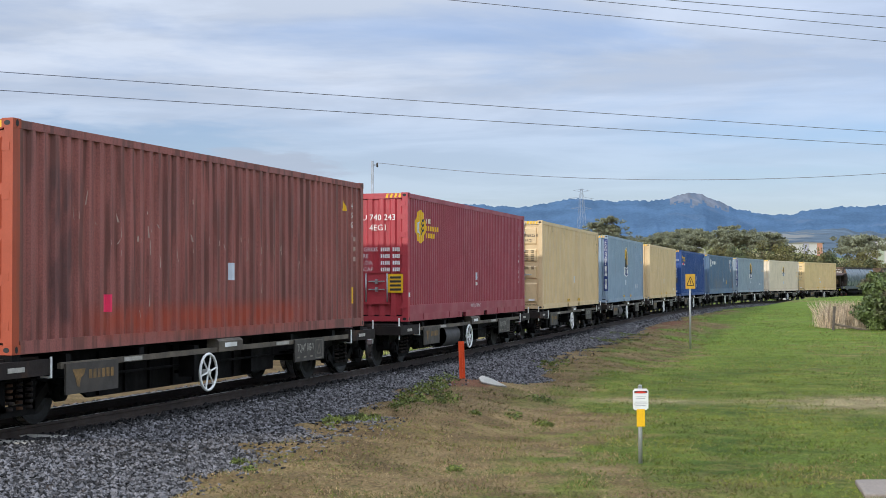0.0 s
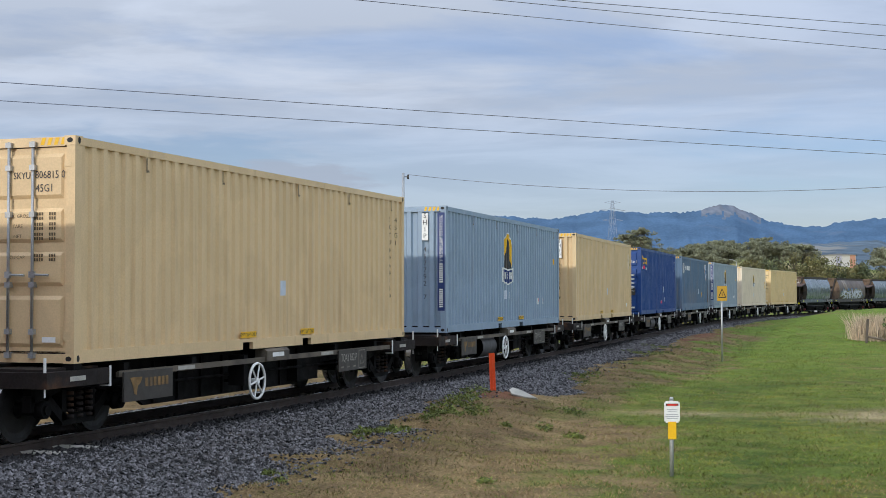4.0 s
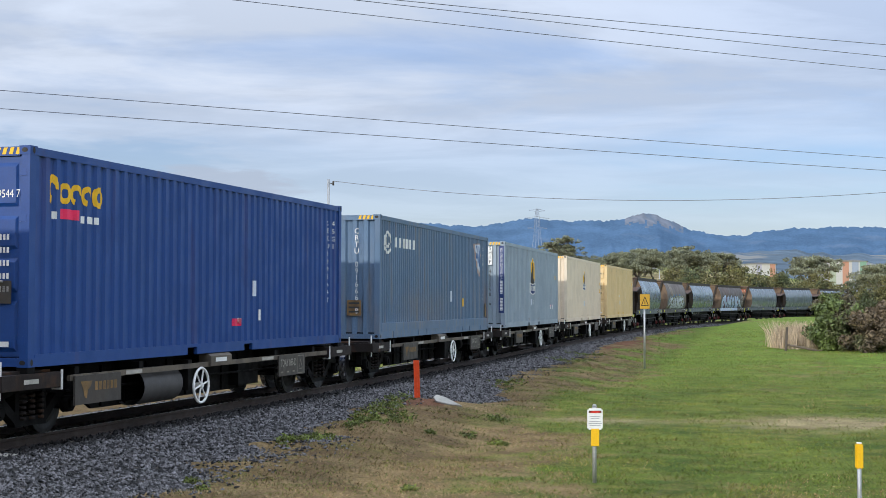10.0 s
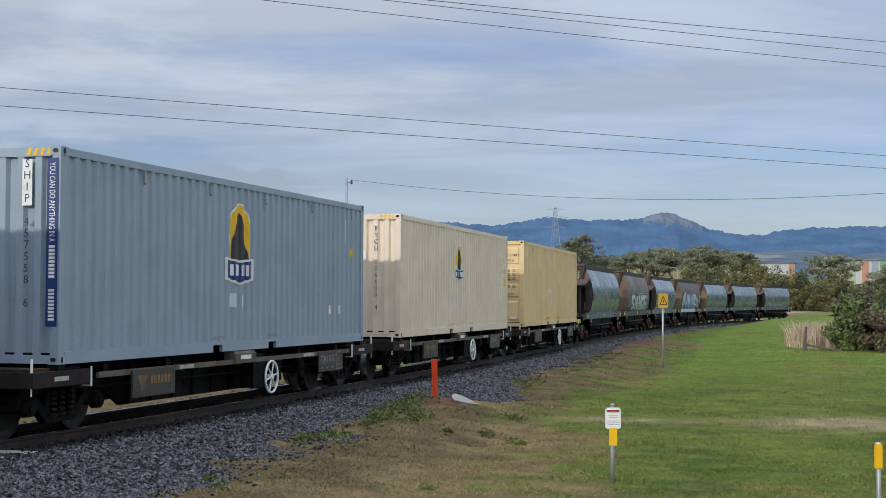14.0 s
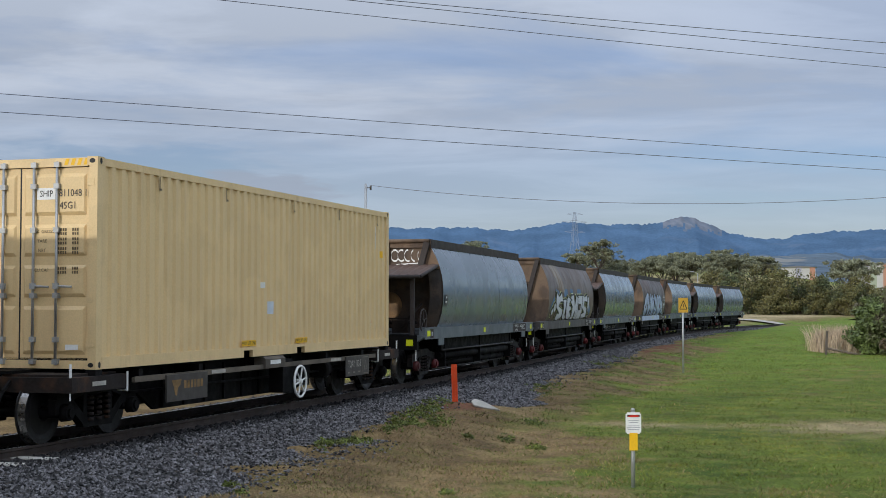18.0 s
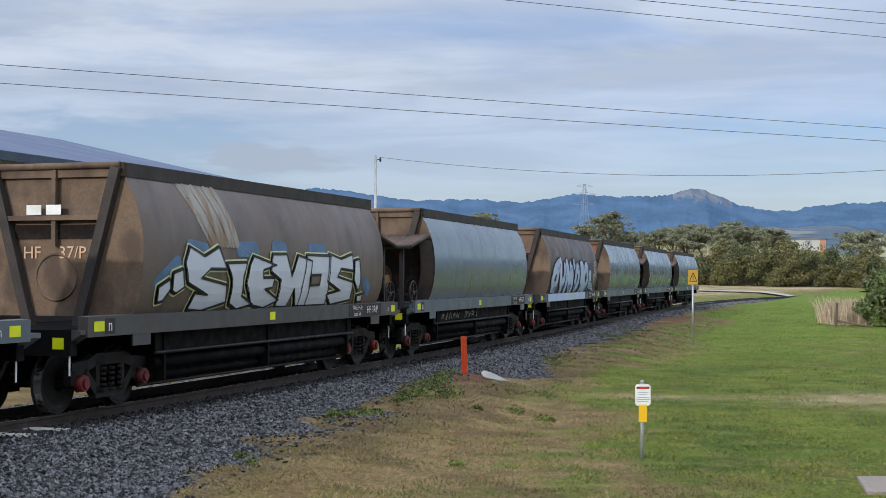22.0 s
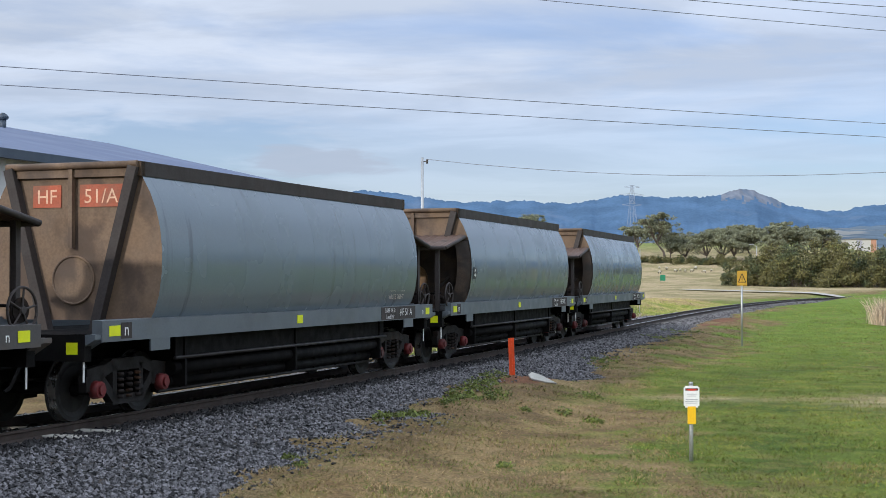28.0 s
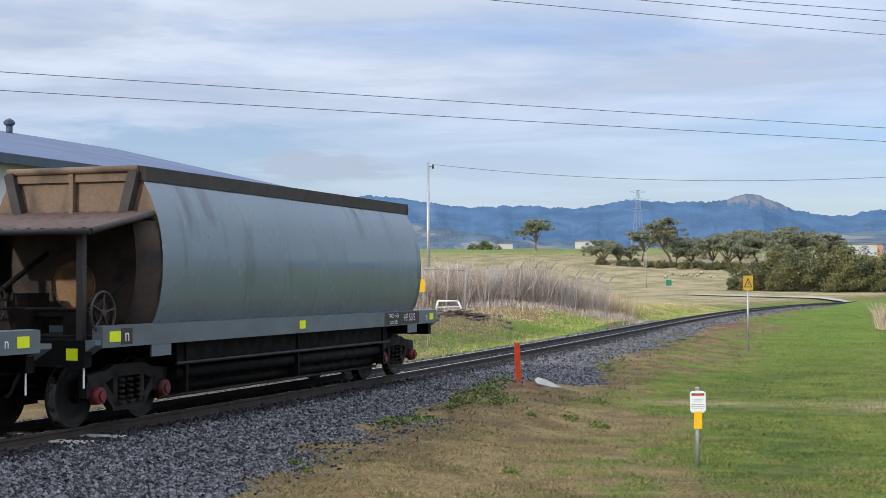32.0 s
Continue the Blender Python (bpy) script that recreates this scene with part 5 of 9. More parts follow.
def paint_bubbles(w):
    """Rounded pale-blue shapes with plum fill, blue dots and stars, and white words."""
    spray(w, (("plum", 0.34, 0.004),), [[(1.94, 1.8), (2.14, 1.63), (2.54, 1.76)], [(3.02, 1.93), (2.96, 1.57), (2.98, 1.39)], [(3.64, 2.22), (3.68, 1.8)], [(4.79, 1.64), (4.79, 1.39)], [(6.57, 1.92), (6.64, 1.73)], [(7.56, 2.19), (7.59, 2.09)], [(8.2, 2.13), (8.39, 1.72), (8.82, 1.8)], [(7.64, 1.49), (7.94, 1.34)]])
    st = [[(2.08, 1.95), (2.28, 2.11), (3.08, 2.32)],
          [(2.93, 2.25), (2.72, 1.76), (2.68, 1.47)],
          [(1.89, 1.78), (2.12, 1.54), (2.54, 1.54)],
          [(3.32, 2.36), (3.37, 1.8), (3.73, 1.6), (4.02, 1.82), (4.04, 2.2)],
          [(3.73, 1.6), (3.78, 1.37)],
          [(4.56, 1.4), (4.5, 2.33)],
          [(4.51, 2.31), (5.16, 1.59)],
          [(5.39, 1.4), (5.21, 2.25)],
          [(5.54, 2.12), (5.83, 1.39)],
          [(7.69, 1.35), (7.47, 2.29)],
          [(7.47, 2.29), (7.85, 2.24), (7.95, 2.04), (7.69, 1.81)],
          [(7.69, 1.81), (8.46, 1.34)],
          [(8.88, 2.0), (8.74, 2.25), (8.45, 2.26), (8.25, 2.07)],
          [(8.16, 1.75), (8.4, 1.5), (8.67, 1.48), (8.94, 1.71)]]
    cy, cz = (6.61, 1.84)
    st.append(arc(cy, cz, 0.32, 0.36, 0, 360, 14))
    ball = [[(5.81, 2.33), (5.82, 2.34)]]
    spray(w, (("inkblack", 0.46, 0.016), ("palesky", 0.38, 0.030)), st)
    spray(w, (("inkblack", 0.46, 0.058), ("palesky", 0.39, 0.066)), ball)
    dots = [[(y, z), (y + 0.03, z + 0.03)] for y, z in [(2.92, 2.25), (2.84, 2.15), (4.04, 2.11), (5.19, 2.15), (5.9, 2.41), (5.87, 2.01), (6.78, 2.19), (7.85, 2.19), (8.82, 2.16)]]
    spray(w, (("blue", 0.12, 0.074), ), dots)
    star = []
    for y, z in [(2.6, 1.5), (4.02, 1.52), (5.2, 1.52), (6.16, 1.55), (7.27, 1.52), (8.79, 1.53)]:
        star += [[(y + 0.17 * math.cos(radians(a)), z + 0.13 * math.sin(radians(a))), (y, z)] for a in (15, 90, 160, 230, 305)]
    spray(w, (("blue", 0.06, 0.074),), star)
    bird = [(9.44, 1.88), (9.34, 2.0), (9.47, 2.14), (9.7, 2.16), (9.88, 2.05), (9.87, 1.88), (10.13, 1.69), (10.63, 1.47), (11.31, 1.34), (10.57, 1.37), (10.33, 1.42), (9.95, 1.42), (9.65, 1.47), (9.59, 1.34), (9.47, 1.59)]
    filled(w, [bird, [(9.4, 2.0), (9.26, 1.83), (9.44, 1.88)]], (("inkblack", 0.08, 0.012), ("palesky", 0, 0.020)))
    spray(w, (("inkblack", 0.03, 0.036),), [[(9.68, 1.74), (9.89, 1.71), (10.26, 1.48), (9.92, 1.46), (9.69, 1.55), (9.68, 1.74)], [(9.59, 2.03), (9.62, 2.02)]])
    spray(w, (("haze", 0.05, 0.010),), [[(9.56, 2.17), (9.67, 2.5)], [(9.7, 2.17), (9.82, 2.43)], [(9.82, 2.14), (9.95, 2.33)]])
    spray(w, (("silver", 0.03, 0.012),), [[(10.72, 1.6), (10.54, 1.73), (10.61, 1.8), (10.69, 1.75), (10.79, 1.83), (10.84, 1.75), (10.72, 1.6)]])
    for k, word in enumerate(("REST", "IN", "PEACE")):
        z = 2.30 - k * 0.22
        side_lettering(w, word, 10.72, z, 0.27, "white", hop_x(z) + 0.03, 1.0, 7)
    part("sill_panel", box(BM(), 1.321, 1.327, 1.5, 8.9, 1.075, 1.32), M["palesky"], w)
    side_lettering(w, "HF 42/B", HL - 1.7, 1.14, 0.20, "white")


# ---- the ground ----
def smooth(x, a, b):
    t = np.clip((np.asarray(x, float) - a) / (b - a), 0, 1)
    return t * t * (3 - 2 * t)


def land(x, y):
    """Height of the ground over the rail's level."""
    x, y = np.asarray(x, float), np.asarray(y, float)
    r, b = np.hypot(x, y), np.degrees(np.arctan2(x, y))
    s, o = along(x, y)
    near = -0.55 + 0.42 * smooth(s, 30, 120)                        # camera side
    near = near + 0.48 * smooth(s, 90, 120)                         # the field's crest beyond the bend
    near = near + 0.75 * (1 - smooth(r, 4, 13))                     # bank on which the camera stands
    near = near + 0.05 * np.sin(x * 0.31 + 1) * np.sin(y * 0.23) * smooth(r, 8, 20)
    e = verge_edge(s) + 0.22 * np.sin(s * 2.3) + 0.15 * np.sin(s * 5.1 + 1)
    lip = bed_z(s, e) + 0.05 * np.clip(o - e, -2, 2)
    near = np.where(s > -12, lip + (near - lip) * smooth(o, e + 0.6, e + 3.0), near)
    far = -0.45 + 0.75 * smooth(-o, 4, 9) * (1 - 0.6 * smooth(s, 85, 130))
    far = far + 0.5 * np.exp(-((x - 2.0) / 6.0) ** 2 - ((y - 79) / 8) ** 2)
    z = np.where(o > 0, near, far)
    hill = 13.0 * smooth(r, 215, 500) * (1 - 0.75 * smooth(b, 12, 20)) + 1.2 * smooth(r, 120, 260)
    z = z + np.where(o < -4, hill, hill * smooth(r, 180, 300))
    z = z - 14 * smooth(r, 560, 900) + 26 * smooth(r, 1000, 2600)
    bed = 1 - smooth(np.abs(o), 1.0, 1.6)
    return np.where(o > 0, z * (1 - bed) - 0.56 * bed, np.minimum(z, np.where(o > -3.6, -0.5, 99)))


def verge_edge(s):
    """How far from the track's middle the stones give way to turf on the camera side."""
    return np.interp(s, [-20, -6, -1, 3, 7, 11.5, 13.5, 15, 18, 20, 24, 38, 56, 80, 120], [4.4, 4.2, 3.6, 2.85, 2.65, 2.15, 2.35, 3.75, 3.55, 2.9, 2.55, 2.6, 2.1, 2.0, 2.0])


def bed_z(s, o):
    return np.interp(o, BED_O, BED_Z)


BED_O = [-3.4, -1.75, -1.3, -0.4, 0.4, 1.3, 1.75, 3.0, 4.2, 5.6]
BED_Z = [-0.62, -0.20, -0.150, -0.155, -0.155, -0.150, -0.19, -0.42, -0.58, -0.80]


def sheet(name, rr, bb, material, zfun, kind="structure", label="", lift=0.0):
    X = rr[:, None] * np.sin(np.radians(bb))[None, :]
    Y = rr[:, None] * np.cos(np.radians(bb))[None, :]
    Z = zfun(X, Y) + lift
    n, m = X.shape
    verts = np.stack([X, Y, Z], -1).reshape(-1, 3)
    i = (np.arange(n - 1)[:, None] * m + np.arange(m - 1)[None, :]).reshape(-1)
    faces = np.stack([i, i + 1, i + m + 1, i + m], -1)
    me = bpy.data.meshes.new(name)
    me.from_pydata(verts.tolist(), [], faces.tolist())
    me.polygons.foreach_set("use_smooth", [True] * len(me.polygons))
    me.materials.append(material)
    return tagged(new(name, me), label, name, "", kind)


def ground_material():
    m = bpy.data.materials.new("grass field and dry verge")
    m.use_nodes = True
    nt = m.node_tree
    N, L = nt.nodes.new, nt.links.new
    bs = nt.nodes["Principled BSDF"]
    bs.inputs["Roughness"].default_value = 0.95
    bs.inputs["Specular IOR Level"].default_value = 0.15
    co = N("ShaderNodeTexCoord")
    at = N("ShaderNodeVertexColor"); at.layer_name = "cover"
    sep = N("ShaderNodeSeparateColor"); L(at.outputs[0], sep.inputs[0])

    def nz(s, d=4, stretch=None):
        n = N("ShaderNodeTexNoise"); n.inputs["Scale"].default_value = s; n.inputs["Detail"].default_value = d
        mp = N("ShaderNodeMapping"); mp.inputs["Scale"].default_value = stretch or (1, 1, 1)
        L(co.outputs["Object"], mp.inputs[0]); L(mp.outputs[0], n.inputs["Vector"])
        return n.outputs[0]

    def ramp(sock, lo, hi, a=0.0, b=1.0):
        r = N("ShaderNodeMapRange"); r.interpolation_type = "SMOOTHSTEP"
        for k, v in (("From Min", lo), ("From Max", hi), ("To Min", a), ("To Max", b)):
            r.inputs[k].default_value = v
        L(sock, r.inputs[0])
        return r.outputs[0]

    def mix(f, a, b, kind="MIX"):
        x = N("ShaderNodeMix"); x.data_type = "RGBA"; x.blend_type = kind
        for k, v in (("Factor", f), ("A", a), ("B", b)):
            if isinstance(v, (tuple, float)):
                x.inputs[k].default_value = v
            else:
                L(v, x.inputs[k])
        return x.outputs["Result"]

    def math_(op, a, b):
        x = N("ShaderNodeMath"); x.operation = op; x.use_clamp = True
        for i, v in enumerate((a, b)):
            if isinstance(v, float):
                x.inputs[i].default_value = v
            else:
                L(v, x.inputs[i])
        return x.outputs[0]
    green = mix(ramp(nz(0.35, 5), 0.35, 0.65), GRASS_A, GRASS_B)
    green = mix(ramp(nz(2.5, 5), 0.45, 0.7, 0, 0.55), green, GRASS_C)
    dry = mix(ramp(nz(1.1, 5), 0.35, 0.65), DRY_A, DRY_B)
    dry = mix(ramp(nz(5.0, 4), 0.5, 0.75, 0, 0.7), dry, DRY_C)
    # how dry: the zone, broken up by noise
    f = math_("ADD", sep.outputs[0], ramp(nz(0.9, 6), 0.3, 0.7, -0.28, 0.28))
    # far grass gets a brighter green for the low sun glancing off it
    green = mix(math_("MULTIPLY", at.outputs[1], ramp(nz(0.5, 4), 0.3, 0.7, 0.6, 1.0)), green, GLANCE_GREEN)
    c = mix(ramp(f, 0.12, 0.88), green, dry)
    f = math_("ADD", sep.outputs[1], ramp(nz(1.3, 5), 0.3, 0.7, -0.3, 0.3))
    c = mix(ramp(f, 0.4, 0.7), c, EARTH)
    c = mix(sep.outputs[2], c, mix(ramp(nz(0.22, 9, (1.0, 0.45, 1)), 0.36, 0.64), PASTURE_A, PASTURE_B))
    v = N("ShaderNodeMath"); v.operation = "MULTIPLY"
    L(ramp(nz(22, 3), 0.25, 0.75, 0.62, 1.34), v.inputs[0]); L(ramp(nz(1.6, 7), 0.3, 0.7, 0.80, 1.18), v.inputs[1])
    v = v.outputs[0]
    cc = N("ShaderNodeCombineXYZ")
    for i in range(3):
        L(v, cc.inputs[i])
    c = mix(1.0, c, cc.outputs[0], "MULTIPLY")
    L(c, bs.inputs["Base Color"])
    bp = N("ShaderNodeBump"); bp.inputs["Strength"].default_value = 0.7; bp.inputs["Distance"].default_value = 0.05
    L(nz(26, 4), bp.inputs["Height"]); L(bp.outputs[0], bs.inputs["Normal"])
    return m


GLANCE_GREEN = lin(100, 122, 42)
GRASS_A, GRASS_B, GRASS_C = lin(65, 84, 25), lin(97, 108, 39), lin(116, 108, 52)
DRY_A, DRY_B, DRY_C = lin(107, 87, 59), lin(127, 107, 74), lin(91, 86, 45)
EARTH = lin(110, 76, 56)
PASTURE_A, PASTURE_B = lin(164, 146, 112), lin(130, 120, 82)

_r = np.concatenate([[0.001, 2, 4], 6 * 1.018 ** np.arange(0, 366), [4300, 4800]])
_b = np.concatenate([np.arange(-180, -24, 4.0), np.arange(-24, 26, 0.25), np.arange(26, 178.1, 4.0), [180.0]])
ground = sheet("ground", _r, _b, ground_material(), land, label="mown green field with a dry brown verge along the railway")


_GRID = np.random.default_rng(99).random((256, 256))


def vnoise(x, y):
    """Smooth random values from 0 to 1 over the plan, one to the metre."""
    x, y = np.asarray(x, float), np.asarray(y, float)
    i, j = np.floor(x).astype(int), np.floor(y).astype(int)
    u, v = x - i, y - j
    u, v = u * u * (3 - 2 * u), v * v * (3 - 2 * v)
    g = lambda a, b: _GRID[a % 256, b % 256]
    return (g(i, j) * (1 - u) + g(i + 1, j) * u) * (1 - v) + (g(i, j + 1) * (1 - u) + g(i + 1, j + 1) * u) * v


def blotch(x, y):
    """Uneven patches about nought, at four sizes."""
    return sum(a * (vnoise(x * k + 17 * k, y * k * 0.8 + 31 * k) - 0.5) for a, k in ((0.9, 0.22), (0.8, 0.55), (0.6, 1.3), (0.5, 3.1)))


def worn(x, y):
    """The worn streak across the lawn, strongest to the right."""
    wide = np.exp(-((y - 27.4 - 0.3 * np.sin(x * 0.9) - 0.8 * blotch(x * 0.6, y * 0.6)) / 1.5) ** 2) * smooth(x, 5.6, 7.4)
    thin = np.exp(-((y - 28.6 - 0.25 * np.sin(x * 0.9)) / 0.6) ** 2) * 0.4 * smooth(x, 2.2, 4.0)
    return np.clip(np.maximum(wide * (0.75 + 0.8 * blotch(x * 1.2, y * 1.2)), thin), 0, 1)


def dryness(x, y, s, o):
    """How dry the turf is on the camera side, from 0 (green) to 1 (brown)."""
    edge = np.interp(s, [-6, 3.5, 11, 28, 45, 58, 75, 95], [7.6, 6.8, 5.9, 4.6, 4.4, 4.0, 2.6, 1.6])
    d = 1 - smooth(o, edge - 2.6, edge + 3.0)
    d = d + blotch(x, y) * (0.25 + 1.6 * np.sqrt(np.clip(d * (1 - d), 0, 1)))
    d = np.maximum(d, 0.42 * (1 - smooth(o, 7.5, 11.5)) * (1 - smooth(s, -5, 8)) + 0.7 * blotch(x, y))
    return np.clip(np.maximum(d, 0.9 * worn(x, y)), 0, 1) * 0.97


def red_earth(s, o):
    """Bare reddish soil beside the orange post."""
    a = np.exp(-((s - 12.9) / 1.9) ** 2 - ((o - 3.15 - 0.12 * (s - 12.9)) / 0.55) ** 2)
    return np.maximum(a, 0.9 * np.exp(-((s - 56) / 12) ** 2 - ((o - 2.7) / 0.9) ** 2))


def cover(ob):
    """Where the turf is dry (red), bare (green) or far pasture (blue); alpha: where far grass is painted sunnier."""
    me = ob.data
    n = len(me.vertices)
    co = np.empty(n * 3)
    me.vertices.foreach_get("co", co)
    co = co.reshape(-1, 3)
    x, y = co[:, 0], co[:, 1]
    s, o = along(x, y)
    r, b = np.hypot(x, y), np.degrees(np.arctan2(x, y))
    dry = dryness(x, y, s, o) * (o > 0)
    patch = worn(x, y)
    mound = np.exp(-((x + 2.2) / 3.6) ** 2 - ((y - 70) / 8) ** 2)
    dry = np.where(o < 0, 0.3 + 0.5 * smooth(-o, 5, 9) + 0.6 * mound + 0.5 * blotch(x * 0.7, y * 0.7) + 0.7 * (1 - smooth(s, 18, 30)), dry)
    bare = 0.95 * red_earth(s, o)
    bare = np.maximum(bare, np.exp(-((s - 58) / 9) ** 2 - ((o - 2.8) / 1.0) ** 2) * 0.8)
    bare = np.maximum(bare, 0.85 * mound * (o < 0))
    past = np.where(o < 0, smooth(-o + 2.5 * blotch(x * 0.4, y * 0.4), 5.5, 11) * smooth(r, 55, 85), smooth(r, 150, 220))
    crest = np.exp(-((r - 440) / 60) ** 2) * (o < 0)
    past, dry = past * (1 - 0.75 * crest), dry * (1 - crest)
    past = np.maximum(past, np.clip(1.5 * patch * (0.85 + 0.7 * blotch(x * 1.5, y * 1.5)), 0, 0.97))
    lay = me.color_attributes.new("cover", "FLOAT_COLOR", "POINT")
    lay.data.foreach_set("color", np.stack([dry, bare, past, smooth(y, 30, 60)], -1).astype(np.float32).ravel())


cover(ground)

# ---- the railway ----
def swept(name, prof, s0, s1, step, material, parent=None, label="", closed=True, kind="structure"):
    """A profile of (offset, height) pairs swept along the track."""
    bm = BM()
    rows = [[rail_at(s, o, z) for o, z in prof] for s in np.arange(s0, s1 + 0.01, step)]
    strip(bm, rows, closed=closed)
    if parent:
        return part(name, bm, material, parent, label)
    return tagged(new(name, mesh(name, bm, material)), label, name, "", kind)


ballast = swept("ballast_bed", list(zip(BED_O, BED_Z)), -290, 290, 1.0, M["ballastbed"], None, "bed of crushed grey stone under the railway", False)
RAIL = [(-0.065, -0.15), (0.065, -0.15), (0.06, -0.135), (0.01, -0.115), (0.01, -0.045), (0.033, -0.035), (0.033, -0.002), (-0.033, -0.002), (-0.033, -0.035), (-0.01, -0.045), (-0.01, -0.115), (-0.06, -0.135)]
for side in (1, -1):
    r = swept("rail", [(side * 0.568 + o, z) for o, z in RAIL], -290, 290, 1.0, M["rust"], None, "rusty steel rail with a polished head")
    swept("rail_head", [(side * 0.568 + o, z) for o, z in ((-0.027, -0.001), (0.027, -0.001), (0.024, 0.001), (-0.024, 0.001))], -290, 290, 1.0, M["railtop"], r)


def sleepers():
    bm = box(BM(), -1.05, 1.05, -0.115, 0.115, -0.29, -0.146)
    bmesh.ops.bevel(bm, geom=bm.edges[:], offset=0.012, segments=1, affect="EDGES")
    me = mesh("sleeper", bm, M["sleeper"])
    rnd = random.Random(4)
    pale = me.copy()
    pale.materials[0] = M["concrete"]
    pale.transform(Matrix.Diagonal((1.12, 1.1, 1, 1)))
    for i in range(150):
        s = -8 + i * 0.68
        light = 11 <= i <= 12
        p = rail_at(s)
        ob = part("sleeper", pale if light else me, None, ballast, "pale concrete sleeper" if light else "")
        ob.matrix_basis = pose(p.x, p.y, 0.028 if light else 0.012 * rnd.random() - 0.01, 0, 0, -math.degrees(float(np.interp(s, S, HEAD))) + rnd.uniform(-0.8, 0.8))


def stones(name, count, s0, s1, o0, o1, zf, size, material, parent, seed, dens=1.6):
    """Loose stones as one mesh of small uneven lumps."""
    rng = np.random.default_rng(seed)
    base = np.array([(1, 0, 0), (-1, 0, 0), (0, 1, 0), (0, -1, 0), (0, 0, 1), (0, 0, -1)], float)
    tri = np.array([(0, 2, 4), (2, 1, 4), (1, 3, 4), (3, 0, 4), (2, 0, 5), (1, 2, 5), (3, 1, 5), (0, 3, 5)])
    s = s0 + (s1 - s0) * rng.random(count) ** dens
    o = o0 + (o1 - o0) * rng.random(count)
    h = np.interp(s, S, HEAD)
    cx, cy = np.interp(s, S, TX) + o * np.cos(h), np.interp(s, S, TY) - o * np.sin(h)
    cz = zf(s, o)
    sz = size * (0.6 + 0.9 * rng.random(count)) * (1 + 0.012 * np.maximum(s, 0))
    V = base[None] * (0.7 + 0.6 * rng.random((count, 6, 3))) + 0.25 * rng.standard_normal((count, 6, 3))
    q = rng.random(count) * 6.283
    c, d = np.cos(q)[:, None], np.sin(q)[:, None]
    V = np.stack([V[..., 0] * c - V[..., 1] * d, V[..., 0] * d + V[..., 1] * c, V[..., 2] * 0.75], -1) * sz[:, None, None]
    V += np.stack([cx, cy, cz], -1)[:, None]
    F = (tri[None] + 6 * np.arange(count)[:, None, None]).reshape(-1, 3)
    me = bpy.data.meshes.new(name)
    me.from_pydata(V.reshape(-1, 3).tolist(), [], F.tolist())
    me.materials.append(material)
    ob = tagged(new(name, me), "", "", "", "stuff")
    ob.parent = parent
    return ob


# ---- far country ----
def far_at(bearing, r, z=None):
    x, y = r * math.sin(radians(bearing)), r * math.cos(radians(bearing))
    return Vector((x, y, float(land(x, y)) if z is None else z))


def bell(b, c, w):
    return np.exp(-((b - c) / w) ** 2)


def mountains():
    bb = np.concatenate([np.arange(-60, -14, 1.0), np.arange(-14, 24, 0.08), np.arange(24, 61, 1.0)])
    tt = np.linspace(0, 1, 46)
    crest = 0.0485 + 0.0140 * bell(bb, -5.2, 3.6) + 0.0062 * bell(bb, 1.0, 2.2) + 0.0100 * bell(bb, 5.4, 1.9) + 0.0065 * bell(bb, 8.0, 1.3) + 0.0128 * bell(bb, 10.1, 1.25) + 0.0030 * bell(bb, 17.5, 3.0) - 0.003 * bell(bb, 13.4, 1.0) + 0.004 * bell(bb, -16, 6)
    rng = [noise.fractal(Vector((b * 2.2, 0, 0)), 0.8, 2.0, 6) for b in bb]
    tooth = [noise.noise(Vector((b * 31.0, 5, 0))) for b in bb]
    X, F = [], []
    for i, b in enumerate(bb):
        top = crest[i] * 4200 + EYE_H
        sb, cb = math.sin(radians(b)), math.cos(radians(b))
        for t in tt:
            r = 2500 + 1700 * t
            fold = noise.fractal(Vector((b * 1.1 + 0.5 * t, t * 0.9, 4.0)), 0.9, 2.0, 6)
            e = t ** 1.5
            edge = (0.0011 * rng[i] * t ** 6 + 0.0013 * tooth[i] * (t > 0.985)) * 4200
            X.append((r * sb, r * cb, 20 + (top - 20) * e + edge + 26 * fold * math.sin(math.pi * min(1, t * 1.0)) * (1 - 0.6 * t)))
    n = len(tt)
    for i in range(len(bb) - 1):
        for j in range(n - 1):
            a = i * n + j
            F.append((a, a + 1, a + n + 1, a + n))
    me = bpy.data.meshes.new("mountains")
    me.from_pydata(X, [], F)
    me.polygons.foreach_set("use_smooth", [True] * len(F))
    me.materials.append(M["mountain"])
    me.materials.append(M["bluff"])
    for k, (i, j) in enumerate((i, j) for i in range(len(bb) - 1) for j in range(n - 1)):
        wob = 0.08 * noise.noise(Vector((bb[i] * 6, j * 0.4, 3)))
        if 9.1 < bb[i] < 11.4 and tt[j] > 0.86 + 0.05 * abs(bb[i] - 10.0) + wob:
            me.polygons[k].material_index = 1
    return tagged(new("backdrop", me), "distant forested mountain range tinted haze-blue, with a rocky bluff", "mountains", "", "structure")


# the blue of the distance haze is mixed into both of these colours
M["mountain"] = mat("distant forest, haze-tinted blue", lin(78, 102, 127), 1.0, 0, 0.13, 0.012, 0.16, 0.0, lin(116, 126, 140), 0.3, (1, 0.5, 1), (0.56, 0.70), spec=0.0, dirt_freq=0.008, stretch=(1, 0.5, 1))
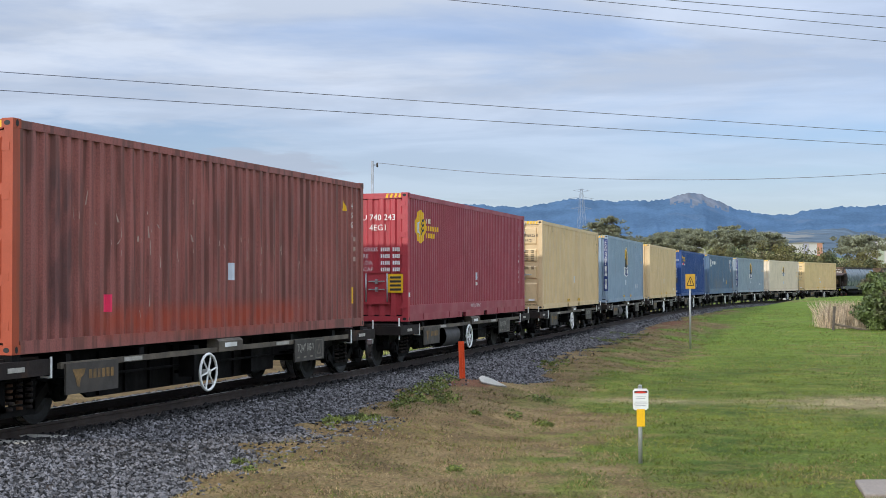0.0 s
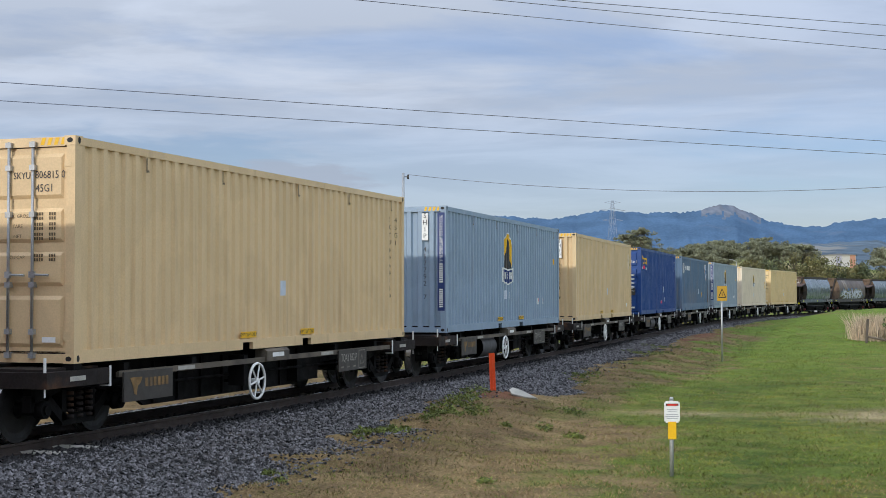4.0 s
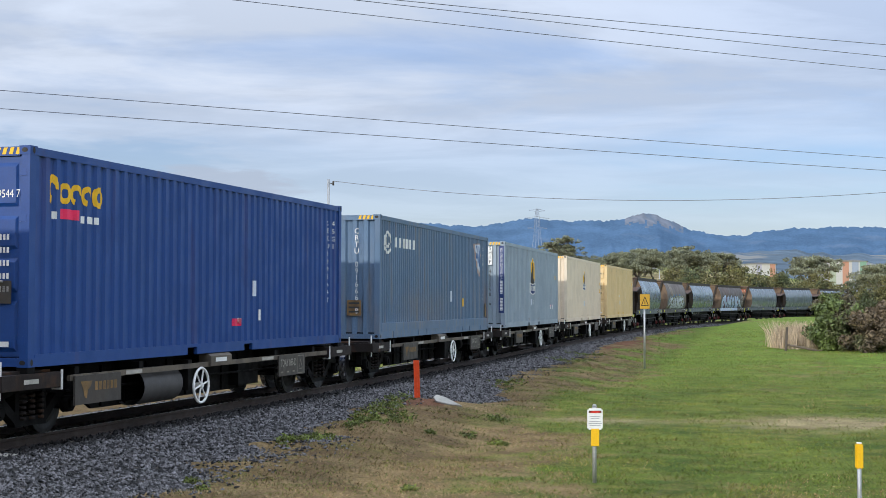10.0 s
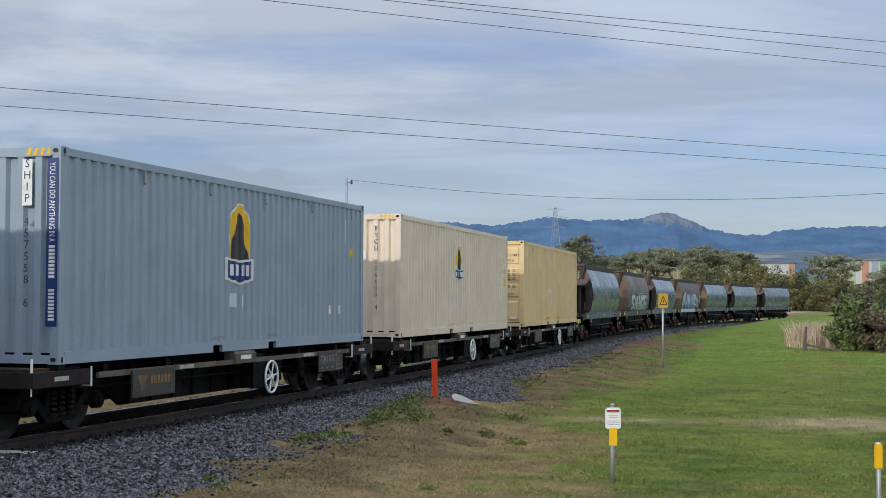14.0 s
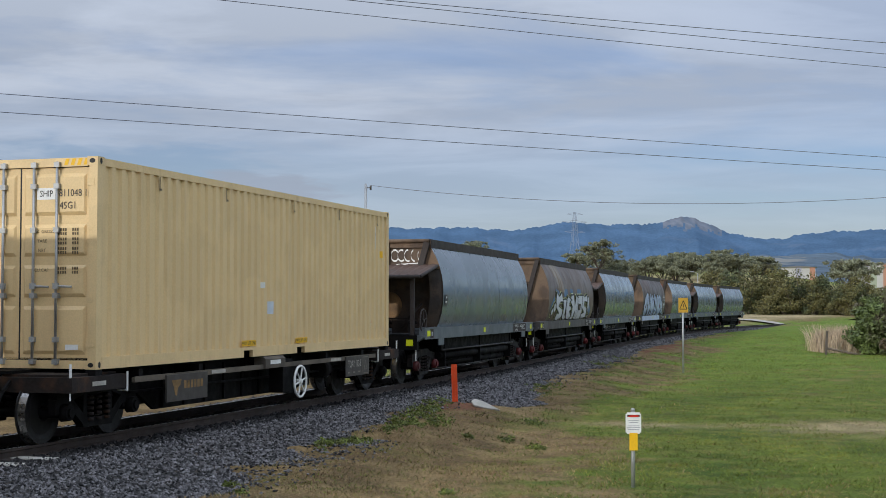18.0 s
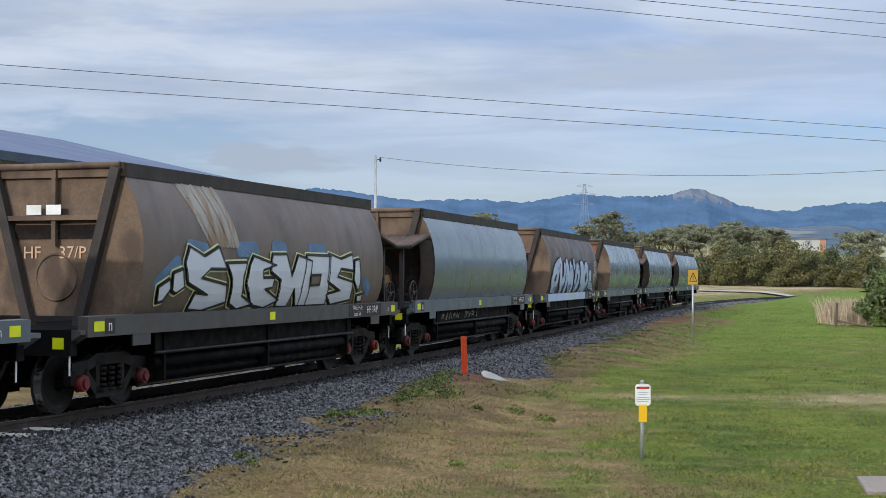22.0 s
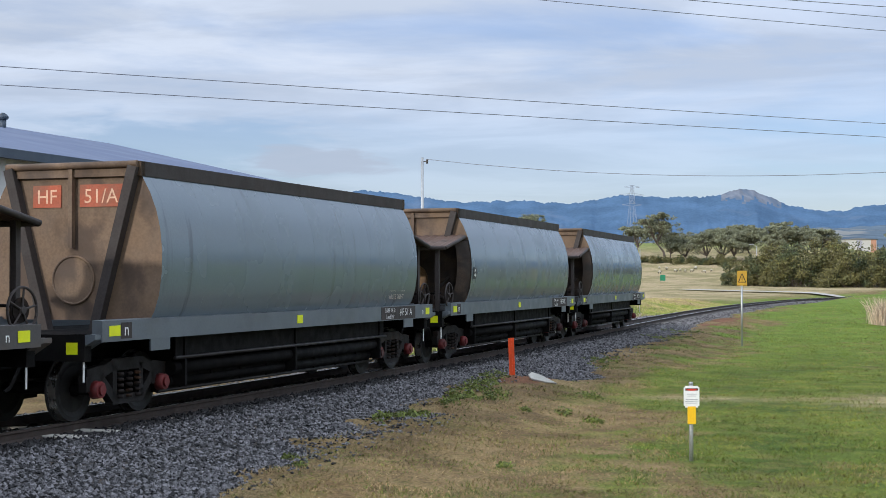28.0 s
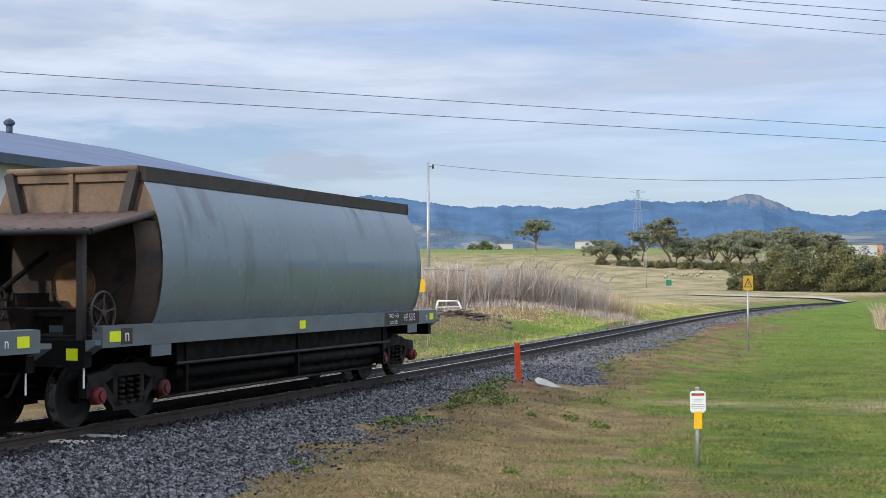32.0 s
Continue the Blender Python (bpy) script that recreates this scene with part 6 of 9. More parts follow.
M["bluff"] = mat("pinkish grey rock face, haze-tinted", lin(112, 117, 126), 1.0, 0, 0.14, 0.03, 0.09, 0.0, lin(90, 104, 120), 0.7, (5, 0.4, 0.8), (0.45, 0.6), spec=0.0, dirt_freq=0.008, stretch=(1, 0.08, 1))
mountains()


def foothills():
    """Lower country before the range: paddocks and scrub, their colours tinted blue-grey for haze."""
    bb = np.arange(-30, 32, 0.2)
    tt = np.linspace(0, 1, 40)
    X, F = [], []
    for b in bb:
        top = 0.0290 + 0.003 * noise.fractal(Vector((b * 0.5, 2, 0)), 0.9, 2.0, 4) + 0.0145 * bell(b, -4.5, 4.6) + 0.007 * bell(b, 15, 5)
        for t in tt:
            r = 900 + 1500 * t
            X.append((r * math.sin(radians(b)), r * math.cos(radians(b)), 2 + (top * 2400 - 2) * t ** 1.15 + 5 * noise.fractal(Vector((b * 0.9, t * 0.9, 9)), 0.9, 2.0, 2) * (0.2 + t)))
    n = len(tt)
    for i in range(len(bb) - 1):
        for j in range(n - 1):
            a = i * n + j
            F.append((a, a + 1, a + n + 1, a + n))
    me = bpy.data.meshes.new("foothills")
    me.from_pydata(X, [], F)
    me.polygons.foreach_set("use_smooth", [True] * len(F))
    me.materials.append(mat("far paddocks and scrub, paled by haze", lin(92, 105, 116), 1.0, 0, 0.2, 0.03, 0.25, 0.0, lin(146, 142, 132), 0.6, (1, 0.06, 1.0), (0.55, 0.62), spec=0.0, dirt_freq=0.02, stretch=(1, 0.05, 1)))
    return tagged(new("foothills", me), "far foothills of paddocks and scrub in haze-tinted colours", "hills", "", "structure")


foothills()


def leaves(bm_list, centre, radius, n, size, rng, squash=0.7, droop=0.0):
    """A clump of small leaf quads about a centre, appended to the lists of points and faces."""
    P, F = bm_list
    d = rng.standard_normal((n, 3))
    d /= np.linalg.norm(d, axis=1)[:, None]
    c = np.asarray(centre) + d * (radius * (0.55 + 0.5 * rng.random((n, 1)))) * np.array([1, 1, squash])
    u = rng.standard_normal((n, 3)); u /= np.linalg.norm(u, axis=1)[:, None]
    w = np.cross(u, d + 0.3 * rng.standard_normal((n, 3))); w /= np.linalg.norm(w, axis=1)[:, None] + 1e-9
    sz = size * (0.6 + 0.8 * rng.random((n, 1)))
    q = np.stack([c - u * sz - w * sz * 0.5, c + u * sz - w * sz * 0.5, c + u * sz + w * sz * 0.5, c - u * sz + w * sz * 0.5], 1)
    k = len(P)
    P.extend(q.reshape(-1, 3).tolist())
    F.extend([(k + 4 * i, k + 4 * i + 1, k + 4 * i + 2, k + 4 * i + 3) for i in range(n)])


def leaf_mesh(name, lists, material):
    me = bpy.data.meshes.new(name)
    me.from_pydata(lists[0], [], lists[1])
    me.materials.append(material)
    return me


def tree(seed, height, spread, material, label, trunk_frac=0.3, limbs=5, per=60, leaf=0.15, category="tree", name="gum_tree", group="gum trees on the far paddocks"):
    """A gum: a short bent trunk, limbs that rise and fork, flat uneven heads of leaf clumps at their ends with sky between."""
    rng = np.random.default_rng(seed)
    t = thing(name, label, category, group)
    bm = BM()
    lean = Vector((*(rng.normal(0, 0.06, 2) * height), 0))
    mid = lean * 0.3 + Vector((0, 0, height * trunk_frac * 0.55))
    top = lean + Vector((0, 0, height * trunk_frac))
    cyl(bm, (0, 0, -0.4), mid, height * 0.027, 8, height * 0.021, False); cyl(bm, mid, top, height * 0.021, 8, height * 0.015, False)
    lists = ([], [])
    for i in range(limbs):
        q = 6.283 * (i + 0.7 * rng.random()) / limbs
        rr = spread * (0.25 + 0.6 * rng.random())
        tall = 1.0 - 0.42 * (rr / spread) ** 1.5 - 0.22 * rng.random()
        c = lean + Vector((rr * math.cos(q), rr * math.sin(q), height * max(tall, trunk_frac + 0.1)))
        elbow = top.lerp(c, 0.5) + Vector((rng.normal(0, 0.05) * spread, rng.normal(0, 0.05) * spread, -0.03 * height))
        cyl(bm, top, elbow, height * 0.015, 6, height * 0.010, False); cyl(bm, elbow, c, height * 0.010, 5, height * 0.005, False)
        wid = spread * (0.28 + 0.16 * rng.random())
        for k in range(14):
            d = Vector((rng.normal(0, wid * 0.75), rng.normal(0, wid * 0.75), -abs(rng.normal(0, 0.45)) * wid))
            cyl(bm, elbow.lerp(c, 0.4 + 0.6 * rng.random()), c + d, height * 0.004, 4, height * 0.002, False)
            leaves(lists, c + d, wid * (0.32 + 0.28 * rng.random()), per, leaf, rng, 0.55)
    part("trunk", bm, M["bark"], t)
    part("crown", leaf_mesh("crown", lists, material), None, t)
    return t


def shrub(seed, height, spread, material, label, n=40, per=90, leaf=0.12, name="shrub", group="", category="shrub"):
    """A dense bush of billowing leaf clumps down to the ground."""
    rng = np.random.default_rng(seed)
    t = thing(name, label, category, group)
    lists = ([], [])
    bm = BM()
    heads = [(rng.random() * 6.283, math.sqrt(rng.random()) * 0.75, 0.62 + 0.38 * rng.random()) for _ in range(7)]
    for i in range(n * 2):
        q, rr, tall = heads[i % 7]
        px_, py_ = spread * (rr * math.cos(q) + rng.normal(0, 0.20)), spread * (rr * math.sin(q) + rng.normal(0, 0.20))
        k = min(1.0, math.hypot(px_, py_) / spread)
        zz = height * tall * math.sqrt(max(0.08, 1 - k * k * 0.9)) * (0.04 + 0.90 * rng.random() ** 0.75)
        c = Vector((px_, py_, zz))
        if i % 3 == 0:
            cyl(bm, (c.x * 0.5, c.y * 0.5, -0.1), c, 0.018 * height / 3, 5, 0.008 * height / 3, False)
        leaves(lists, c, height * (0.10 + 0.07 * rng.random()), per // 2, leaf, rng, 0.8)
    part("stem", bm, M["bark"], t)
    part("foliage", leaf_mesh("foliage", lists, material), None, t)
    return t


def far_trees():
    gum = "dark grey-green gum tree with a layered crown on the paddock"
    kinds = [tree(11 + i, h, sp, M["leaf_gum"], gum, tf, n, 62, 0.15) for i, (h, sp, tf, n) in
             enumerate(((10.3, 4.8, 0.28, 10), (8.2, 5.2, 0.10, 13), (12.8, 4.6, 0.34, 10), (9.4, 6.0, 0.16, 13), (10.6, 4.6, 0.28, 9)))]
    places = [(1.5, 430, 0, 1.0), (4.25, 350, 1, 0.8), (4.85, 354, 1, 0.6), (5.75, 356, 4, 0.85), (6.95, 336, 2, 1.0), (7.1, 350, 3, 0.75), (7.75, 345, 1, 0.75), (8.5, 336, 3, 0.85), (9.15, 342, 1, 1.02), (9.7, 334, 3, 0.9), (10.3, 336, 4, 0.85), (11.05, 330, 2, 0.82), (11.45, 326, 0, 0.84), (12.0, 332, 3, 0.95), (9.9, 372, 1, 1.0), (12.7, 340, 1, 1.0), (5.3, 362, 1, 0.55),
              (16.35, 262, 4, 0.95), (18.9, 266, 3, 0.8), (19.2, 250, 1, 1.0), (3.4, 800, 1, 1.2), (-0.6, 620, 3, 0.8), (2.2, 640, 1, 0.5)]
    used = set()
    for i, (b, r, k, sc) in enumerate(places):
        p = far_at(b, r)
        m = pose(p.x, p.y, p.z - 0.2, 0, 0, i * 67)
        ob = kinds[k] if k not in used else copy_thing(kinds[k], m)
        used.add(k)
        ob.matrix_world = m @ Matrix.Diagonal((sc, sc, sc, 1))
    hk = [shrub(31 + i, h, sp, M["leaf_hedge"], "olive-green wattle bush in the roadside thicket", 70, 190, 0.11, "wattle_bush", "thicket beyond the crossing", "bush") for i, (h, sp) in enumerate(((6.2, 5.0), (7.0, 5.5), (5.0, 4.6)))]
    used = set()
    for i, (b, r, k, sc) in enumerate(((10.0, 222, 2, 0.9), (11.1, 218, 0, 1.05), (12.3, 212, 1, 1.12), (13.5, 210, 0, 1.12), (14.6, 206, 1, 1.02), (15.8, 205, 1, 0.86), (16.9, 200, 0, 0.96), (18.0, 196, 1, 0.86), (19.2, 190, 0, 0.94), (20.4, 186, 1, 0.84), (21.6, 182, 0, 0.7), (11.8, 228, 1, 0.9), (14.0, 224, 1, 0.9), (5.0, 338, 2, 0.42), (5.5, 334, 0, 0.36), (6.0, 330, 2, 0.42), (6.5, 326, 1, 0.36), (7.0, 330, 2, 0.4), (7.5, 322, 0, 0.4), (8.0, 326, 1, 0.34), (8.5, 318, 2, 0.5), (9.0, 320, 0, 0.44), (9.4, 312, 1, 0.42), (4.2, 342, 0, 0.4))):
        p = far_at(b, r)
        m = pose(p.x, p.y, p.z - 0.2, 0, 0, i * 83)
        ob = hk[k] if k not in used else copy_thing(hk[k], m)
        used.add(k)
        ob.matrix_world = m @ Matrix.Diagonal((sc, sc, sc, 1))


def reeds(name, seed, count, place, h, material, label):
    """Standing dry stalks as one mesh of thin blades."""
    rng = np.random.default_rng(seed)
    P, F = [], []
    for i in range(count):
        x, y, z, k = place(rng)
        hh = h * (0.55 + 0.6 * rng.random()) * k
        q = rng.random() * 6.283
        w = 0.007 + 0.010 * rng.random()
        dx, dy = math.cos(q) * w, math.sin(q) * w
        lx, ly = rng.normal(0, 0.30, 2) * hh
        n = len(P)
        P += [(x - dx, y - dy, z), (x + dx, y + dy, z), (x + dx + lx * 0.4, y + dy + ly * 0.4, z + hh * 0.6), (x - dx + lx * 0.4, y - dy + ly * 0.4, z + hh * 0.6), (x + lx, y + ly, z + hh)]
        F += [(n, n + 1, n + 2, n + 3), (n + 3, n + 2, n + 4)]
    me = bpy.data.meshes.new(name)
    me.from_pydata(P, [], F)
    me.materials.append(material)
    return tagged(new(name, me), label, "dry grass", "", "stuff")


# ---- things beside the line ----
def stand(x, y, turn=0.0, dz=0.0):
    s, o = along([x], [y])
    z = float(land(x, y))
    if abs(o[0]) < 3.3:
        z = max(z, float(bed_z(s[0], o[0])))
    return pose(x, y, z + dz, 0, 0, turn)


M["faint"] = mat("small grey print", lin(150, 150, 152), 0.6, 0, 0.05, 4, 40, 0.0)


def sign_post():
    t = thing("marker_sign", "white warning sign and yellow plate on a grey steel post", "sign")
    part("post", cyl(BM(), (0, 0, -0.2), (0, 0, 1.04), 0.028, 12), M["galv"], t)
    bm = box(BM(), -0.105, 0.105, -0.045, -0.030, 0.72, 1.01)
    bmesh.ops.bevel(bm, geom=[e for e in bm.edges if abs(e.verts[0].co.y - e.verts[1].co.y) > 0.01], offset=0.02, segments=3, affect="EDGES")
    p = part("sign_plate", bm, M["white"], t)
    part("warning_strip", box(BM(), -0.085, 0.085, -0.049, -0.0455, 0.948, 0.978), M["signblack"], p)
    bm = BM()
    n = 16
    flat(bm, [(0.076 * math.cos(2 * math.pi * i / n), 0.0135 * math.sin(2 * math.pi * i / n)) for i in range(n)], on_front(0, -0.051, 0.96))
    part("warning_oval", bm, M["warnred"], p)
    bm = BM()
    for k, (wd, z) in enumerate(((0.14, 0.90), (0.12, 0.875), (0.16, 0.83), (0.18, 0.805), (0.15, 0.78))):
        flat(bm, [(-wd / 2, -0.0035), (wd / 2, -0.0035), (wd / 2, 0.0035), (-wd / 2, 0.0035)], on_front(0, -0.0475, z))
    part("lettering", bm, M["faint"], p)
    bm = box(BM(), -0.055, 0.055, -0.05, -0.03, 0.50, 0.735)
    part("yellow_plate", bm, M["yellow"], t)
    part("post_cap", cyl(BM(), (0, 0, 1.03), (0, 0, 1.06), 0.034, 12, 0.02), M["galv"], t)
    return t


def marker_post():
    t = thing("cable_marker", "grey steel marker post with a yellow plate in the grass", "marker post")
    part("post", cyl(BM(), (0, 0, -0.2), (0, 0, 0.98), 0.026, 12), M["galv"], t)
    bm = box(BM(), -0.042, 0.042, -0.036, 0.036, 0.70, 0.99)
    bmesh.ops.bevel(bm, geom=bm.edges[:], offset=0.012, segments=2, affect="EDGES")
    part("yellow_plate", bm, M["yellow"], t)
    part("post_cap", cyl(BM(), (0, 0, 0.99), (0, 0, 1.005), 0.03, 12), M["white"], t)
    return t


def crossing_sign():
    t = thing("trackside_sign", "yellow square sign with a black triangle on a tall grey pole", "sign")
    part("pole", cyl(BM(), (0, 0, -0.3), (0, 0, 2.66), 0.036, 10), M["galv"], t)
    bm = box(BM(), -0.175, 0.175, -0.06, -0.045, 2.14, 2.66)
    p = part("sign_plate", bm, M["signyellow"], t)
    bm = BM()
    for a, b in (((-0.13, 2.26), (0.13, 2.26)), ((0.13, 2.26), (0, 2.56)), ((0, 2.56), (-0.13, 2.26))):
        d = Vector((b[0] - a[0], b[1] - a[1])).normalized()
        n = Vector((-d.y, d.x)) * 0.014
        flat(bm, [(a[0] + n.x, a[1] + n.y), (b[0] + n.x, b[1] + n.y), (b[0] - n.x, b[1] - n.y), (a[0] - n.x, a[1] - n.y)], on_front(0, -0.062, 0))
    flat(bm, [(-0.012, 2.32), (0.012, 2.32), (0.012, 2.44), (-0.012, 2.44)], on_front(0, -0.0625, 0))
    part("triangle", bm, M["signblack"], p)
    for z in (2.25, 2.55):
        part("clamp", box(BM(), -0.06, 0.06, -0.045, 0.045, z - 0.015, z + 0.015), M["galv"], t)
    return t


def orange_post():
    t = thing("orange_marker", "bright orange channel-steel marker post in the ballast edge", "marker post")
    bm = BM()
    pts = [(-0.062, -0.03), (-0.062, 0.012), (0.062, 0.012), (0.062, -0.03), (0.05, -0.03), (0.05, 0.0), (0.012, 0.0), (0.012, -0.02), (-0.012, -0.02), (-0.012, 0.0), (-0.05, 0.0), (-0.05, -0.03)]
    V = strip(bm, [[(x, y, z) for x, y in pts] for z in (-0.4, 0.93)], closed=True)
    bm.faces.new(V[1]); bm.faces.new(V[0])
    part("channel", bm, M["post_orange"], t)
    return t


def slab(name, label, pts, z0, z1, m, material, cat):
    bm = BM()
    A, B = [bm.verts.new((x, y, z0)) for x, y in pts], [bm.verts.new((x, y, z1)) for x, y in pts]
    n = len(pts)
    for i in range(n):
        bm.faces.new((A[i], A[(i + 1) % n], B[(i + 1) % n], B[i]))
    bm.faces.new(A[::-1]); bm.faces.new(B)
    bmesh.ops.bevel(bm, geom=bm.edges[:], offset=0.012, segments=1, affect="EDGES")
    ob = tagged(new(name, mesh(name, bm, material)), label, cat)
    ob.matrix_world = m
    return ob


def wire_line(name, pts, r, label, seg=24, sag=0.0, group="overhead wires"):
    a, b = Vector(pts[0]), Vector(pts[1])
    bm = BM()
    rows = []
    w = (b - a).normalized()
    u = w.cross(Vector((0, 0, 1))).normalized()
    v = u.cross(w)
    for i in range(seg + 1):
        t = i / seg
        p = a.lerp(b, t) + Vector((0, 0, -4 * sag * t * (1 - t)))
        rows.append([p + (u * math.cos(q) + v * math.sin(q)) * r for q in (0, 1.5708, 3.1416, 4.7124)])
    strip(bm, rows, smooth=True, closed=True)
    return tagged(new(name, mesh(name, bm, M["wire"])), label, "power line", group)


# steel lightened and blued to sit back in the haze
M["farsteel"] = mat("far steel paled for haze", lin(140, 150, 166), 0.6, 0.0, 0.05, 1, 10, 0.0)


def lattice(bm, a, b, r):
    cyl(bm, a, b, r, 4, None, False)


def pylon(bearing, r, h):
    t = thing("transmission_tower", "far grey lattice transmission tower before the mountains", "pylon")
    bm = BM()
    levels = [(0, 3.2), (0.25, 2.3), (0.5, 1.5), (0.72, 0.95), (0.86, 0.8), (1.0, 0.35)]
    lv = [(f * h, w) for f, w in levels]
    C = [(1, 1), (-1, 1), (-1, -1), (1, -1)]
    for (z0, w0), (z1, w1) in zip(lv, lv[1:]):
        for i, (cx, cy) in enumerate(C):
            nx, ny = C[(i + 1) % 4]
            lattice(bm, (cx * w0, cy * w0, z0), (cx * w1, cy * w1, z1), 0.07)
            lattice(bm, (cx * w0, cy * w0, z0), (nx * w1, ny * w1, z1), 0.03)
            lattice(bm, (nx * w0, ny * w0, z0), (cx * w1, cy * w1, z1), 0.03)
    part("lattice", bm, M["farsteel"], t)
    for z, w in ((0.72 * h, 5.0), (0.86 * h, 6.2), (0.97 * h, 4.0)):
        bm = BM()
        for sx in (1, -1):
            lattice(bm, (0, 0, z + 0.8), (sx * w, 0, z), 0.09); lattice(bm, (sx * 0.8, 0, z - 0.4), (sx * w, 0, z), 0.09)
        part("cross_arm", bm, M["farsteel"], t)
    p = far_at(bearing, r)
    t.matrix_world = pose(p.x, p.y, p.z, 0, 0, 20)
    return t


def utility_pole(x, y, top):
    t = thing("utility_pole", "plain grey utility pole with a small insulator bracket", "power pole")
    z = float(land(x, y))
    part("pole", cyl(BM(), (0, 0, -0.5), (0, 0, top - z), 0.11, 12, 0.085), M["galv"], t)
    bm = BM()
    cyl(bm, (0, 0, top - z - 0.25), (0.3, -0.05, top - z - 0.25), 0.025, 6)
    cyl(bm, (0.3, -0.05, top - z - 0.38), (0.3, -0.05, top - z - 0.12), 0.06, 8)
    part("insulator_bracket", bm, M["board"], t)
    t.matrix_world = pose(x, y, z)
    return t


def shed():
    """Long metal shed beyond the line: its eave, roof slope, end wall."""
    t = thing("metal_shed", "long industrial shed with a blue-grey metal roof and pale corrugated walls", "shed")
    L0, L1, EAVE, RIDGE, SPAN = -40.0, 20.0, 5.22, 7.55, 20.0
    bm = BM()
    n = int((L1 - L0) / 0.25)
    line = [(L0 + i * 0.25, 0.03 if i % 2 else 0.0) for i in range(n + 1)]
    strip(bm, [[(d, a, z) for a, d in line] for z in (-0.5, EAVE)])
    part("front_wall", bm, M["walltin"], t)
    bm = BM()
    line = [(L0 - 0.3 + i * 0.2, 0.012 if i % 2 else 0.0) for i in range(int((L1 - L0 + 0.6) / 0.2) + 1)]
    strip(bm, [[(0.35, a, EAVE + d) for a, d in line], [(-SPAN / 2, a, RIDGE + d) for a, d in line], [(-SPAN - 0.35, a, EAVE + d) for a, d in line]])
    part("roof", bm, M["rooftin"], t)
    part("gutter", box(BM(), 0.30, 0.46, L0 - 0.3, L1 + 0.3, EAVE - 0.22, EAVE + 0.02), M["gutter"], t)
    for a in (L0, L1):
        bm = BM()
        V = [bm.verts.new(p) for p in ((0, a, -0.5), (0, a, EAVE), (-SPAN / 2, a, RIDGE - 0.05), (-SPAN, a, EAVE), (-SPAN, a, -0.5))]
        bm.faces.new(V)
        part("gable_wall", bm, M["walltin"], t)
    bm = BM()
    box(bm, -SPAN, -SPAN + 0.1, L0, L1, -0.5, EAVE)
    part("back_wall", bm, M["walltin"], t)
    v = part("roof_vent", cyl(BM(), (-SPAN / 2 + 0.6, VENT, RIDGE - 0.3), (-SPAN / 2 + 0.6, VENT, RIDGE + 0.16), 0.12, 14), M["gutter"], t, "round turbine roof vent")
    bm = BM()
    for k in range(5):
        z = RIDGE + 0.15 + k * 0.05
        cyl(bm, (-SPAN / 2 + 0.6, VENT, z), (-SPAN / 2 + 0.6, VENT, z + 0.05), (0.16, 0.20, 0.21, 0.18, 0.12)[k], 16, (0.20, 0.21, 0.18, 0.12, 0.03)[k])
    part("turbine", bm, M["gutter"], v)
    t.matrix_world = pose(SHED_X, SHED_Y, -0.1, 0, 0, -18)
    return t


VENT = 12.7
SHED_X, SHED_Y = -12.5, 35.0


# ---- placing the setting's things ----
def place_setting():
    sign_post().matrix_world = stand(2.66, 19.2, 4)
    crossing_sign().matrix_world = stand(8.75, 50.2, 6)
    marker_post().matrix_world = stand(5.43, 16.6, 6, -0.24)
    o = orange_post()
    p = rail_at(13.6, 2.62)
    o.matrix_world = pose(p.x, p.y, float(bed_z(0, 2.62)), 0, -2.0, -4)
    slab("concrete_offcut", "pale broken concrete offcut lying at the ballast edge", ((-0.34, 0.10), (-0.25, 0.20), (-0.02, 0.08), (0.36, -0.24), (0.06, -0.20), (-0.28, -0.06)), -0.05, 0.0, stand(1.02, 29.6, 0, 0.10) @ pose(0, 0, 0, 32, 0, 0) @ Matrix.Diagonal((0.85, 0.9, 1, 1)), M["concrete"], "concrete")
    slab("concrete_slab", "small square concrete slab set in the lawn", ((-0.12, -0.6), (1.5, -0.6), (1.5, 0.65), (0.12, 0.6)), -0.2, 0.05, stand(4.80, 16.4, 0), M["oldslab"], "slab")
    far_trees()
    b = shrub(71, 3.2, 1.7, M["leaf_bush"], "dense dark green shrub at the field's edge", 70, 420, 0.065, "shrub")
    b.matrix_world = stand(21.3, 67.6)
    b = shrub(72, 3.0, 2.6, M["leaf_brown"], "brown-green twiggy shrub beside the dense one", 60, 380, 0.06, "shrub")
    b.matrix_world = stand(23.3, 66.2)

    def clump(rng):
        x, y = 20.4 + float(np.clip(rng.normal(0, 0.7), -1.2, 1.3)), 71.5 + rng.normal(0, 0.9)
        return x, y, float(land(x, y)) - 0.05, 1.0
    reeds("reed_clump", 5, 2200, clump, 1.35, M["reedstalk"], "clump of tall mauve-brown dry reeds by an old fence post")
    t = thing("old_fence", "leaning weathered timber fence post with a fallen rail", "fence")
    part("post", box(BM(), -0.045, 0.045, -0.045, 0.045, -0.3, 1.15), M["bark"], t)
    bm = BM()
    cyl(bm, (0.1, 0.1, 0.3), (2.2, -0.4, 0.03), 0.05, 6)
    part("rail", bm, M["wood"], t)
    t.matrix_world = stand(18.6, 67.6, 10) @ pose(0, 0, 0, 0, 4, 0)
    utility_pole(-4.33, 87, 9.36)
    pylon(5.6, 640, 32)
    shed()
    wire_line("service_wire", (sky_point(766, 291, 86.9), sky_point(1960, 286, 74)), 0.016, "thin service wire strung from the pole", 30, 1.05)
    wires()
    fence_yard()
    far_buildings()
    road()


